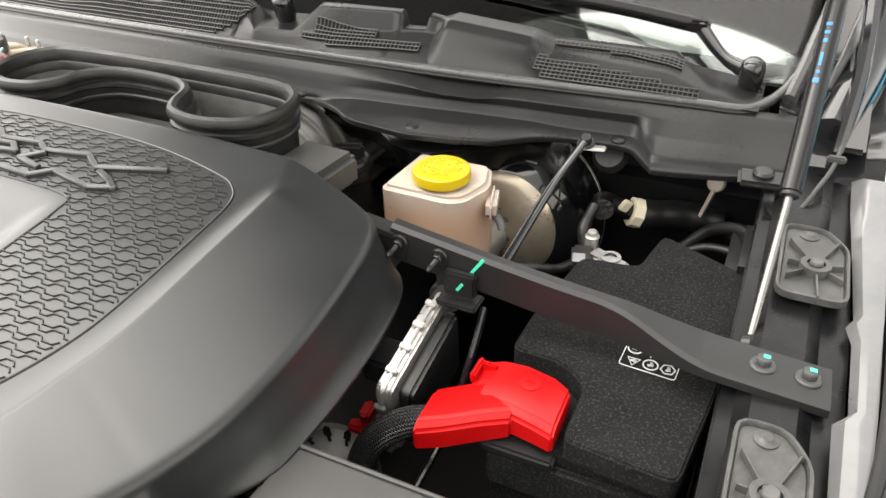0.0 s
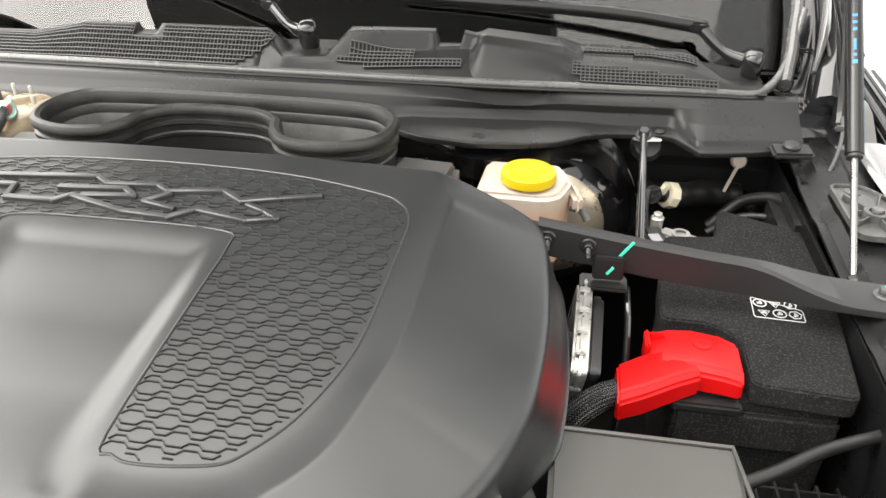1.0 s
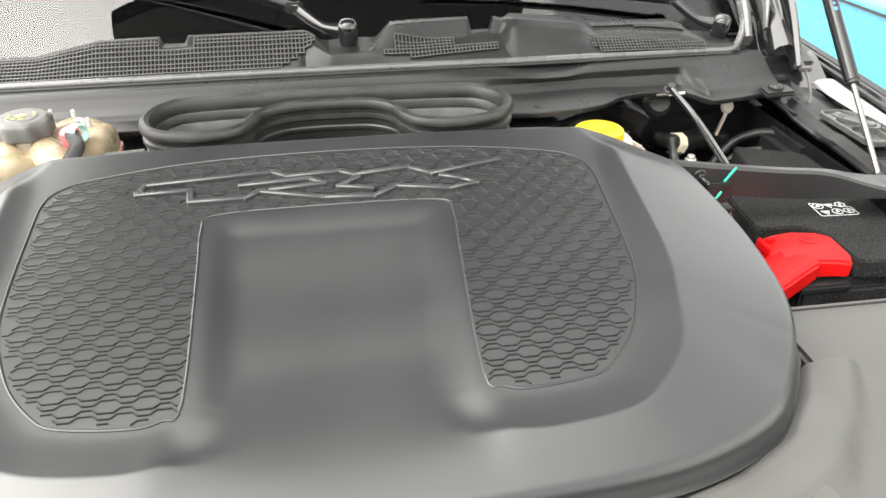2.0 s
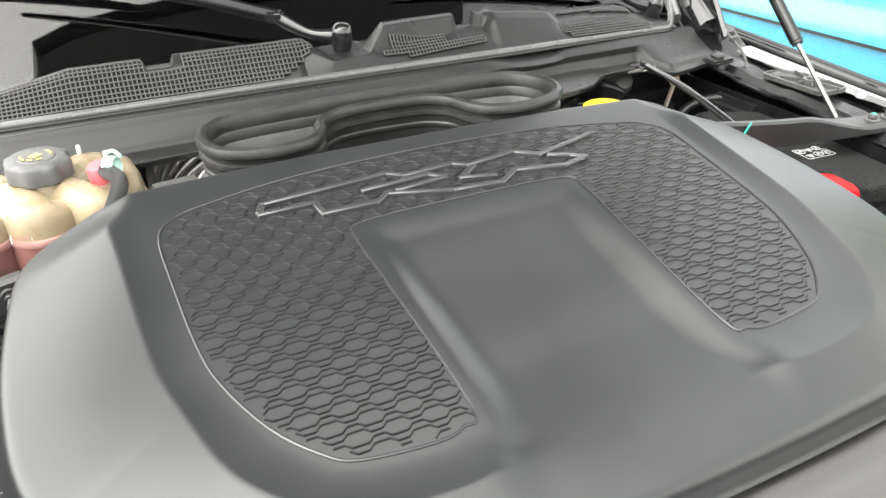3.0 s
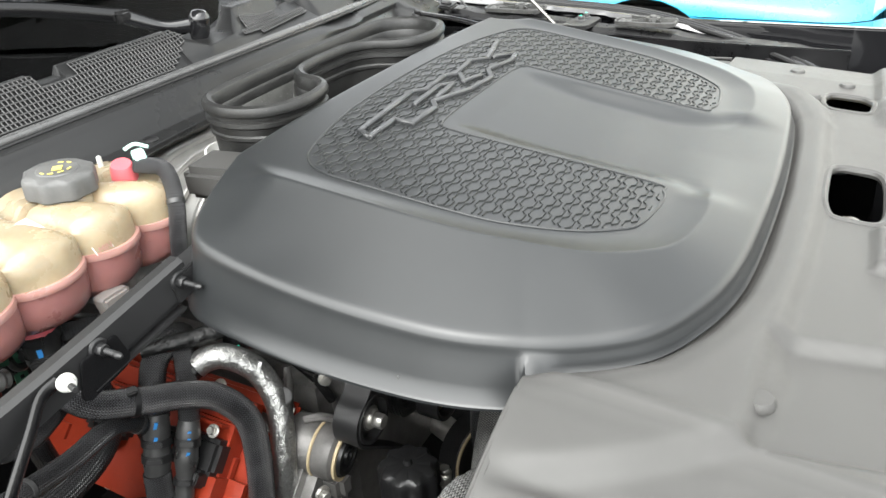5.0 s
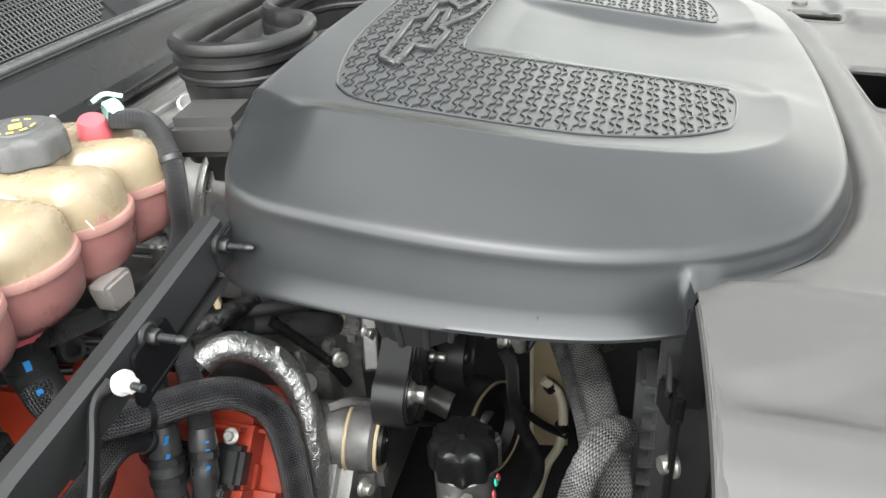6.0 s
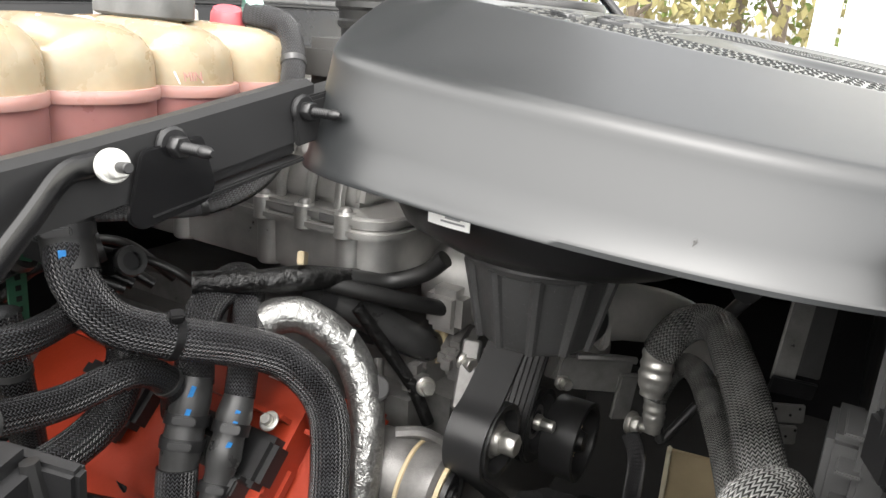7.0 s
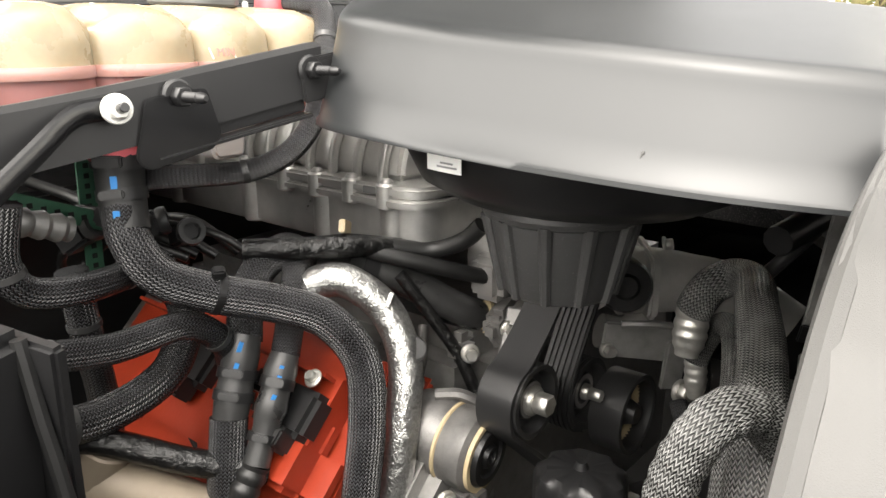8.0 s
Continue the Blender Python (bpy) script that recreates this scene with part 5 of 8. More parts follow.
# ---- driver side: brace, battery, brake parts ----
def brace(s):
    y0 = 0.262 if s > 0 else 0.242
    b = thing("strut_brace", (s * 0.66, y0, 1.25), "satin black pressed steel brace bar across the bay corner", "brace bar", "brace bars")
    L = [(0.435, 1.312), (0.540, 1.296), (0.620, 1.285), (0.690, 1.277), (0.735, 1.266), (0.775, 1.258), (0.825, 1.254), (0.885, 1.250)]
    bm = bmesh.new()
    rows = []
    line = spline([(x, 0, z) for x, z in L], 8)
    for p in line:
        x, z = p.x, p.z
        f = smooth01((x - 0.66) / 0.13)
        h = (0.036 if s > 0 else 0.029) * (1 - f) + 0.006 * f
        w = 0.020 * (1 - f) + 0.058 * f
        yb = y0 + 0.018 * (1 - f) + 0.026 * f
        sec = [(yb, z - 0.004), (yb, z + 0.001), (yb - 0.003, z + 0.004), (yb - w + 0.006, z + 0.005), (yb - w, z + 0.002), (yb - w - 0.001, z - h + 0.002), (yb - w - 0.001, z - h), (yb - w + 0.002, z - h), (yb - w + 0.003, z - 0.002 - 0.0 * h)]
        rows.append([bm.verts.new((s * x, yy, zz)) for yy, zz in sec])
    k = len(rows[0])
    for r0, r1 in zip(rows, rows[1:]):
        for i in range(k):
            bm.faces.new((r0[i], r0[(i + 1) % k], r1[(i + 1) % k], r1[i]))
    bm.faces.new(rows[0])
    bm.faces.new(list(reversed(rows[-1])))
    bmesh.ops.recalc_face_normals(bm, faces=bm.faces)
    part("bar", bm, M_BRACE, b, sharp=28)
    part("inner_tongue", join(box((s * 0.415, y0 + 0.006, 1.309), (0.08, 0.022, 0.005), 0.001, (0, s * 8, 0)), box((s * 0.415, y0 - 0.004, 1.296), (0.08, 0.004, 0.026), 0.001, (0, s * 8, 0))), M_BRACE, b)
    for x, z in ((0.447, 1.299), (0.494 if s > 0 else 0.545, 1.293 if s > 0 else 1.288)):
        part("stud", stud((s * x, y0 - 0.003, z), (0, -1, 0), 0.0062, 0.030), M_BLACK, b)
    if s > 0:
        for p, q in (((0.545, y0 - 0.0045, 1.303), (0.531, y0 - 0.0045, 1.282)), ((0.525, y0 - 0.0135, 1.272), (0.518, y0 - 0.0135, 1.262))):
            part("paint_mark", bar(p, q, 0.0035, 0.0008, 0.0002, (0, 1, 0)), M_GREEN, b, "green inspection paint stroke")
        part("clip_bracket", join(box((0.520, y0 - 0.008, 1.268), (0.036, 0.010, 0.030), 0.002), box((0.516, y0 - 0.010, 1.247), (0.055, 0.03, 0.006), 0.002)), M_BLACK, b)
        for x in (0.825, 0.865):
            bt = part("flange_bolt", hexbolt((x, y0 - 0.002, 1.258 if x < 0.84 else 1.256), (0, 0, 1), 0.0075, 0.011, 1.6), M_GREYCLIP, b)
            part("bolt_dab", box((x + 0.002, y0 - 0.001, 1.2695 if x < 0.84 else 1.2675), (0.006, 0.005, 0.0008), 0.0003), M_GREEN, bt, "dab of green paint")
    else:
        tab = rounded([(-0.020, 0.004), (0.018, 0.008), (0.026, -0.020), (0.020, -0.028), (-0.022, -0.036), (-0.030, -0.030)], 0.004, 3)
        part("stud_tab", prism(tab, Matrix(((1, 0, 0, -0.545), (0, 0, -1, y0 - 0.0035), (0, 1, 0, 1.284), (0, 0, 0, 1))), 0.003, 0.0008), M_SATIN, b)
        part("lower_channel", join(box((-0.505, y0 + 0.004, 1.272), (0.115, 0.005, 0.016), 0.0015, (0, -8, 0)), box((-0.505, y0 - 0.001, 1.262), (0.115, 0.012, 0.003), 0.001, (0, -8, 0))), M_BLACK, b)
        part("white_nut", join(lathe([(0, 0.003), (0.0076, 0.003), (0.0082, 0.002), (0.0082, 0.0), (0.006, -0.004)], (-0.585, y0 - 0.011, 1.284), (-0.25, -1, 0.12), 30), hexbolt((-0.5858, y0 - 0.014, 1.2844), (-0.25, -1, 0.12), 0.0058, 0.007, 1.05)), M_WHITE, b, "white nylon flange nut")
        part("nut_stud", cyl((-0.5868, y0 - 0.018, 1.2848), (-0.590, y0 - 0.030, 1.2864), 0.0026, b=0.0005), M_BLACK, b)
        part("support_rod", tube([(-0.588, y0 - 0.004, 1.284), (-0.606, y0 - 0.006, 1.281), (-0.633, y0 - 0.02, 1.266), (-0.70, y0 - 0.05, 1.225), (-0.78, y0 - 0.08, 1.17)], 0.0060, 10, 6, flat=0.6), M_SATIN, b)


def stay_rod():
    r = thing("stay_rod", (0.56, 0.42, 1.29), "slim black steel stay rod bolted to the cowl", "stay rod")
    part("rod", tube([(0.570, 0.534, 1.316), (0.563, 0.42, 1.306), (0.555, 0.275, 1.278)], 0.0055, 12, 6), M_PAINT, r)
    part("top_bolt", hexbolt((0.571, 0.545, 1.312), (0, -0.3, 1), 0.008, 0.012), M_BLACK, r)
    part("bracket", box((0.578, 0.556, 1.302), (0.034, 0.040, 0.004), 0.0015, (-20, 0, 10)), M_STEEL, r, "zinc-plated bracket")
    part("bushing", lathe([(0.0, 0.01), (0.02, 0.01), (0.026, 0.0), (0.024, -0.012), (0, -0.012)], (0.588, 0.625, 1.262), (0, -0.8, 0.6), 24), M_RUBBER, r, "round rubber grommet")


def battery():
    b = thing("battery", (0.69, 0.32, 1.0), "battery in a black felt insulating jacket with white symbol stickers", "battery")
    lid = rounded([(0.672, 0.138), (0.778, 0.130), (0.797, 0.30), (0.800, 0.47), (0.690, 0.522), (0.676, 0.440), (0.606, 0.432), (0.588, 0.30), (0.586, 0.238), (0.640, 0.238), (0.672, 0.215)], 0.012, 3)
    part("jacket_top", prism(lid, pose(0, 0, 1.186), 0.028, 0.006, 3), M_FELT, b)
    wall = rounded([(0.596, 0.146), (0.770, 0.140), (0.790, 0.30), (0.792, 0.46), (0.694, 0.512), (0.680, 0.446), (0.614, 0.438)], 0.010, 3)
    part("jacket_side", prism(wall, pose(0, 0, 0.98), 0.2055, 0.004, 2), M_FELT, b)
    part("front_lip", box((0.684, 0.137, 1.150), (0.17, 0.010, 0.050), 0.004), M_FELT, b)
    def ring(x, y, r0, n, turn=0.0):
        out = [(x + r0 * math.cos(turn + i * 2 * math.pi / n), y + r0 * math.sin(turn + i * 2 * math.pi / n)) for i in range(n)]
        return sweep_ring(out, [(-0.0007, 1.2141), (-0.0007, 1.2148), (0.0007, 1.2148), (0.0007, 1.2141), (-0.0007, 1.2141)])

    for row, y in enumerate((0.288, 0.269)):
        for k in range(3):
            x = 0.706 + k * 0.0175 + row * 0.002
            n, turn = ((24, 0), (3, 0.5), (24, 0)) [(k + row) % 3] if k != 2 else (6, 0.2)
            mark = join(ring(x, y, 0.0074, n, turn), box((x, y, 1.2144), (0.0062, 0.0028, 0.0008), 0, (0, 0, 35 * k)), box((x + 0.001, y + 0.001, 1.2144), (0.0022, 0.0062, 0.0008), 0, (0, 0, 20 * row)))
            part("symbol", mark, M_PRINT, b, "white printed warning symbol")
    frame_line = rounded([(0.695, 0.259), (0.752, 0.256), (0.753, 0.279), (0.697, 0.299)], 0.003, 2)
    part("symbol_border", sweep_ring(frame_line, [(-0.0005, 1.2141), (-0.0005, 1.2146), (0.0005, 1.2146), (0.0005, 1.2141), (-0.0005, 1.2141)]), M_PRINT, b)
    t = thing("battery_terminal", (0.60, 0.49, 1.16), "zinc battery terminal clamp with a sensor block", "battery terminal")
    part("post", join(cyl((0.603, 0.495, 1.17), (0.603, 0.495, 1.208), 0.009), hexbolt((0.603, 0.495, 1.205), (0, 0, 1), 0.007, 0.009, 1.4)), M_STEEL, t)
    part("clamp", join(box((0.632, 0.470, 1.188), (0.055, 0.026, 0.014), 0.004, (0, 0, -25)), lathe([(0.008, 0.012), (0.013, 0.012), (0.015, 0), (0.008, 0)], (0.635, 0.470, 1.186), (0, 0, 1), 20)), M_ALU, t)
    part("sensor", box((0.600, 0.462, 1.182), (0.028, 0.05, 0.03), 0.004, (0, 0, 15)), M_BLACK, t)
    part("sensor_label", box((0.598, 0.452, 1.1975), (0.016, 0.02, 0.0008), 0.0002, (0, 0, 15)), M_GREYINK, t)


def red_cap():
    r = thing("terminal_cover", (0.60, 0.165, 1.17), "bright red plastic cover over the battery terminal and cable", "terminal cover")

    def loft(sections):
        bm = bmesh.new()
        rings = [[bm.verts.new(p) for p in sec] for sec in sections]
        k = len(rings[0])
        for a, c in zip(rings, rings[1:]):
            for i in range(k):
                bm.faces.new((a[i], a[(i + 1) % k], c[(i + 1) % k], c[i]))
        bm.faces.new(rings[0])
        bm.faces.new(list(reversed(rings[-1])))
        bmesh.ops.recalc_face_normals(bm, faces=bm.faces)
        bevel(bm, 0.003, 3, 35)
        return bm

    def sec(x, y0, y1, z0, z1, sk=0.0):
        return [(x, y0, z0), (x + sk, y1, z0), (x + sk, y1, z1 - 0.004), (x + sk * 0.9, y1 - 0.006, z1), (x + sk * 0.1, y0 + 0.010, z1 - 0.002), (x, y0, z1 - 0.010)]

    part("hood", loft([sec(0.664, 0.136, 0.196, 1.190, 1.222), sec(0.645, 0.140, 0.206, 1.190, 1.224), sec(0.615, 0.146, 0.212, 1.188, 1.224), sec(0.590, 0.150, 0.214, 1.184, 1.220), sec(0.566, 0.152, 0.212, 1.182, 1.212)]), M_RED, r)
    part("cable_sleeve", loft([sec(0.622, 0.142, 0.196, 1.188, 1.222), sec(0.596, 0.130, 0.190, 1.182, 1.219), sec(0.562, 0.114, 0.174, 1.174, 1.212), sec(0.534, 0.104, 0.160, 1.170, 1.206)]), M_RED, r)
    part("raised_disc", lathe([(0, 0.0016), (0.0085, 0.0016), (0.0105, 0.001), (0.011, -0.001)], (0.625, 0.186, 1.2235), (0, 0, 1), 28), M_RED, r)
    for a in (0, 90):
        part("disc_stroke", box((0.625, 0.186, 1.2253), (0.011, 0.0025, 0.0012), 0.0004, (0, 0, a)), M_RED, r)
    part("latch", join(box((0.567, 0.190, 1.216), (0.006, 0.030, 0.012), 0.002), box((0.578, 0.197, 1.218), (0.016, 0.005, 0.012), 0.0015)), M_RED, r)
    part("end_slot", box((0.661, 0.168, 1.205), (0.004, 0.045, 0.006), 0.001), M_RED, r)
    part("base", box((0.630, 0.150, 1.178), (0.075, 0.040, 0.012), 0.003), M_BLACK, r)
    c = solo("battery_cable", tube([(0.548, 0.136, 1.188), (0.515, 0.125, 1.180), (0.485, 0.110, 1.155), (0.470, 0.10, 1.11), (0.46, 0.09, 1.03)], 0.016, 14, 8), M_BRAID_FINE, (0.5, 0.11, 1.1), "thick black corrugated battery cable under the red cover", "cable")


def brake_reservoir():
    r = thing("brake_reservoir", (0.415, 0.44, 1.17), "milky plastic brake fluid reservoir with a ribbed yellow cap", "fluid reservoir")
    outline = [(0.343, 0.396), (0.436, 0.393), (0.458, 0.404), (0.474, 0.452), (0.458, 0.502), (0.350, 0.502)]
    part("body", prism(rounded(outline, 0.012, 4), pose(0, 0, 1.165), 0.113, 0.006, 3), M_RESERVOIR, r, "milky plastic body with amber fluid showing through")
    part("side_lug", box((0.478, 0.452, 1.252), (0.014, 0.055, 0.026), 0.006, (0, 0, 16)), M_CREAM, r)
    part("neck", cyl((0.413, 0.437, 1.274), (0.413, 0.437, 1.286), 0.030), M_CREAM, r)
    cap = part("cap", lathe([(0, 0.0105), (0.006, 0.0105), (0.0075, 0.0115), (0.029, 0.0115), (0.0312, 0.0102), (0.0345, 0.0100), (0.0372, 0.008), (0.0378, 0.005), (0.0378, -0.004), (0.0355, -0.006), (0, -0.006)], (0.413, 0.437, 1.2875), (0, 0, 1), 72, (36, 0.012, 0.0376)), M_YELLOW, r, "ribbed yellow screw cap with moulded writing")
    random.seed(2)
    for rad, n in ((0.011, 14), (0.0165, 22), (0.0215, 30), (0.0262, 36)):
        for i in range(n):
            if random.random() < 0.72:
                a = (i + random.uniform(-0.2, 0.2)) / n * 2 * math.pi
                part("raised_mark", box((0.413 + rad * math.cos(a), 0.437 + rad * math.sin(a), 1.2994), (0.0030, random.uniform(0.0018, 0.0034), 0.0016), 0.0, (0, 0, math.degrees(a))), M_YELLOW, cap)
    part("spout", tube([(0.474, 0.445, 1.240), (0.490, 0.440, 1.238), (0.499, 0.434, 1.226)], 0.0055, 12, 6), M_CAPGREY, r)
    bst = thing("brake_booster", (0.47, 0.63, 1.10), "large round steel brake booster with a black rim", "brake booster")
    bp, bd = (0.448, 0.640, 1.132), (-0.03, -1, 0.12)
    part("shell", lathe([(0.0, 0.086), (0.045, 0.085), (0.070, 0.081), (0.084, 0.074), (0.088, 0.070)], bp, bd, 56), M_BOOSTER, bst, "bare satin steel face")
    part("outer_shell", lathe([(0.0875, 0.0705), (0.091, 0.069), (0.108, 0.052), (0.126, 0.026), (0.131, 0.012), (0.131, 0.0)], bp, bd, 56), M_PAINT, bst, "gloss black outer shell")
    part("rim", lathe([(0.130, 0.010), (0.139, 0.010), (0.141, 0.006), (0.141, -0.012), (0.134, -0.03), (0.10, -0.06), (0.0, -0.06)], bp, bd, 56), M_PAINT, bst, "black crimped rim")
    part("rim_band", lathe([(0.1405, 0.004), (0.1418, 0.003), (0.1418, -0.003), (0.1405, -0.004)], bp, bd, 56), M_STEEL, bst, "bright worn edge of the rim")
    part("sticker", box((0.470, 0.602, 1.2465), (0.040, 0.012, 0.001), 0.0003, (40, 10, 0)), M_GREYINK, bst)
    part("master_cylinder", join(cyl((0.44, 0.57, 1.13), (0.43, 0.40, 1.115), 0.024), cyl((0.43, 0.41, 1.12), (0.43, 0.40, 1.18), 0.012)), M_ALU, bst)
    o = thing("oil_filler", (0.246, 0.49, 1.18), "black oil filler neck with a winged cap", "filler cap")
    part("neck", lathe([(0.026, 0), (0.026, 0.05), (0.030, 0.055), (0.030, 0.07), (0.0, 0.072)], (0.246, 0.490, 1.175), (0, -0.1, 1), 28), M_BLACK, o)
    part("cap", lathe([(0, 0.012), (0.026, 0.012), (0.029, 0.009), (0.029, 0), (0, 0)], (0.246, 0.483, 1.246), (0, -0.1, 1), 28), M_BLACK, o)
    part("grip", box((0.246, 0.480, 1.268), (0.046, 0.012, 0.026), 0.005, (0, 0, 20)), M_BLACK, o)


def rail_bracket(c, w, l, label):
    """Ribbed grey plastic headlamp or panel bracket on the wing rail."""
    x, y, z = c
    b = thing("wing_bracket", (x, y, z), label, "bracket", "wing rail brackets")
    outl = rounded([(-w / 2, -l / 2), (w / 2, -l / 2), (w / 2, l * 0.25), (w * 0.15, l / 2), (-w / 2, l / 2)], 0.012, 3)
    part("plate", prism(outl, pose(x, y, z), 0.004, 0.001, 1), M_BRACKET, b)
    ring = [(x + px, y + py) for px, py in outl]
    part("rim", sweep_ring(list(reversed(ring)), [(-0.004, z), (-0.004, z + 0.008), (-0.001, z + 0.009), (0.0, z + 0.007), (0.0, z), (-0.004, z)]), M_BRACKET, b)
    bx, by = x + w * 0.02, y - l * 0.12
    part("boss", lathe([(0.0095, 0), (0.0095, 0.012), (0.0155, 0.012), (0.0165, 0.0)], (bx, by, z + 0.002), (0, 0, 1), 24), M_BRACKET, b)
    part("bolt", hexbolt((bx, by, z + 0.008), (0, 0, 1), 0.0075, 0.010, 1.3), M_CAPGREY, b)
    for i in range(7):
        a = i * 2 * math.pi / 7 + 0.3
        r1 = min(w * 0.44 / max(abs(math.cos(a)), 0.01), l * 0.42 / max(abs(math.sin(a)), 0.01))
        if r1 > 0.02:
            part("rib", bar((bx + 0.016 * math.cos(a), by + 0.016 * math.sin(a), z + 0.007), (bx + r1 * math.cos(a), by + r1 * math.sin(a), z + 0.007), 0.0022, 0.010, 0.0004), M_BRACKET, b)
    part("top_pin", lathe([(0, 0.005), (0.005, 0.0045), (0.0075, 0.002), (0.0105, 0.0015), (0.0105, 0)], (x - w * 0.1, y + l * 0.40, z + 0.004), (0, 0, 1), 18), M_BRACKET, b)


def control_module():
    m = thing("control_module", (0.49, 0.19, 1.10), "finned aluminium control module standing on edge in a black carrier", "control module")
    tilt = pose(0.490, 0.205, 1.172, 14, 6, 0)
    face = Matrix(((0, 0, 1, 0), (1, 0, 0, 0), (0, 1, 0, 0), (0, 0, 0, 1)))
    outline = rounded([(-0.070, -0.066), (0.066, -0.066), (0.066, 0.064), (-0.070, 0.064)], 0.016, 5)
    part("case", xform(prism(outline, face @ Matrix.Translation((0, 0, -0.011)), 0.018, 0.003), tilt.copy()), M_CASE, m, "bright die-cast case")
    part("flange", xform(prism(rounded([(-0.075, -0.070), (0.071, -0.070), (0.071, 0.068), (-0.075, 0.068)], 0.018, 5), face @ Matrix.Translation((0, 0, -0.004)), 0.004, 0.001), tilt.copy()), M_CASE, m)
    part("carrier", xform(prism(rounded([(-0.058, -0.060), (0.060, -0.060), (0.060, 0.050), (-0.058, 0.050)], 0.012, 4), face @ Matrix.Translation((0, 0, 0.0075)), 0.016, 0.004), tilt.copy()), M_BLACK, m, "black plastic carrier")
    part("carrier_arm", tube([(0.545, 0.262, 1.236), (0.548, 0.22, 1.205), (0.545, 0.16, 1.15), (0.530, 0.10, 1.10)], 0.007, 10, 6, flat=0.6), M_PAINT, m)
    for i in range(4):
        part("clip_tooth", xform(box((-0.003, -0.045 + i * 0.030, 0.0685), (0.012, 0.007, 0.004), 0.001), tilt.copy()), M_CASE, m)
    for i in range(5):
        part("front_tooth", xform(box((-0.003, -0.0750, 0.040 - i * 0.023), (0.013, 0.005, 0.007), 0.001), tilt.copy()), M_CAPGREY, m)
    part("connector", join(box((0.467, 0.175, 1.205), (0.035, 0.045, 0.03), 0.004), box((0.452, 0.18, 1.215), (0.02, 0.03, 0.012), 0.003)), M_BLACK, m)
    al = thing("alternator", (0.42, 0.10, 1.08), "cast aluminium alternator with cooling slots", "alternator")
    part("housing", lathe([(0.0, 0.02), (0.03, 0.02), (0.055, 0.012), (0.062, 0.0), (0.062, -0.05), (0.0, -0.05)], (0.425, 0.10, 1.075), (0.45, -0.5, 0.75), 40), M_ALU_DULL, al)
    mt = frame_to((0.425, 0.10, 1.075), (0.45, -0.5, 0.75))
    for i in range(14):
        a = i * 2 * math.pi / 14
        part("slot", xform(box((0.048 * math.cos(a), 0.048 * math.sin(a), 0.0145), (0.020, 0.008, 0.004), 0.002, (0, 0, math.degrees(a) + 20)), mt.copy()), M_VOID, al)
    part("red_lug", join(box((0.455, 0.15, 1.145), (0.012, 0.02, 0.03), 0.003, (20, 15, 0)), box((0.447, 0.14, 1.13), (0.02, 0.015, 0.012), 0.003)), M_RED, al, "small red plastic cable lug")


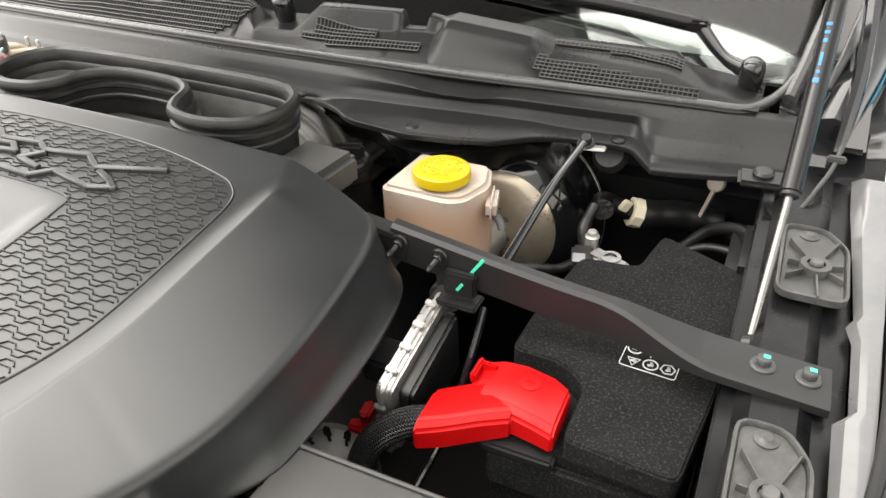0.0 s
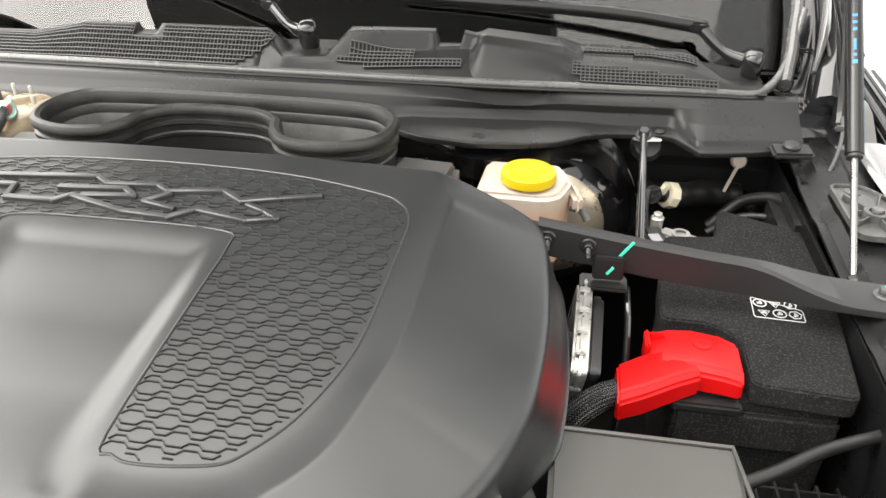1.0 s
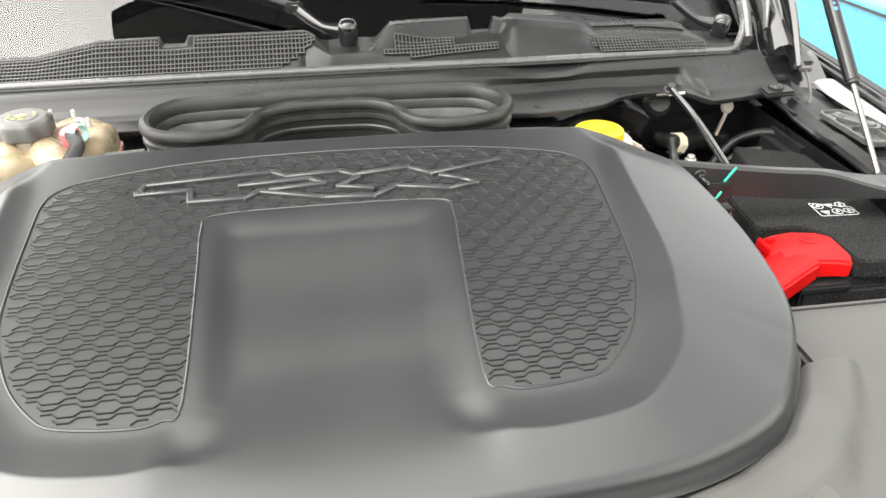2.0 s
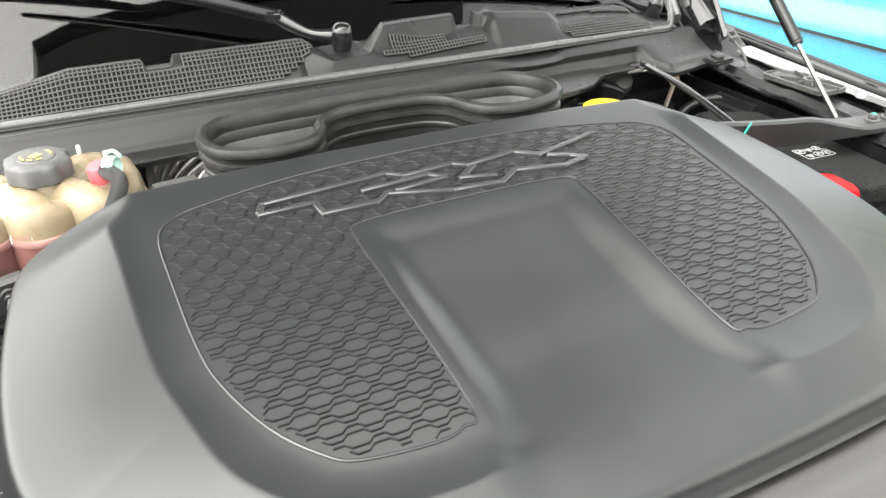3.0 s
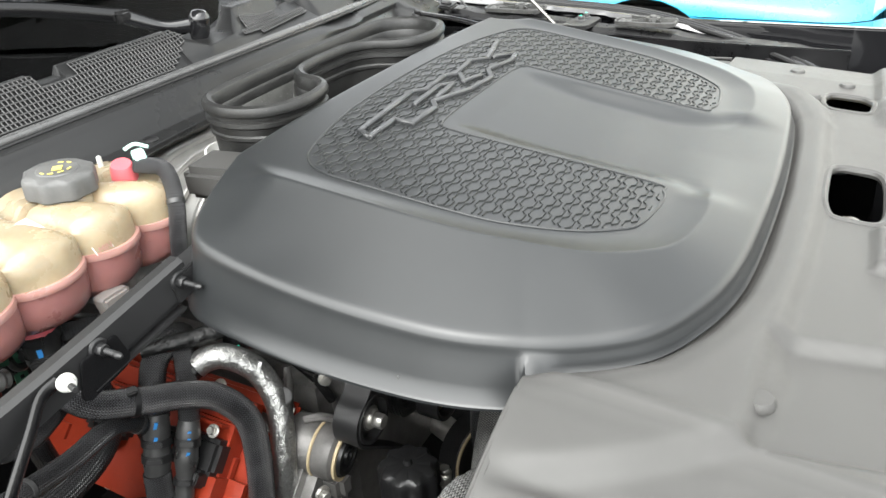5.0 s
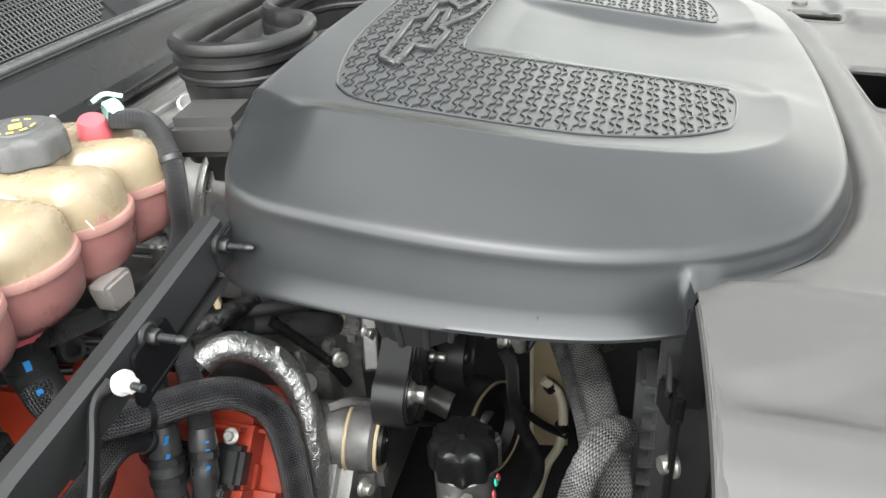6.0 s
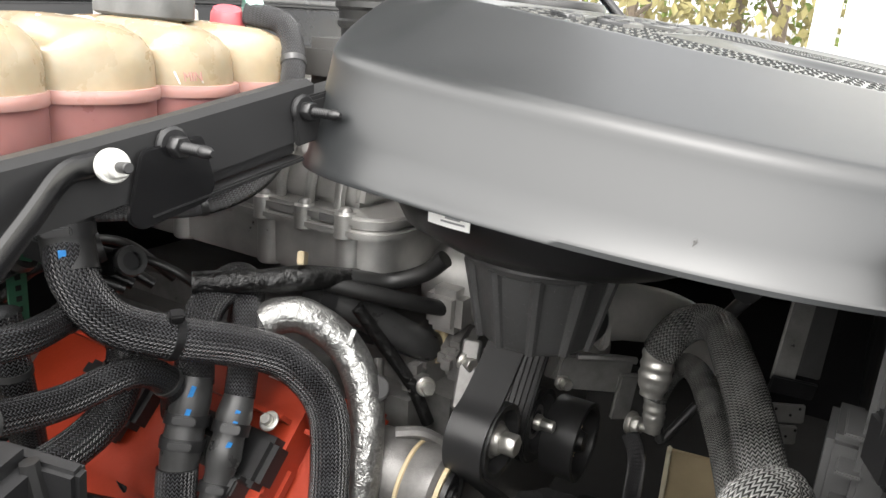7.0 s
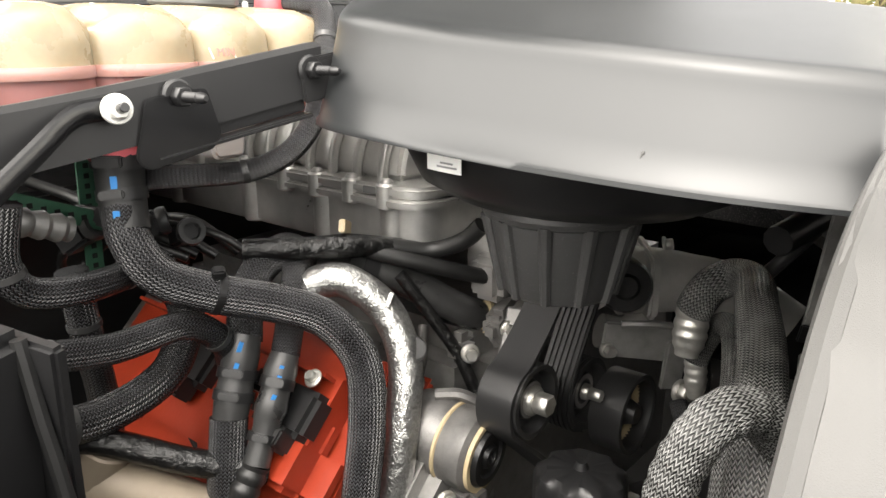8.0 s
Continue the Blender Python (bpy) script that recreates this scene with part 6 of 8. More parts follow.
def driver_wiring():
    h = thing("wiring_harness", (0.63, 0.62, 1.15), "taped black wiring harness along the firewall", "wiring")
    part("conduit", tube([(0.640, 0.622, 1.178), (0.70, 0.655, 1.172), (0.750, 0.665, 1.165)], 0.021, 16, 10, wob=(0.05, 0.006)), M_HOSE, h, "corrugated black conduit")
    part("taped_branch", tube([(0.60, 0.56, 1.21), (0.59, 0.60, 1.20), (0.61, 0.62, 1.185), (0.640, 0.622, 1.178)], 0.015, 12, 8), M_TAPE, h)
    part("branch", tube([(0.590, 0.55, 1.22), (0.585, 0.52, 1.20), (0.592, 0.50, 1.17), (0.57, 0.47, 1.16), (0.53, 0.44, 1.17), (0.49, 0.42, 1.165)], 0.0075, 10, 8, wob=(0.08, 0.005)), M_HOSE, h)
    part("drop_end", tube([(0.750, 0.665, 1.165), (0.775, 0.66, 1.145), (0.785, 0.655, 1.11)], 0.015, 12, 8), M_TAPE, h)
    part("cloth_tape", join(tube([(0.628, 0.616, 1.183), (0.640, 0.622, 1.179)], [0.0215, 0.0225], 9, 2), box((0.622, 0.605, 1.197), (0.016, 0.007, 0.018), 0.002, (10, 30, 40))), M_BEIGE, h, "wrap of cream cloth tape")
    part("cable_clip", join(lathe([(0, 0.006), (0.010, 0.006), (0.013, 0.0), (0.0, 0.0)], (0.734, 0.640, 1.240), (0, -1, 0.3), 20), bar((0.734, 0.636, 1.235), (0.722, 0.640, 1.185), 0.009, 0.005)), M_CREAM, h, "cream plastic strap clip")
    d = thing("washer_hose", (0.76, 0.55, 1.20), "black washer hoses over the inner wing", "hose")
    part("hose", tube([(0.70, 0.60, 1.14), (0.745, 0.60, 1.19), (0.79, 0.56, 1.215), (0.80, 0.50, 1.20)], 0.009, 10, 8), M_HOSE, d)
    part("hose", tube([(0.69, 0.56, 1.15), (0.74, 0.57, 1.178), (0.80, 0.55, 1.19)], 0.006, 10, 8), M_HOSE, d)
    part("clip", box((0.80, 0.54, 1.213), (0.02, 0.02, 0.014), 0.003), M_STEEL, d)
    f = thing("firewall_panel", (0.55, 0.70, 1.05), "black pressed firewall bulge under the cowl", "firewall", kind="structure")
    part("bulge", box((0.62, 0.735, 1.12), (0.44, 0.12, 0.26), 0.03, (6, 0, 0)), M_BLACK, f)
    ridge = spline([(0.10, 0.600, 1.262), (0.20, 0.590, 1.266), (0.262, 0.545, 1.277), (0.304, 0.508, 1.281), (0.355, 0.500, 1.282), (0.414, 0.536, 1.282), (0.465, 0.578, 1.281), (0.508, 0.576, 1.280), (0.540, 0.545, 1.268), (0.560, 0.560, 1.235)], 6)
    bm = bmesh.new()
    rows = [[bm.verts.new(p + Vector(o)) for o in ((0, 0.055, 0.003), (0, 0.006, 0.001), (0, -0.001, -0.003), (0, 0.001, -0.010), (0, 0.024, -0.050))] for p in ridge]
    for r0, r1 in zip(rows, rows[1:]):
        for k in range(4):
            bm.faces.new((r0[k], r1[k], r1[k + 1], r0[k + 1]))
    part("pressed_lip", thicken(bm, 0.003), M_SATIN, f, "pressed black steel lip over the brake booster", sharp=30)
    w = thing("wing_reservoir", (0.80, 0.42, 1.10), "black moulded reservoir against the inner wing", "reservoir")
    part("body", box((0.795, 0.52, 1.16), (0.05, 0.13, 0.13), 0.015), M_BLACK, w)
    tr = thing("battery_tray_grid", (0.70, 0.05, 1.05), "ribbed black plastic tray grid in front of the battery", "tray")
    part("tray", box((0.715, 0.04, 1.07), (0.16, 0.17, 0.01), 0.002), M_BLACK, tr)
    for i in range(7):
        part("rib", box((0.65 + i * 0.022, 0.04, 1.085), (0.003, 0.16, 0.022), 0.0006), M_BLACK, tr)
    for i in range(5):
        part("cross_rib", box((0.715, -0.03 + i * 0.035, 1.085), (0.15, 0.003, 0.020), 0.0006), M_BLACK, tr)
    solo("ground_cable", tube([(0.625, 0.01, 1.19), (0.68, 0.045, 1.185), (0.74, 0.085, 1.185), (0.80, 0.11, 1.19)], 0.007, 10, 8), M_HOSE, (0.7, 0.05, 1.18), "black cable looped in front of the battery", "cable")


# ---- passenger side: coolant tank, supercharger, engine, hoses ----
def coolant_tank():
    t = thing("coolant_tank", (-0.50, 0.42, 1.24), "translucent coolant expansion tank with lobed sides, half full of pink coolant", "coolant tank")
    xs = [-0.318, -0.383, -0.452, -0.530, -0.605, -0.680]
    out = []
    n = 12
    for a, b in zip(xs, xs[1:]):
        for k in range(n):
            u = k / n
            out.append((a + (b - a) * u, 0.366 - 0.020 * math.sin(math.pi * u) ** 0.7))
    out.append((-0.695, 0.385))
    out.append((-0.700, 0.43))
    back = []
    for b, a in zip(reversed(xs[:-1]), reversed(xs[1:])):
        for k in range(n):
            u = k / n
            back.append((a + (b - a) * u, 0.500 + 0.014 * math.sin(math.pi * u) ** 0.7))
    out += back + [(-0.306, 0.485), (-0.299, 0.43), (-0.303, 0.385)]

    def rings(levels):
        bm = bmesh.new()
        cx, cy = -0.50, 0.432
        rs = []
        for z, sc, wave in levels:
            ring = []
            for x, y in out:
                xx, yy = cx + (x - cx) * (1 - (1 - sc) * 0.30), cy + (y - cy) * sc
                dip = min(abs(x - v) for v in xs)
                zz = z - wave * 0.012 * math.exp(-(dip / 0.012) ** 2)
                ring.append(bm.verts.new((xx, yy, zz)))
            rs.append(ring)
        m = len(out)
        for a, b in zip(rs, rs[1:]):
            for i in range(m):
                bm.faces.new((a[i], a[(i + 1) % m], b[(i + 1) % m], b[i]))
        return bm, rs

    bm, rs = rings([(1.301, 1.0, 0), (1.316, 0.992, 0), (1.328, 0.965, 0.3), (1.336, 0.90, 0.6), (1.3415, 0.76, 0.9), (1.344, 0.42, 1), (1.345, 0.08, 1)])
    bm.faces.new(list(reversed(rs[-1])))
    bmesh.ops.recalc_face_normals(bm, faces=bm.faces)
    up = part("upper_shell", bm, M_TANK_TOP, t, "yellowed translucent plastic", sharp=70)
    bm, rs = rings([(1.2945, 1.0, 0), (1.275, 0.99, 0), (1.260, 0.95, 0), (1.250, 0.84, 0), (1.246, 0.5, 0), (1.245, 0.1, 0)])
    bm.faces.new(rs[-1])
    bmesh.ops.recalc_face_normals(bm, faces=bm.faces)
    part("lower_shell", bm, M_TANK_LOW, t, "translucent plastic filled with pink coolant", sharp=70)
    bm, rs = rings([(1.294, 0.99, 0), (1.294, 1.045, 0), (1.2965, 1.055, 0), (1.2995, 1.055, 0), (1.302, 1.045, 0), (1.302, 0.985, 0)])
    bmesh.ops.recalc_face_normals(bm, faces=bm.faces)
    part("seam", bm, M_TANK_SEAM, t, "pale pink welded seam")
    part("neck", lathe([(0.034, -0.02), (0.031, 0.0), (0.027, 0.006), (0.027, 0.02)], (-0.408, 0.430, 1.338), (0, 0, 1), 32), M_TANK_TOP, t)
    cap = part("cap", lathe([(0, 0.024), (0.020, 0.024), (0.0215, 0.0228), (0.030, 0.0228), (0.0345, 0.020), (0.036, 0.016), (0.036, 0.0), (0.034, -0.002), (0.0, -0.002)], (-0.408, 0.430, 1.347), (0.02, -0.04, 1), 64, (8, 0.045, 0.031)), M_CAPGREY, t, "dark grey scalloped pressure cap with yellow print")
    for i in range(9):
        a = i * 0.62
        part("print_bar", box((-0.408 + 0.0165 * math.cos(a), 0.430 + 0.0165 * math.sin(a), 1.3715 - 0.0006 * math.sin(a)), (0.006, 0.0022, 0.0008), 0.0002, (0, 0, math.degrees(a) + 90)), M_YPRINT, cap)
    part("print_bar", box((-0.408, 0.428, 1.3716), (0.012, 0.010, 0.0007), 0.0002, (0, 0, 45)), M_YPRINT, cap)
    for x, y in ((-0.365, 0.497), (-0.398, 0.503), (-0.335, 0.46)):
        part("vent_nub", cyl((x, y, 1.325), (x, y, 1.352), 0.0038, 0.003, 10), M_WHITE, t)
    plug = part("plug", lathe([(0.0, 0.010), (0.011, 0.010), (0.013, 0.006), (0.015, -0.01), (0.0, -0.01)], (-0.345, 0.410, 1.345), (-0.2, -0.25, 1), 22), M_PINK, t, "pink outlet stub")
    part("clip", join(lathe([(0.011, 0), (0.0135, 0.002), (0.0135, 0.012), (0.011, 0.014)], (-0.336, 0.399, 1.353), (0.8, -0.5, 0.1), 18), tube([(-0.335, 0.412, 1.366), (-0.325, 0.405, 1.370), (-0.318, 0.392, 1.366)], 0.0022, 6, 6)), M_MINT, t, "mint green quick-fit clip")
    part("sticker", box((-0.487, 0.398, 1.3405), (0.040, 0.024, 0.001), 0.0003, (16, 0, 4)), M_LABEL, t, "white rectangular sticker with blue edge")
    for x in (-0.448, -0.428):
        part("level_mark", bar((x, 0.352, 1.312), (x, 0.3465, 1.304), 0.0012, 0.0012), M_WHITE, t)
    font = bpy.data.curves.new("level_word", "FONT")
    font.body, font.size, font.extrude, font.align_x = "MIN", 0.009, 0.0004, "CENTER"
    shape = bpy.data.objects.new("level_word", font)
    word = bmesh.new()
    word.from_mesh(bpy.data.meshes.new_from_object(shape))
    bpy.data.objects.remove(shape)
    part("level_word", xform(word, pose(-0.438, 0.3445, 1.306, 80, 0, 0)), M_TANK_SEAM, t, "moulded level marking")
    part("outlet", lathe([(0.026, 0.0), (0.024, -0.014), (0.021, -0.024)], (-0.502, 0.405, 1.252), (0, 0, 1), 24), M_PINK, t)
    part("locating_foot", prism(rounded([(-0.020, 0), (0.016, 0), (0.013, -0.028), (-0.015, -0.028)], 0.006, 3), Matrix(((1, 0, 0, -0.44), (0, 0, 1, 0.345), (0, 1, 0, 1.256), (0, 0, 0, 1))), 0.02, 0.003), M_FOOT, t, "translucent white moulded foot")


def hose(name, pts, r, mat_, label, category="hose", seg=16, per=9, group="", wob=None):
    h = thing(name, pts[0], label, category, group)
    part("sleeve", tube(pts, r, seg, per, wob=wob), mat_, h)
    if name in ("transmission_line", "vent_hose", "overflow_hose"):
        line = spline(pts, 12)
        for k in (len(line) // 4, len(line) * 3 // 4):
            p, q = line[k], line[k + 1]
            part("tie_band", tube([p, p + (q - p).normalized() * 0.005], r * 1.07, seg, 1), M_SATINGREY, h, "narrow grey tie band")
    return h


def clamp_band(parent, p, q, r, mat_=None, label="black spring clamp"):
    """A short band round a hose from p to q with a raised lug."""
    p, q = Vector(p), Vector(q)
    c = part("clamp", tube([p, q], r, 18, 1), mat_ or M_BLACK, parent, label)
    d = (q - p).normalized()
    side = (Vector((-0.7, -0.6, 0.2)) - d * Vector((-0.7, -0.6, 0.2)).dot(d)).normalized()
    m = Matrix((d.cross(side), d, side)).transposed().to_4x4()
    m.translation = (p + q) / 2 + side * r
    part("lug", xform(box((0, 0, 0), (r * 1.0, (q - p).length * 0.7, r * 0.22), r * 0.06), m), mat_ or M_BLACK, c)


def lerp3(a, b, t):
    return tuple(Vector(a).lerp(Vector(b), t))


def hoses():
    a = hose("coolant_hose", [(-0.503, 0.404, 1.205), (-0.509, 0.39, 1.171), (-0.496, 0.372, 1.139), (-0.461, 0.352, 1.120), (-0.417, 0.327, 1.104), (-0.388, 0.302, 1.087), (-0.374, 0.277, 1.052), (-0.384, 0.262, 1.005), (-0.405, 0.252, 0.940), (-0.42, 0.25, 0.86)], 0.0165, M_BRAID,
             "thick braided black coolant hose running down from the tank", per=12, seg=20)
    part("rubber_end", tube([(-0.501, 0.404, 1.246), (-0.503, 0.404, 1.214), (-0.505, 0.400, 1.192), (-0.508, 0.392, 1.174)], [0.0195, 0.0185, 0.0178, 0.0176], 22, 8), M_HOSE, a, "black rubber hose end")
    clamp_band(a, (-0.501, 0.404, 1.247), (-0.5015, 0.404, 1.240), 0.0212)
    clamp_band(a, (-0.5015, 0.404, 1.237), (-0.502, 0.404, 1.224), 0.0222)
    clamp_band(a, (-0.5035, 0.4035, 1.207), (-0.504, 0.402, 1.198), 0.0196)
    for x, y, z in ((-0.5150, 0.3905, 1.2135), (-0.5185, 0.3855, 1.188)):
        part("blue_mark", box((x, y, z), (0.005, 0.0016, 0.012), 0.0003, (0, 0, -38)), M_BLUE, a, "blue painted stripe")
    part("cable_tie", tube([(-0.463, 0.3525, 1.1215), (-0.458, 0.3505, 1.1195)], 0.0178, 18, 1), M_BLACK, a)
    part("tie_head", box((-0.463, 0.343, 1.140), (0.011, 0.010, 0.008), 0.0015, (20, 0, -30)), M_BLACK, a)

    b = hose("heater_hose", [(-0.425, 0.372, 1.060), (-0.415, 0.38, 1.089), (-0.391, 0.392, 1.114), (-0.357, 0.395, 1.126), (-0.332, 0.405, 1.108), (-0.325, 0.42, 1.06)], 0.0160, M_BRAID, "braided black heater hose arching over the engine", seg=20, group="heater hoses")
    part("lower_sleeve", tube([(-0.455, 0.36, 1.003), (-0.472, 0.35, 0.935), (-0.49, 0.345, 0.86)], 0.0165, 18, 6), M_BRAID, b)
    part("coupling", tube([(-0.425, 0.371, 1.068), (-0.455, 0.36, 1.000)], [0.0150, 0.0165, 0.0155, 0.0165, 0.0150], 20, 8), M_SATINGREY, b, "black plastic quick coupling")
    clamp_band(b, lerp3((-0.425, 0.371, 1.068), (-0.455, 0.36, 1.0), 0.40), lerp3((-0.425, 0.371, 1.068), (-0.455, 0.36, 1.0), 0.52), 0.0180)
    clamp_band(b, lerp3((-0.425, 0.371, 1.068), (-0.455, 0.36, 1.0), 0.66), lerp3((-0.425, 0.371, 1.068), (-0.455, 0.36, 1.0), 0.78), 0.0180)
    for t0 in (0.14, 0.34):
        c = Vector(lerp3((-0.425, 0.371, 1.068), (-0.455, 0.36, 1.0), t0))
        part("blue_mark", box(tuple(c + Vector((-0.0115, -0.0115, 0.003))), (0.004, 0.0012, 0.016 if t0 < 0.2 else 0.009), 0.0003, (0, 22, -42)), M_BLUE, b, "blue painted stripe")
    part("cable_tie", tube([(-0.4725, 0.350, 0.932), (-0.4735, 0.3495, 0.926)], 0.0178, 18, 1), M_BLACK, b)

    c = hose("heater_hose", [(-0.352, 0.385, 1.118), (-0.366, 0.37, 1.108), (-0.385, 0.355, 1.080), (-0.404, 0.343, 1.048)], 0.0130, M_BRAID, "second braided black heater hose beside the first", seg=18, group="heater hoses")
    ends = ((-0.404, 0.343, 1.050), (-0.452, 0.33, 0.966))
    part("coupling", tube(ends, [0.0125, 0.0150, 0.0130, 0.0145, 0.0115, 0.0115, 0.0120], 20, 12), M_SATINGREY, c, "black plastic quick coupling")
    clamp_band(c, lerp3(*ends, 0.22), lerp3(*ends, 0.32), 0.0155)
    clamp_band(c, lerp3(*ends, 0.72), lerp3(*ends, 0.80), 0.0140)
    for t0 in (0.10, 0.19, 0.36):
        q = Vector(lerp3(*ends, t0))
        part("blue_mark", box(tuple(q + Vector((-0.0095, -0.0105, 0.002))), (0.004, 0.0012, 0.007), 0.0003, (0, 28, -42)), M_BLUE, c, "blue painted stripe")
    part("ribbed_tail", tube([(-0.452, 0.33, 0.966), (-0.475, 0.33, 0.93), (-0.49, 0.33, 0.87)], 0.0125, 16, 10, wob=(0.10, 0.006)), M_HOSE, c)

    hose("transmission_line", [(-0.640, 0.355, 1.116), (-0.608, 0.36, 1.110), (-0.542, 0.37, 1.094), (-0.48, 0.372, 1.093), (-0.445, 0.375, 1.066), (-0.43, 0.39, 1.03)], 0.0120, M_BRAID_FINE, "fine braided black line crossing below the hoses", group="small hoses")
    hose("transmission_line", [(-0.66, 0.42, 1.05), (-0.58, 0.42, 1.023), (-0.527, 0.42, 1.017), (-0.473, 0.42, 1.035), (-0.451, 0.42, 1.080), (-0.455, 0.42, 1.11)], 0.0160, M_BRAID_FINE, "ribbed black line curving upward behind the hoses", group="small hoses")
    hose("transmission_line", [(-0.535, 0.44, 1.14), (-0.530, 0.44, 1.08), (-0.520, 0.45, 1.02), (-0.515, 0.46, 0.96)], 0.0130, M_BRAID_FINE, "ribbed black line dropping behind the hoses", group="small hoses")
    hose("vent_hose", [(-0.598, 0.375, 1.215), (-0.603, 0.38, 1.175), (-0.590, 0.38, 1.150), (-0.552, 0.382, 1.142), (-0.498, 0.41, 1.136), (-0.46, 0.43, 1.13)], 0.0115, M_BRAID_FINE, "slim braided black vent hose", group="small hoses")
    hose("overflow_hose", [(-0.338, 0.395, 1.352), (-0.326, 0.366, 1.345), (-0.342, 0.341, 1.320), (-0.357, 0.333, 1.285), (-0.366, 0.334, 1.252), (-0.384, 0.346, 1.226), (-0.412, 0.366, 1.212), (-0.452, 0.388, 1.211), (-0.50, 0.43, 1.21)], 0.0095, M_BRAID, "braided black overflow hose looping from the tank plug", per=10)
    f = hose("foil_wrapped_pipe", [(-0.362, 0.357, 1.097), (-0.350, 0.348, 1.103), (-0.335, 0.33, 1.101), (-0.320, 0.30, 1.077), (-0.325, 0.272, 1.037), (-0.347, 0.256, 0.984), (-0.364, 0.252, 0.922), (-0.37, 0.25, 0.86)], 0.0160, M_FOIL, "pipe wrapped in crinkled silver heat foil", "pipe", seg=18, per=12)
    part("tie", tube([(-0.3455, 0.2565, 0.988), (-0.348, 0.2555, 0.982)], 0.0146, 18, 1), M_HOSE, f)
    part("torn_flap", box((-0.322, 0.292, 1.088), (0.016, 0.004, 0.014), 0.0005, (20, 30, 40)), M_FOIL, f)
    part("black_end", tube([(-0.375, 0.365, 1.088), (-0.362, 0.357, 1.097), (-0.352, 0.350, 1.102)], 0.0145, 16, 6), M_TAPE, f)
    k = hose("breather_hose", [(-0.300, 0.342, 1.104), (-0.269, 0.322, 1.087), (-0.235, 0.292, 1.060), (-0.203, 0.282, 1.040)], 0.0160, M_SATINGREY, "smooth black rubber hose with a white ring line", seg=20)
    part("end_cap", tube([(-0.311, 0.346, 1.110), (-0.297, 0.340, 1.102)], 0.0172, 18, 1), M_BLACK, k)
    part("paint_dot", lathe([(0, 0.001), (0.004, 0.001), (0.004, 0)], (-0.3165, 0.331, 1.103), (-0.6, -0.7, 0.3), 14), M_GREEN, k, "dot of green paint")
    part("ring_line", tube([(-0.2175, 0.2865, 1.0485), (-0.2165, 0.2862, 1.0478)], 0.01625, 20, 1), M_WHITE, k)
    part("fitting", join(tube([(-0.203, 0.282, 1.040), (-0.185, 0.272, 1.036)], [0.013, 0.016, 0.014], 16, 4), tube([(-0.196, 0.279, 1.039), (-0.193, 0.277, 1.038)], 0.018, 16, 1)), M_TAN, k, "pale brass-coloured hose fitting")
    w = thing("engine_harness", (-0.30, 0.34, 1.13), "taped black engine wiring loom", "wiring")
    part("loom", tube([(-0.40, 0.40, 1.135), (-0.355, 0.362, 1.133), (-0.324, 0.342, 1.132), (-0.275, 0.322, 1.124)], [0.0095, 0.0105, 0.0120, 0.0085], 14, 9), M_TAPE, w)
    part("branch", tube([(-0.285, 0.325, 1.126), (-0.255, 0.30, 1.120), (-0.243, 0.27, 1.132), (-0.240, 0.25, 1.150)], 0.0085, 12, 8), M_HOSE, w)
    part("branch", tube([(-0.310, 0.34, 1.126), (-0.274, 0.302, 1.112), (-0.219, 0.262, 1.092), (-0.19, 0.25, 1.09)], 0.0080, 12, 8), M_HOSE, w)
    part("branch", tube([(-0.285, 0.315, 1.10), (-0.262, 0.295, 1.055), (-0.245, 0.275, 1.015), (-0.235, 0.26, 0.975)], 0.0065, 10, 8), M_TAPE, w)
    part("tape_tag", box((-0.325, 0.345, 1.150), (0.022, 0.006, 0.012), 0.001, (0, 20, 30)), M_TAN, w)
    rnd = random.Random(5)
    for i in range(5):
        x0, y0 = -0.47 + 0.018 * i, 0.50 + rnd.uniform(-0.03, 0.05)
        hose("loose_cable", [(x0 - 0.05, y0 + 0.1, 1.20 - 0.01 * i), (x0 - 0.01, y0 + 0.02, 1.175 - 0.008 * i), (x0 + 0.02, y0 - 0.03, 1.14), (x0 + 0.05, y0 - 0.06, 1.12 - 0.004 * i)], rnd.uniform(0.003, 0.0055), M_HOSE, "black cable in the dark behind the hoses", "cable", seg=10, per=6, group="cables behind the engine")
    for x, y, z, ax in ((-0.478, 0.468, 1.168, (0.5, -0.6, -0.3)), (-0.448, 0.490, 1.150, (0.7, -0.4, 0.2)), (-0.415, 0.470, 1.140, (-0.2, -0.8, 0.3)), (-0.500, 0.500, 1.150, (0.3, -0.7, 0.5))):
        cn = thing("plug_connector", (x, y, z), "black plug connector among the cables behind the hoses", "connector", "plug connectors")
        mm = frame_to((x, y, z), ax)
        part("body", xform(join(box((0, 0, 0), (0.024, 0.019, 0.034), 0.003), box((0, 0.010, 0.004), (0.011, 0.005, 0.024), 0.001)), mm.copy()), M_BLACK, cn)
        part("collar", xform(lathe([(0.008, 0.0), (0.0125, 0.0), (0.0135, 0.004), (0.0125, 0.009), (0.008, 0.009)], (0, 0, 0.017), (0, 0, 1), 20), mm.copy()), M_SATINGREY, cn, "grey sealing collar")
        part("lead", tube([mm @ Vector((0, 0, -0.016)), mm @ Vector((0.004, -0.006, -0.036)), mm @ Vector((0.012, -0.022, -0.060))], 0.0045, 10, 6), M_TAPE, cn)


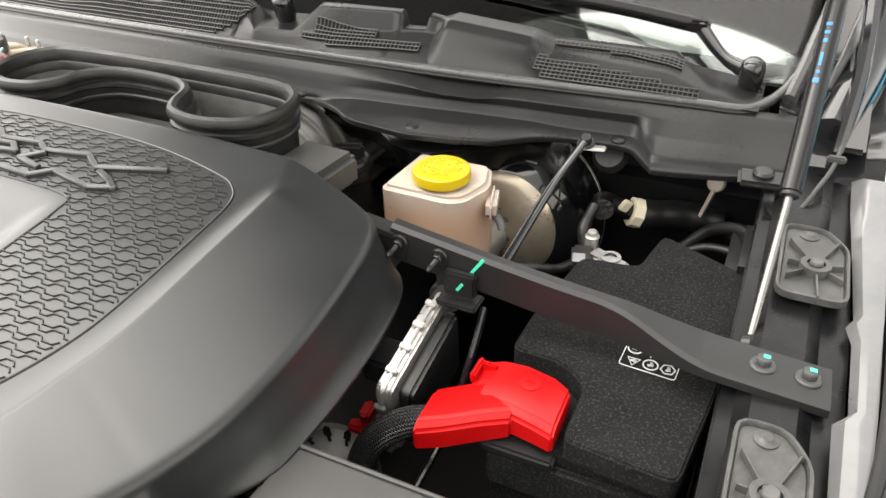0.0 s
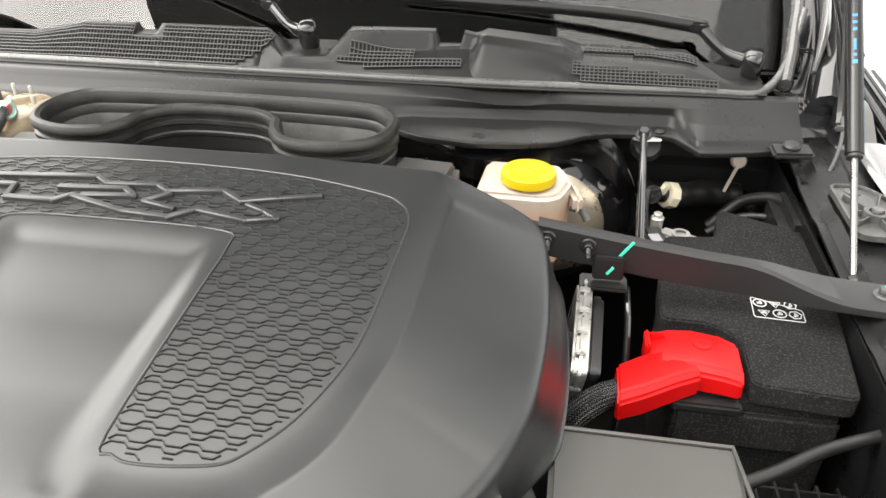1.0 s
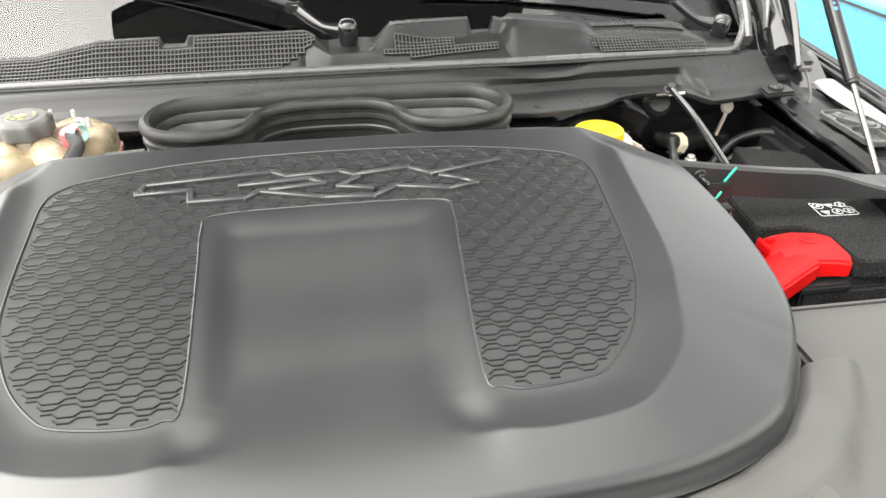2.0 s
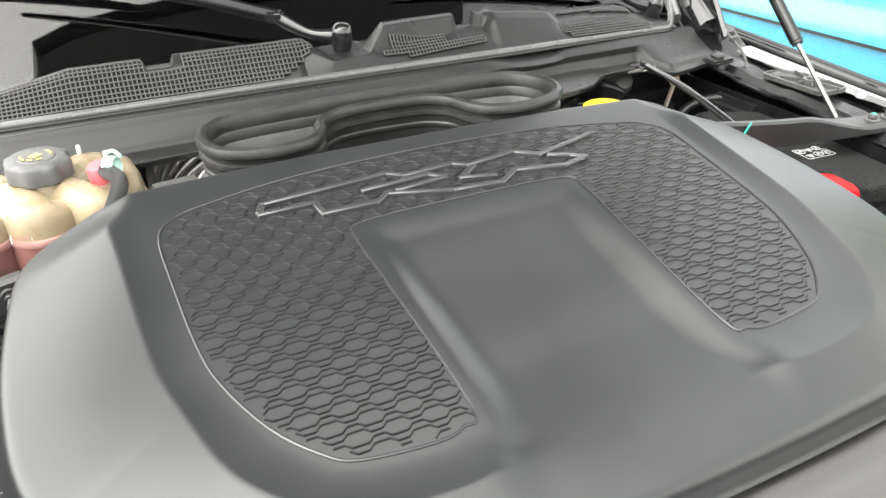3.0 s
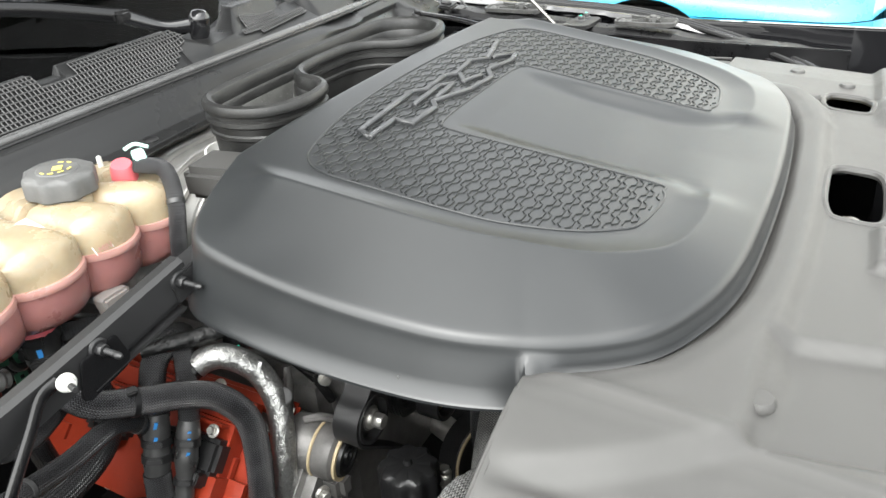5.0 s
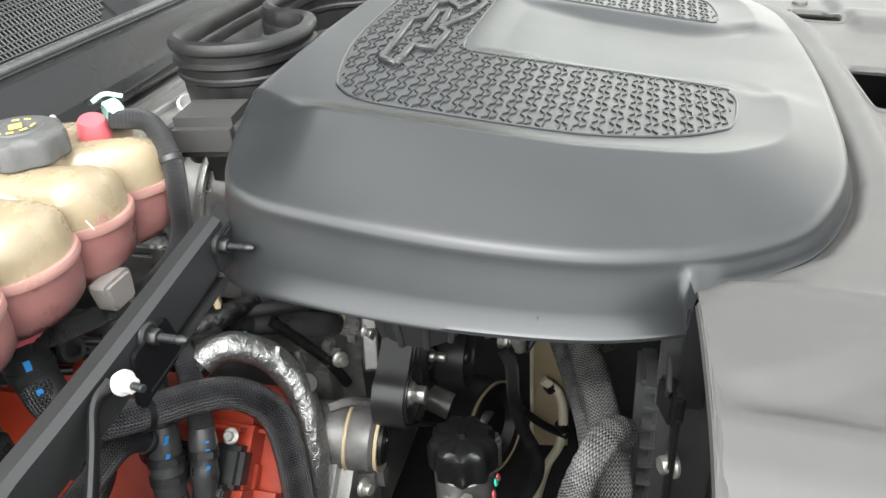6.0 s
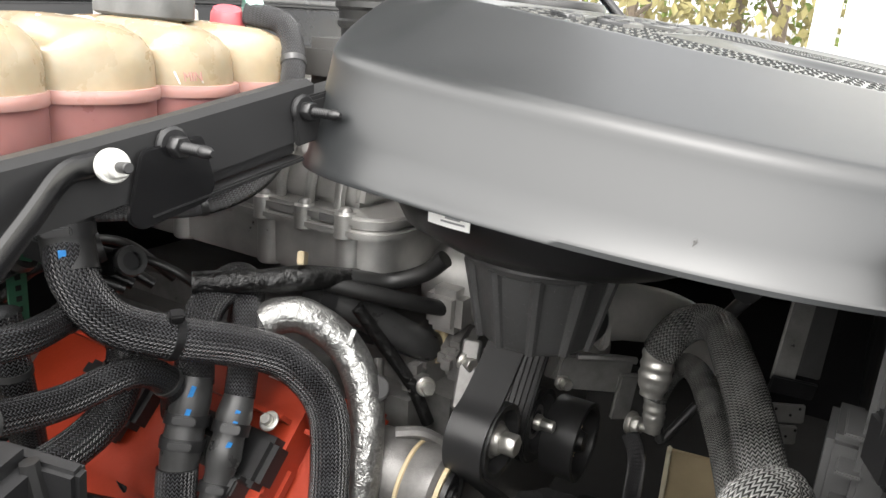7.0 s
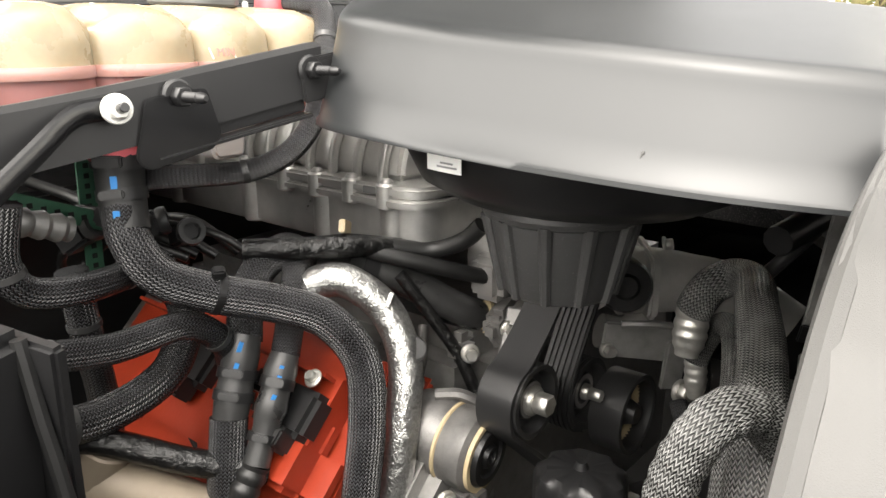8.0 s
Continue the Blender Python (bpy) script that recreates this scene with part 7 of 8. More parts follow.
def supercharger():
    s = thing("supercharger", (0, 0.55, 1.06), "ribbed cast aluminium supercharger housing on the engine", "supercharger")
    part("lower_case", prism(rounded([(-0.2725, 0.296), (0.1725, 0.296), (0.1725, 0.835), (-0.2725, 0.835)], 0.040, 8), Matrix.Translation((0, 0, 1.112)), 0.054, 0.004), M_ALU, s)
    part("flange", prism(rounded([(-0.2875, 0.284), (0.1875, 0.284), (0.1875, 0.850), (-0.2875, 0.850)], 0.048, 8), Matrix.Translation((0, 0, 1.163)), 0.009, 0.002), M_ALU, s)
    part("lid_flange", prism(rounded([(-0.2855, 0.286), (0.1855, 0.286), (0.1855, 0.848), (-0.2855, 0.848)], 0.047, 8), Matrix.Translation((0, 0, 1.1725)), 0.0115, 0.003), M_ALU, s)
    arch = [(-0.264, 0.0)] + [(-0.264 + 0.115 * (1 - math.cos(a)), 0.094 * math.sin(a)) for a in np.linspace(0.12, math.pi / 2, 14)] + [(0.0, 0.096)]
    arch = arch + [(-x - 0.10, z) for x, z in reversed(arch[:-1]) if x < -0.05]
    lid = prism(arch, Matrix(((1, 0, 0, 0), (0, 0, -1, 0.83), (0, 1, 0, 1.184), (0, 0, 0, 1))), 0.500, 0.006, 2)
    part("lid", lid, M_ALU, s)
    for i in range(13):
        y = 0.352 + 0.036 * i
        part("rib", tube([(x * 1.012, y, 1.182 + z * 1.03) for x, z in arch], 0.0085, 12, 3, flat=0.62), M_ALU, s)
    for i, y in enumerate((0.335, 0.383, 0.435, 0.486, 0.56, 0.64, 0.72)):
        part("boss", cyl((-0.279, y, 1.160), (-0.279, y, 1.1855), 0.0105), M_ALU, s)
        part("bolt", lathe([(0.0, 0.0045), (0.004, 0.004), (0.0065, 0.0015), (0.007, 0.0)], (-0.279, y, 1.1855), (0, 0, 1), 16), M_ALU_DULL, s)
        if i % 2 == 0:
            part("column", cyl((-0.264, y + 0.004, 1.112), (-0.264, y + 0.004, 1.164), 0.0150), M_ALU, s)
    part("dark_plate", box((-0.2862, 0.346, 1.178), (0.002, 0.028, 0.007), 0.0008), M_CAPGREY, s)
    part("dark_plate", box((-0.2862, 0.520, 1.178), (0.002, 0.024, 0.007), 0.0008), M_BLACK, s)
    part("front_neck", join(cyl((-0.16, 0.22, 1.10), (-0.16, 0.30, 1.10), 0.040), box((-0.195, 0.262, 1.088), (0.055, 0.04, 0.045), 0.008)), M_ALU, s)


def engine_block():
    e = thing("valve_cover", (-0.38, 0.45, 0.95), "orange-red painted valve cover with cast ridges and bolts", "valve cover")
    m = pose(-0.378, 0.54, 0.955, 0, -45, 0)
    part("cover", xform(join(box((0, -0.06, 0.0), (0.17, 0.40, 0.075), 0.030, seg=4), box((0.050, -0.06, 0.016), (0.06, 0.38, 0.075), 0.028, seg=4), box((-0.03, -0.19, 0.016), (0.09, 0.14, 0.06), 0.026, seg=4), box((-0.03, 0.06, 0.012), (0.07, 0.10, 0.06), 0.024, seg=4)), m.copy()), M_ORANGE, e, sharp=75)
    part("side_flange", xform(box((0, -0.06, -0.040), (0.20, 0.41, 0.012), 0.005), m.copy()), M_ORANGE, e)
    for y in (-0.25, -0.13, 0.0, 0.12):
        for x in (-0.088, 0.088):
            part("bolt", join(xform(hexbolt((x, y, -0.034), (0, 0, 1), 0.006, 0.009, 1.8), m.copy())), M_STEEL, e, "zinc bolt with a wide washer")
    part("vent_stub", cyl((-0.312, 0.275, 1.035), (-0.322, 0.262, 1.05), 0.012), M_GREYCLIP, e)
    for y in (0.345, 0.50):
        c = thing("ignition_coil", (-0.38, y, 1.0), "black ignition coil with a plug connector", "ignition coil", "ignition coils")
        n = Vector((-0.7071, 0, 0.7071))
        base = Vector((-0.392, y, 0.985))
        mm = frame_to(base, n, (0, 1, 0))
        part("body", xform(join(box((0, 0, 0.012), (0.045, 0.075, 0.028), 0.006), box((0.01, 0.03, 0.028), (0.02, 0.03, 0.02), 0.005)), mm.copy()), M_BLACK, c)
        part("connector", xform(join(box((0.0, -0.0, 0.030), (0.022, 0.03, 0.022), 0.003), box((0, 0, 0.04), (0.016, 0.034, 0.012), 0.002)), pose(-0.014, -0.012, -0.026) @ mm.copy()), M_BLACK, c)
        part("bolt", hexbolt(base + n * 0.028 + Vector((0.022, -0.022, 0.022)), n, 0.0055, 0.008, 1.6), M_STEEL, c)
        part("lead", tube([base + Vector((-0.03, -0.012, -0.03)), base + Vector((-0.034, -0.02, -0.06)), base + Vector((-0.03, -0.05, -0.09))], 0.003, 8, 6), M_BLUE if y < 0.4 else M_HOSE, c)
    bl = thing("engine_block", (0, 0.45, 0.75), "dark engine block and exhaust in deep shade", "engine block")
    part("block", box((0, 0.52, 0.86), (0.50, 0.55, 0.34), 0.03), M_ALU_DULL, bl)
    part("head", xform(box((0, 0, 0), (0.16, 0.56, 0.12), 0.015), pose(-0.31, 0.50, 0.90, 0, -45, 0)), M_ALU_DULL, bl)
    ex = thing("heat_shield", (-0.53, 0.42, 0.93), "stained pressed steel exhaust heat shield", "heat shield")
    part("shield", join(tube([(-0.60, 0.62, 0.945), (-0.56, 0.50, 0.945), (-0.515, 0.40, 0.930), (-0.45, 0.32, 0.89)], [0.03, 0.034, 0.034, 0.03], 20, 8, flat=0.8), cyl((-0.54, 0.44, 0.95), (-0.53, 0.43, 0.982), 0.022)), M_BRASS, ex)
    part("cable_run", tube([(-0.62, 0.50, 1.00), (-0.545, 0.43, 0.995), (-0.49, 0.37, 0.972), (-0.44, 0.33, 0.955)], 0.012, 10, 8), M_TAPE, ex)


def belt_loop(path, y0, y1, th):
    """A flat belt along a path in the x-z plane, between two depths."""
    line = spline([(x, 0, z) for x, z in path], 8)
    bm = bmesh.new()
    rows = []
    for i, p in enumerate(line):
        a, b = line[max(i - 1, 0)], line[min(i + 1, len(line) - 1)]
        t = (b - a).normalized()
        nrm = Vector((-t.z, 0, t.x)) * th / 2
        rows.append([bm.verts.new((p + nrm) + Vector((0, y0, 0))), bm.verts.new((p + nrm) + Vector((0, y1, 0))), bm.verts.new((p - nrm) + Vector((0, y1, 0))), bm.verts.new((p - nrm) + Vector((0, y0, 0)))])
    for r0, r1 in zip(rows, rows[1:]):
        for k in range(4):
            bm.faces.new((r0[k], r1[k], r1[(k + 1) % 4], r0[(k + 1) % 4]))
    bmesh.ops.recalc_face_normals(bm, faces=bm.faces)
    return bm


def pulley(c, r, w, label, grooves=0, bolt_r=0.0085):
    p = thing("belt_pulley", c, label, "pulley", "belt pulleys")
    c = Vector(c)
    prof = [(0, w * 0.2), (r * 0.30, w * 0.2), (r * 0.34, w * 0.32), (r * 0.52, w * 0.32), (r * 0.56, w * 0.15), (r * 0.80, w * 0.15), (r * 0.85, w * 0.5), (r, w * 0.5)]
    if grooves:
        for i in range(grooves):
            z = w * 0.5 - w * (i + 0.5) / grooves
            prof += [(r * 0.95, z), (r, z - w * 0.5 / grooves)]
    prof += [(r, -w * 0.5), (0, -w * 0.5)]
    part("wheel", lathe(prof, c, (0, -1, 0), 48), M_BELT, p)
    part("bearing", lathe([(r * 0.36, w * 0.33), (r * 0.50, w * 0.33), (r * 0.50, w * 0.2), (r * 0.36, w * 0.2)], c, (0, -1, 0), 32), M_ALU_DULL, p)
    part("bolt", hexbolt(c + Vector((0, -w * 0.32, 0)), (0, -1, 0), bolt_r, 0.020, 1.3), M_STEEL, p, "pale zinc hex bolt")


def belt_drive():
    pulley((-0.279, 0.176, 1.014), 0.0335, 0.036, "black idler pulley with a pale hex bolt", bolt_r=0.0105)
    pulley((-0.168, 0.185, 0.976), 0.036, 0.036, "black grooved pulley behind the idler", 7, 0.0065)
    cup = thing("belt_pulley", (-0.125, 0.15, 0.945), "deep cupped black pulley with a brassy inner ring", "pulley", "belt pulleys")
    part("wheel", lathe([(0.0, 0.016), (0.010, 0.016), (0.014, 0.004), (0.016, -0.006), (0.034, -0.008), (0.036, 0.016), (0.039, 0.018), (0.0425, 0.017), (0.0425, -0.018), (0.0, -0.018)], (-0.125, 0.150, 0.945), (0, -1, 0), 52), M_BELT, cup)
    part("ring", lathe([(0.0330, -0.007), (0.0345, -0.004), (0.0352, 0.004), (0.0338, -0.006)], (-0.125, 0.150, 0.945), (0, -1, 0), 44), M_TAN, cup)
    b = thing("drive_belt", (-0.28, 0.17, 1.0), "black ribbed rubber drive belt round the pulleys", "drive belt")
    part("belt", belt_loop([(-0.205, 1.135), (-0.249, 1.083), (-0.285, 1.050), (-0.303, 1.040), (-0.3140, 1.025), (-0.3155, 1.008), (-0.310, 0.993), (-0.295, 0.978), (-0.265, 0.952), (-0.20, 0.89)], 0.160, 0.196, 0.004), M_BELT, b)
    part("belt", belt_loop([(-0.130, 1.110), (-0.160, 1.068), (-0.190, 1.020), (-0.204, 0.992), (-0.2055, 0.970), (-0.197, 0.951), (-0.175, 0.940), (-0.145, 0.930), (-0.10, 0.91)], 0.167, 0.203, 0.004), M_BELT, b)
    for i in range(6):
        part("groove_ridge", belt_loop([(-0.132, 1.112), (-0.162, 1.070), (-0.192, 1.021), (-0.206, 0.993), (-0.208, 0.969), (-0.199, 0.949), (-0.175, 0.937)], 0.1685 + i * 0.0058, 0.1718 + i * 0.0058, 0.004), M_BELT, b)
    t = thing("belt_tensioner", (-0.33, 0.19, 0.96), "cast aluminium belt tensioner with a tan seal ring", "tensioner")
    ax = Vector((0.10, -0.99, -0.08)).normalized()
    c = Vector((-0.302, 0.212, 0.958))
    part("housing", lathe([(0.026, -0.07), (0.037, -0.06), (0.038, -0.025), (0.036, -0.022), (0.036, -0.018), (0.038, -0.015), (0.038, 0.008), (0.034, 0.012), (0.0, 0.012)], c, ax, 44), M_WORNCAST, t)
    part("seal_ring", lathe([(0.0370, -0.0215), (0.0385, -0.0205), (0.0385, -0.0180), (0.0370, -0.0170)], c, ax, 44), M_TAN, t, "tan seal line")
    part("face_ring", lathe([(0.030, 0.012), (0.035, 0.013), (0.035, 0.017), (0.030, 0.017)], c, ax, 40), M_TAN, t, "tan plastic ring")
    part("hub", lathe([(0.0, 0.015), (0.005, 0.015), (0.006, 0.022), (0.010, 0.022), (0.012, 0.018), (0.018, 0.018), (0.020, 0.021), (0.027, 0.021), (0.030, 0.012)], c, ax, 40), M_BLACK, t, "black spring hub with a drive hole")
    part("lug", box(c + Vector((-0.01, 0.0, -0.045)), (0.03, 0.04, 0.04), 0.008), M_WORNCAST, t)
    part("bolt", hexbolt((-0.348, 0.205, 0.930), (-0.3, -0.9, 0.1), 0.007, 0.012, 1.5), M_STEEL, t)
    part("bracket_arm", tube([(-0.268, 0.300, 1.045), (-0.285, 0.290, 1.015), (-0.315, 0.285, 0.98), (-0.345, 0.28, 0.93)], [0.008, 0.012, 0.018, 0.020], 12, 8, flat=0.6), M_WORNCAST, t)
    part("case_rib", tube([c - ax * 0.04 + Vector((0.0, 0, 0.040)), c - ax * 0.02 + Vector((0.012, 0, 0.042)), c + Vector((0.025, 0, 0.030))], 0.006, 8, 5), M_WORNCAST, t)
    part("eye_bolt", hexbolt((-0.241, 0.262, 1.017), (-0.6, -0.7, 0.2), 0.007, 0.012, 1.4), M_STEEL, t)
    f = thing("front_casting", (-0.2, 0.22, 1.02), "cast aluminium front bracket with hex bolts", "bracket")
    part("casting", join(box((-0.190, 0.252, 1.040), (0.06, 0.03, 0.05), 0.010, (0, -15, 10)), box((-0.212, 0.25, 1.038), (0.030, 0.03, 0.030), 0.010), box((-0.236, 0.278, 1.018), (0.030, 0.03, 0.034), 0.010), bar((-0.20, 0.235, 1.06), (-0.235, 0.225, 1.0), 0.02, 0.012, 0.003)), M_WORNCAST, f)
    part("bolt", join(hexbolt((-0.211, 0.236, 1.040), (-0.5, -0.85, 0.1), 0.0075, 0.014, 1.4)), M_STEEL, f)
    part("stay_plate", join(box((-0.145, 0.128, 1.035), (0.075, 0.006, 0.036), 0.002, (0, 6, -50)), box((-0.128, 0.100, 1.012), (0.022, 0.006, 0.05), 0.002, (0, 6, -40)), tube([(-0.160, 0.142, 1.054), (-0.140, 0.114, 1.054), (-0.122, 0.095, 1.050)], 0.004, 8, 4)), M_ALU_DULL, f, "pressed steel stay plate")
    part("bolt", hexbolt((-0.166, 0.152, 1.027), (-0.6, -0.8, 0.1), 0.006, 0.012, 1.4), M_STEEL, f)
    part("stud_bolt", join(hexbolt((-0.143, 0.086, 0.995), (-0.3, -0.9, 0.1), 0.009, 0.012, 1.3), cyl((-0.143, 0.080, 0.995), (-0.150, 0.055, 0.997), 0.0045)), M_STEEL, f)
    r = thing("pump_reservoir", (-0.302, 0.10, 0.93), "black scalloped pump reservoir cap on a cast pump", "reservoir")
    part("cap", lathe([(0, 0.006), (0.004, 0.006), (0.006, 0.0), (0.028, 0.0), (0.034, -0.004), (0.037, -0.012), (0.037, -0.04), (0, -0.04)], (-0.302, 0.100, 0.984), (0, 0, 1), 60, (9, 0.07, 0.030)), M_BLACK, r)
    part("pump", join(cyl((-0.302, 0.10, 0.86), (-0.302, 0.10, 0.942), 0.034), cyl((-0.355, 0.11, 0.90), (-0.30, 0.10, 0.91), 0.018), box((-0.255, 0.10, 0.905), (0.05, 0.05, 0.05), 0.012)), M_ALU_DULL, r)
    for x, y in ((-0.352, 0.085), (-0.258, 0.075)):
        part("bolt", join(cyl((x, y, 0.90), (x, y, 0.935), 0.009), hexbolt((x, y, 0.935), (0, 0, 1), 0.008, 0.010, 1.2)), M_STEEL, r)
    for i, mat_ in enumerate((M_PINK, M_GREEN, M_PINK)):
        part("paint_dot", lathe([(0, 0.002), (0.004, 0.0015), (0.005, 0)], (-0.325 + 0.012 * i, 0.062, 0.925 + 0.006 * (i % 2)), (0, -1, 0.3), 12), mat_, r)


def throttle_duct():
    d = thing("throttle_duct", (-0.30, 0.15, 1.10), "ribbed black plastic air duct under the cover", "air duct")
    c = (-0.294, 0.134, 1.126)
    ax = (0.03, 0.0, 1)
    part("drum", lathe([(0.0, 0.0), (0.040, 0.0), (0.044, 0.004), (0.056, 0.060), (0.0605, 0.062), (0.0620, 0.066), (0.0600, 0.070), (0.0635, 0.092), (0.0, 0.095)], c, ax, 56), M_DUCT, d)
    mt = frame_to(c, ax)
    for i in range(11):
        a = i * 2 * math.pi / 11 + 0.2
        p0 = mt @ Vector((0.0435 * math.cos(a), 0.0435 * math.sin(a), 0.002))
        p1 = mt @ Vector((0.0575 * math.cos(a), 0.0575 * math.sin(a), 0.064))
        part("rib", tube([p0, p1], [0.004, 0.0055], 8, 2), M_DUCT, d)
    th = thing("thermostat_housing", (-0.09, 0.14, 1.08), "cast aluminium thermostat elbow with bolts", "thermostat housing")
    part("elbow", tube([(-0.100, 0.178, 1.075), (-0.072, 0.150, 1.074), (-0.048, 0.125, 1.070), (-0.020, 0.085, 1.060), (-0.010, 0.03, 1.03)], [0.036, 0.034, 0.031, 0.029, 0.029], 22, 9), M_CASTGREY, th)
    part("flange", prism(rounded([(-0.05, -0.034), (0.05, -0.034), (0.05, 0.034), (-0.05, 0.034)], 0.018, 4), frame_to((-0.082, 0.162, 1.078), (0.6, -0.8, 0), (0, 0, 1)), 0.010, 0.003), M_CASTGREY, th)
    part("bolt", hexbolt((-0.062, 0.148, 1.110), (0.3, -0.9, 0.2), 0.0065, 0.010, 1.4), M_STEEL, th)
    part("lower_pipe", tube([(-0.070, 0.165, 1.060), (-0.070, 0.158, 1.030), (-0.095, 0.158, 1.020), (-0.115, 0.165, 1.022), (-0.130, 0.180, 1.028)], [0.021, 0.021, 0.020, 0.019, 0.018], 16, 9), M_CASTGREY, th)
    part("black_cap", lathe([(0, 0.012), (0.010, 0.0125), (0.013, 0.010), (0.0235, 0.010), (0.026, 0.006), (0.026, -0.030), (0, -0.030)], (-0.150, 0.146, 1.090), (-0.78, -0.60, 0.12), 40), M_BLACK, th, "round black pump cap")


def refrigerant_lines():
    for pts, r, f0, f1, lab in (
            ([(-0.210, 0.055, 1.104), (-0.210, 0.050, 1.116), (-0.206, 0.042, 1.128), (-0.199, 0.029, 1.135), (-0.215, 0.010, 1.138), (-0.260, -0.008, 1.135), (-0.312, -0.029, 1.126), (-0.372, -0.048, 1.115), (-0.420, -0.062, 1.090), (-0.445, -0.068, 1.04), (-0.45, -0.07, 0.88)], 0.0150, (-0.217, 0.055, 1.066), (-0.210, 0.055, 1.106), "thick grey braided refrigerant hose with a crimped silver end"),
            ([(-0.186, 0.058, 1.049), (-0.184, 0.055, 1.062), (-0.182, 0.048, 1.078), (-0.190, 0.036, 1.090), (-0.220, 0.018, 1.096), (-0.280, -0.005, 1.098), (-0.340, -0.025, 1.100), (-0.385, -0.040, 1.090), (-0.42, -0.05, 1.04), (-0.43, -0.055, 0.88)], 0.0105, (-0.187, 0.055, 1.017), (-0.186, 0.058, 1.052), "slim grey braided refrigerant hose with a crimped silver end")):
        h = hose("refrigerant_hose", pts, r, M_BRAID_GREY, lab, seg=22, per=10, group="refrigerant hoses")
        a, b = Vector(f0), Vector(f1)
        k = r * 0.86
        part("crimp", tube([a, b], [k * 0.75, k * 0.78, k, k, k * 1.12, k, k * 1.12, k, k * 1.12, k], 20, 20), M_STEEL, h, "crimped silver ferrule")
    c = hose("corrugated_hose", [(-0.452, -0.020, 1.02), (-0.458, -0.030, 1.075), (-0.462, -0.036, 1.110), (-0.457, -0.044, 1.135), (-0.442, -0.052, 1.145), (-0.420, -0.062, 1.138), (-0.402, -0.068, 1.115), (-0.388, -0.066, 1.092), (-0.374, -0.058, 1.062)], 0.0125, M_BRAID_PALE, "looped grey braided hose with bunched folds beside the radiator", seg=20, per=26, wob=(0.035, 0.0115))
    part("white_fitting", join(cyl((-0.384, -0.064, 1.085), (-0.372, -0.056, 1.058), 0.0135), cyl((-0.378, -0.062, 1.075), (-0.368, -0.078, 1.068), 0.010)), M_WHITE, c, "white plastic end fitting")
    part("tie", tube([(-0.404, -0.0675, 1.118), (-0.400, -0.0675, 1.112)], 0.0118, 18, 1), M_BLACK, c)
    s = hose("sensor_cable", [(-0.160, 0.080, 0.992), (-0.172, 0.068, 0.975), (-0.182, 0.064, 0.935), (-0.182, 0.053, 0.885), (-0.181, 0.034, 0.834), (-0.183, 0.040, 0.786), (-0.190, 0.068, 0.745), (-0.20, 0.12, 0.72)], 0.0085, M_BRAID_FINE, "ribbed black sensor cable hanging from a bolt", "cable")


def lower_parts():
    k = thing("crank_pulley", (-0.02, 0.13, 0.72), "large black crank pulley with a tan rim low in the bay", "pulley")
    part("wheel", lathe([(0.0, 0.004), (0.020, 0.004), (0.024, -0.004), (0.050, -0.004), (0.058, 0.012), (0.072, 0.014), (0.076, 0.010), (0.076, -0.03), (0.0, -0.03)], (-0.02, 0.135, 0.720), (-0.35, -0.9, 0.2), 48), M_BELT, k)
    part("shaft", cyl((-0.02, 0.135, 0.72), (0.03, 0.30, 0.74), 0.022), M_STEEL, k)
    part("rim", lathe([(0.0700, 0.013), (0.0705, 0.016), (0.0735, 0.016), (0.0742, 0.012)], (-0.02, 0.135, 0.720), (-0.35, -0.9, 0.2), 48), M_TAN, k, "tan rubber rim")
    s = thing("splash_shield", (-0.02, 0.04, 0.70), "tan weathered splash shield behind the radiator hoses", "splash shield")
    part("sheet", box((-0.018, 0.038, 0.80), (0.004, 0.055, 0.24), 0.0015, (0, -6, 8)), M_TAN, s)
    part("folded_edge", box((-0.026, 0.066, 0.81), (0.016, 0.005, 0.22), 0.0015, (0, -6, 8)), M_BEIGE, s)
    c = thing("beige_pipe", (-0.05, 0.04, 0.69), "thin beige pipe with black clips beside the splash shield", "pipe")
    part("pipe", tube([(-0.05, 0.046, 0.854), (-0.05, 0.024, 0.834), (-0.05, 0.016, 0.792), (-0.05, 0.020, 0.731), (-0.05, 0.037, 0.685), (-0.04, 0.05, 0.62), (-0.03, 0.06, 0.555)], 0.007, 12, 8), M_BEIGE, c)
    for z0, z1, y in ((0.846, 0.838, 0.035), (0.775, 0.762, 0.0165)):
        part("clip", tube([(-0.05, y + 0.003, z0), (-0.05, y - 0.003, z1)], 0.0095, 12, 1), M_BLACK, c)
    part("black_branch", tube([(-0.06, 0.075, 0.80), (-0.058, 0.045, 0.775), (-0.05, 0.010, 0.750)], 0.006, 10, 6), M_HOSE, c)


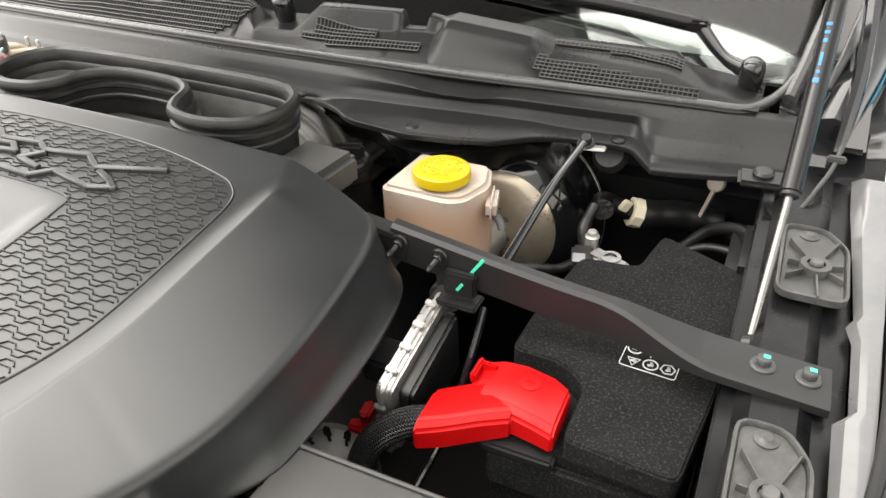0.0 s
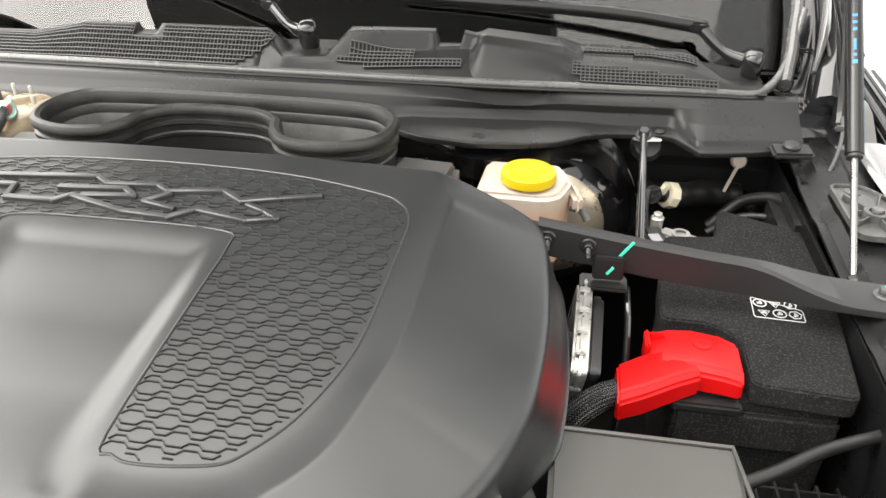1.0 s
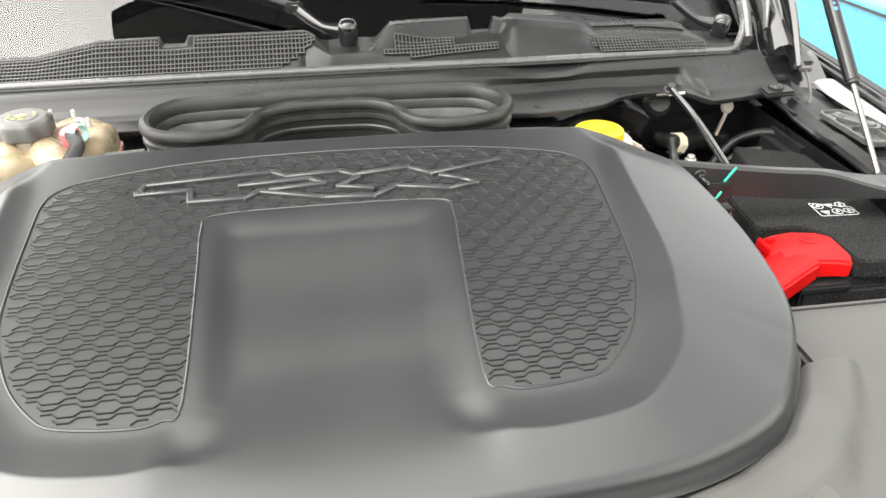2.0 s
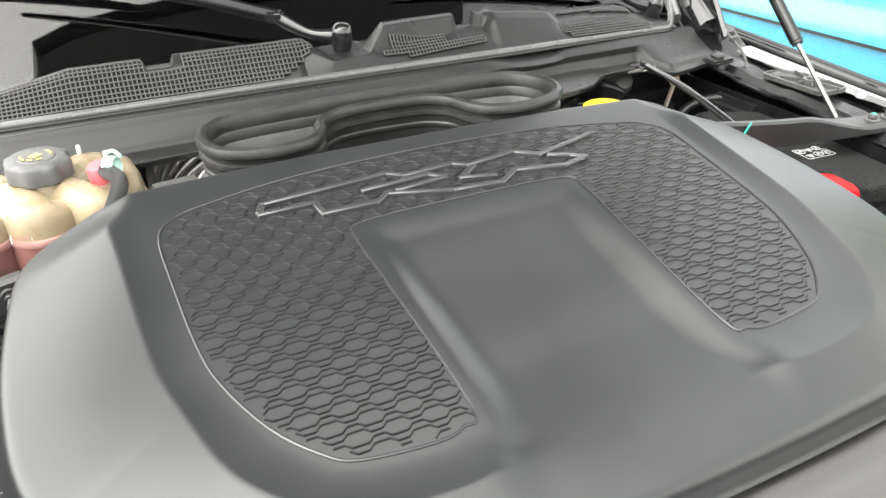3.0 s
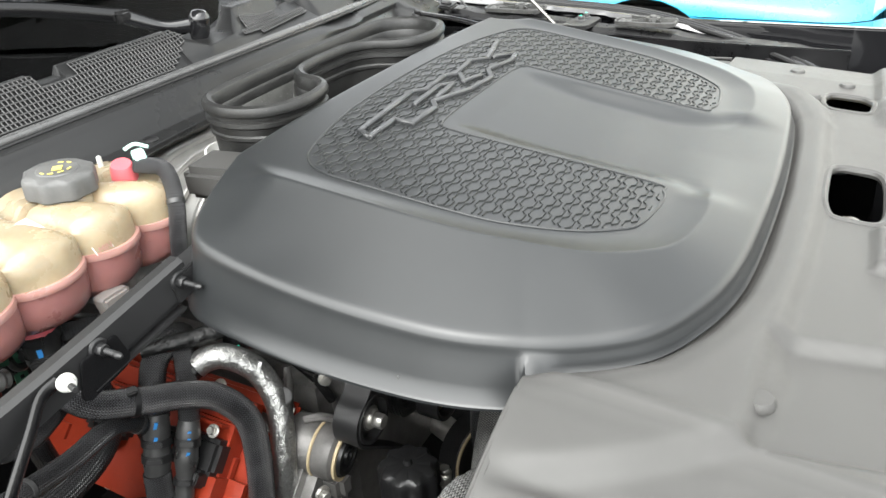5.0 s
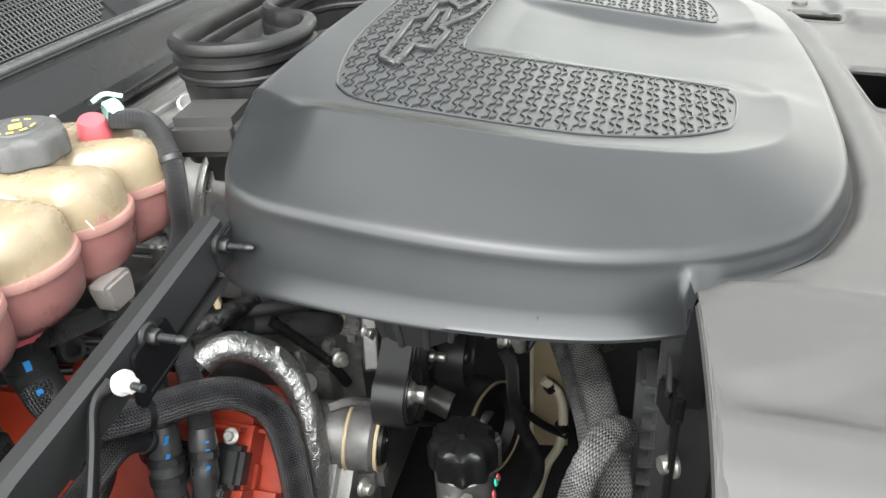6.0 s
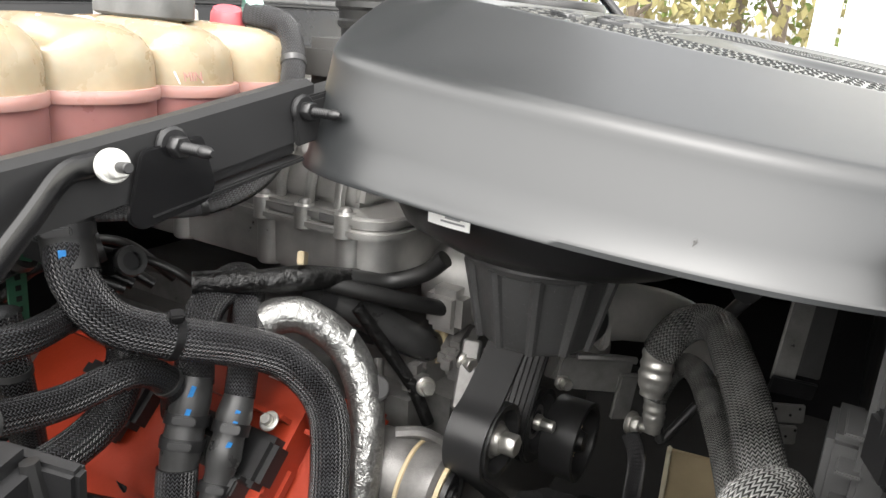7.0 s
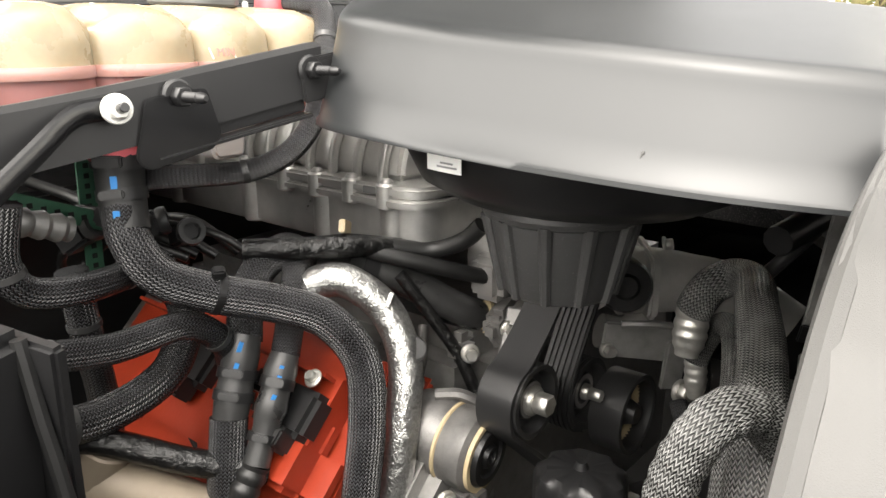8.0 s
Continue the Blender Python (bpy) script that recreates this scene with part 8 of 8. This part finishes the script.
def radiator():
    r = thing("radiator", (-0.25, -0.16, 0.95), "dark radiator side tank with silver fin ends", "radiator")
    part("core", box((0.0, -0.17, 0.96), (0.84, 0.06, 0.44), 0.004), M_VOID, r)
    def plate(name, lo, hi, wide, mat_, label=""):
        lo, hi = Vector(lo), Vector(hi)
        u = (hi - lo).normalized()
        w = Vector((0.61, -0.79, 0.03))
        w = (w - u * w.dot(u)).normalized()
        m = Matrix((w, u, w.cross(u))).transposed().to_4x4()
        m.translation = (lo + hi) / 2
        return part(name, xform(box((0, 0, 0), (wide, (hi - lo).length, 0.003), 0.001), m), mat_, r, label), m

    plate("end_plate", (-0.231, -0.040, 1.115), (-0.196, -0.044, 1.205), 0.019, M_ALU_DULL, "bare metal end plate")
    plate("end_plate", (-0.215, -0.056, 1.118), (-0.186, -0.058, 1.205), 0.019, M_SATINGREY, "duller folded end plate")
    plate("seal_flap", (-0.234, -0.047, 1.108), (-0.232, -0.049, 1.121), 0.038, M_BLACK, "black rubber flap")
    for z, wide in ((1.094, 0.030), (1.076, 0.024)):
        tab, m = plate("fin_tab", (-0.236, -0.048, z - 0.007), (-0.233, -0.047, z + 0.007), wide, M_ALU_DULL, "short perforated metal tab")
        for x, y in ((-0.009, 0.003), (0.003, -0.001), (0.010, 0.004)):
            hole = xform(cyl((x, y, 0.0012), (x, y, 0.0020), 0.0011), m.copy())
            part("hole", hole, M_VOID, tab)
    part("stay_rod", tube([(-0.152, 0.061, 1.038), (-0.161, 0.054, 1.003), (-0.160, 0.052, 0.997), (-0.155, 0.048, 1.001), (-0.134, 0.031, 1.028)], 0.0042, 10, 6), M_SATINGREY, r, "bent dark steel stay rod")
    part("cross_brace", tube([(-0.170, 0.022, 1.122), (-0.130, -0.010, 1.166)], 0.006, 10, 2), M_SATINGREY, r, "slanting black brace rod")
    part("shroud_edge", box((-0.395, -0.115, 1.05), (0.01, 0.05, 0.36), 0.003), M_GREYCLIP, r, "black plastic shroud edge")
    part("shroud", box((-0.18, -0.10, 1.13), (0.42, 0.006, 0.14), 0.003), M_BLACK, r, "black plastic fan shroud")
    part("shroud_post", box((-0.36, -0.085, 1.02), (0.05, 0.02, 0.28), 0.004), M_GREYCLIP, r)
    for i in range(7):
        part("shroud_rib", box((-0.385 + 0.0, -0.088, 1.17 - i * 0.022), (0.035, 0.012, 0.003), 0.0008), M_GREYCLIP, r)
    part("upper_bar", tube([(-0.20, 0.0, 1.17), (-0.05, -0.03, 1.19), (0.10, -0.05, 1.19)], 0.012, 10, 6), M_BLACK, r)
    b = thing("radiator_bracket", (-0.43, -0.11, 1.02), "worn black steel radiator bracket with a zinc bolt", "bracket")
    part("strap", join(box((-0.430, -0.105, 1.09), (0.022, 0.005, 0.17), 0.0015), box((-0.425, -0.100, 1.180), (0.03, 0.012, 0.03), 0.003, (0, 0, 20))), M_BLACK, b)
    part("gusset", prism([(0, 0), (0.045, 0), (0.040, -0.030), (0.026, -0.030)], Matrix(((1, 0, 0, -0.452), (0, 0, 1, -0.098), (0, 1, 0, 1.212), (0, 0, 0, 1))), 0.003, 0.001), M_DUCT, b, "scuffed grey gusset plate")
    part("bolt", hexbolt((-0.430, -0.108, 1.12), (-0.4, 0.9, 0.1), 0.008, 0.012, 1.4), M_STEEL, b)
    p = thing("support_post", (-0.67, 0.17, 0.95), "black moulded support post beside the tank", "post")
    part("post", join(box((-0.690, 0.19, 1.08), (0.05, 0.03, 0.25), 0.006, (8, -4, 20)), box((-0.665, 0.175, 1.15), (0.008, 0.035, 0.10), 0.002, (8, -6, 20)), box((-0.66, 0.17, 1.09), (0.08, 0.03, 0.008), 0.002, (0, 20, 20))), M_BLACK, p)
    part("cable", tube([(-0.672, 0.165, 1.20), (-0.668, 0.16, 1.15), (-0.66, 0.155, 1.10), (-0.63, 0.15, 1.06)], 0.0035, 8, 8), M_HOSE, p)
    part("foot", box((-0.66, 0.12, 1.00), (0.16, 0.10, 0.06), 0.02), M_BLACK, p)
    g = thing("green_strap", (-0.55, 0.50, 1.15), "perforated dark green plastic strap hanging behind the tank", "strap")
    a0, a1 = Vector((-0.486, 0.50, 1.235)), Vector((-0.490, 0.50, 1.09))
    b0, b1 = Vector((-0.60, 0.485, 1.212)), Vector((-0.455, 0.48, 1.152))
    for q0, q1, k in ((a0, a1, 16), (b0, b1, 14)):
        part("strap", bar(q0, q1, 0.016, 0.002, 0.0004, (0, 1, 0)), M_GREENPLASTIC, g)
        for i in range(k):
            part("hole", box(tuple(q0.lerp(q1, (i + 0.5) / k) + Vector((0, -0.0016, 0))), (0.0045, 0.001, 0.0045), 0.0002), M_VOID, g)
    co = solo("corrugated_pipe", tube([(-0.62, 0.45, 1.195), (-0.577, 0.45, 1.188), (-0.526, 0.455, 1.170)], 0.011, 16, 12, wob=(0.12, 0.014)), M_ALU_DULL, (-0.65, 0.45, 1.16), "dull corrugated metal pipe behind the tank", "pipe")



# ---- build ----
ground()
cladding_wall()
for tx, ty, th, leaf, sd in ((16, 2.2, 6.5, M_LEAF, 1), (19, 3.6, 8, M_LEAF_GREEN, 2), (15, 5.0, 6, M_LEAF, 3), (21, 6.5, 9, M_LEAF_GREEN, 4), (18, 1.0, 7, M_LEAF_GREEN, 5), (24, 9.5, 9, M_LEAF, 6)):
    tree(tx, ty, th, leaf, sd)
blue_car()
bay_shell()
cowl()
windscreen()
wiper(0.042, 0.648, 1.395, (-0.045, 0.715, 1.435), (-0.42, 0.86, 1.515))
wiper(0.745, 0.741, 1.351, (0.661, 0.785, 1.407), (0.18, 0.770, 1.440))
hood()
hood_strut(1)
wing(1)
wing(-1)
engine_cover()
air_duct()
front_panel()
brace(1)
brace(-1)
stay_rod()
battery()
red_cap()
brake_reservoir()
rail_bracket((0.858, 0.435, 1.268), 0.062, 0.135, "ribbed grey plastic bracket bolted to the wing rail")
rail_bracket((0.842, 0.115, 1.256), 0.055, 0.125, "ribbed grey plastic lamp bracket bolted to the wing rail")
control_module()
driver_wiring()
coolant_tank()
supercharger()
engine_block()
belt_drive()
throttle_duct()
hoses()
refrigerant_lines()
lower_parts()
radiator()
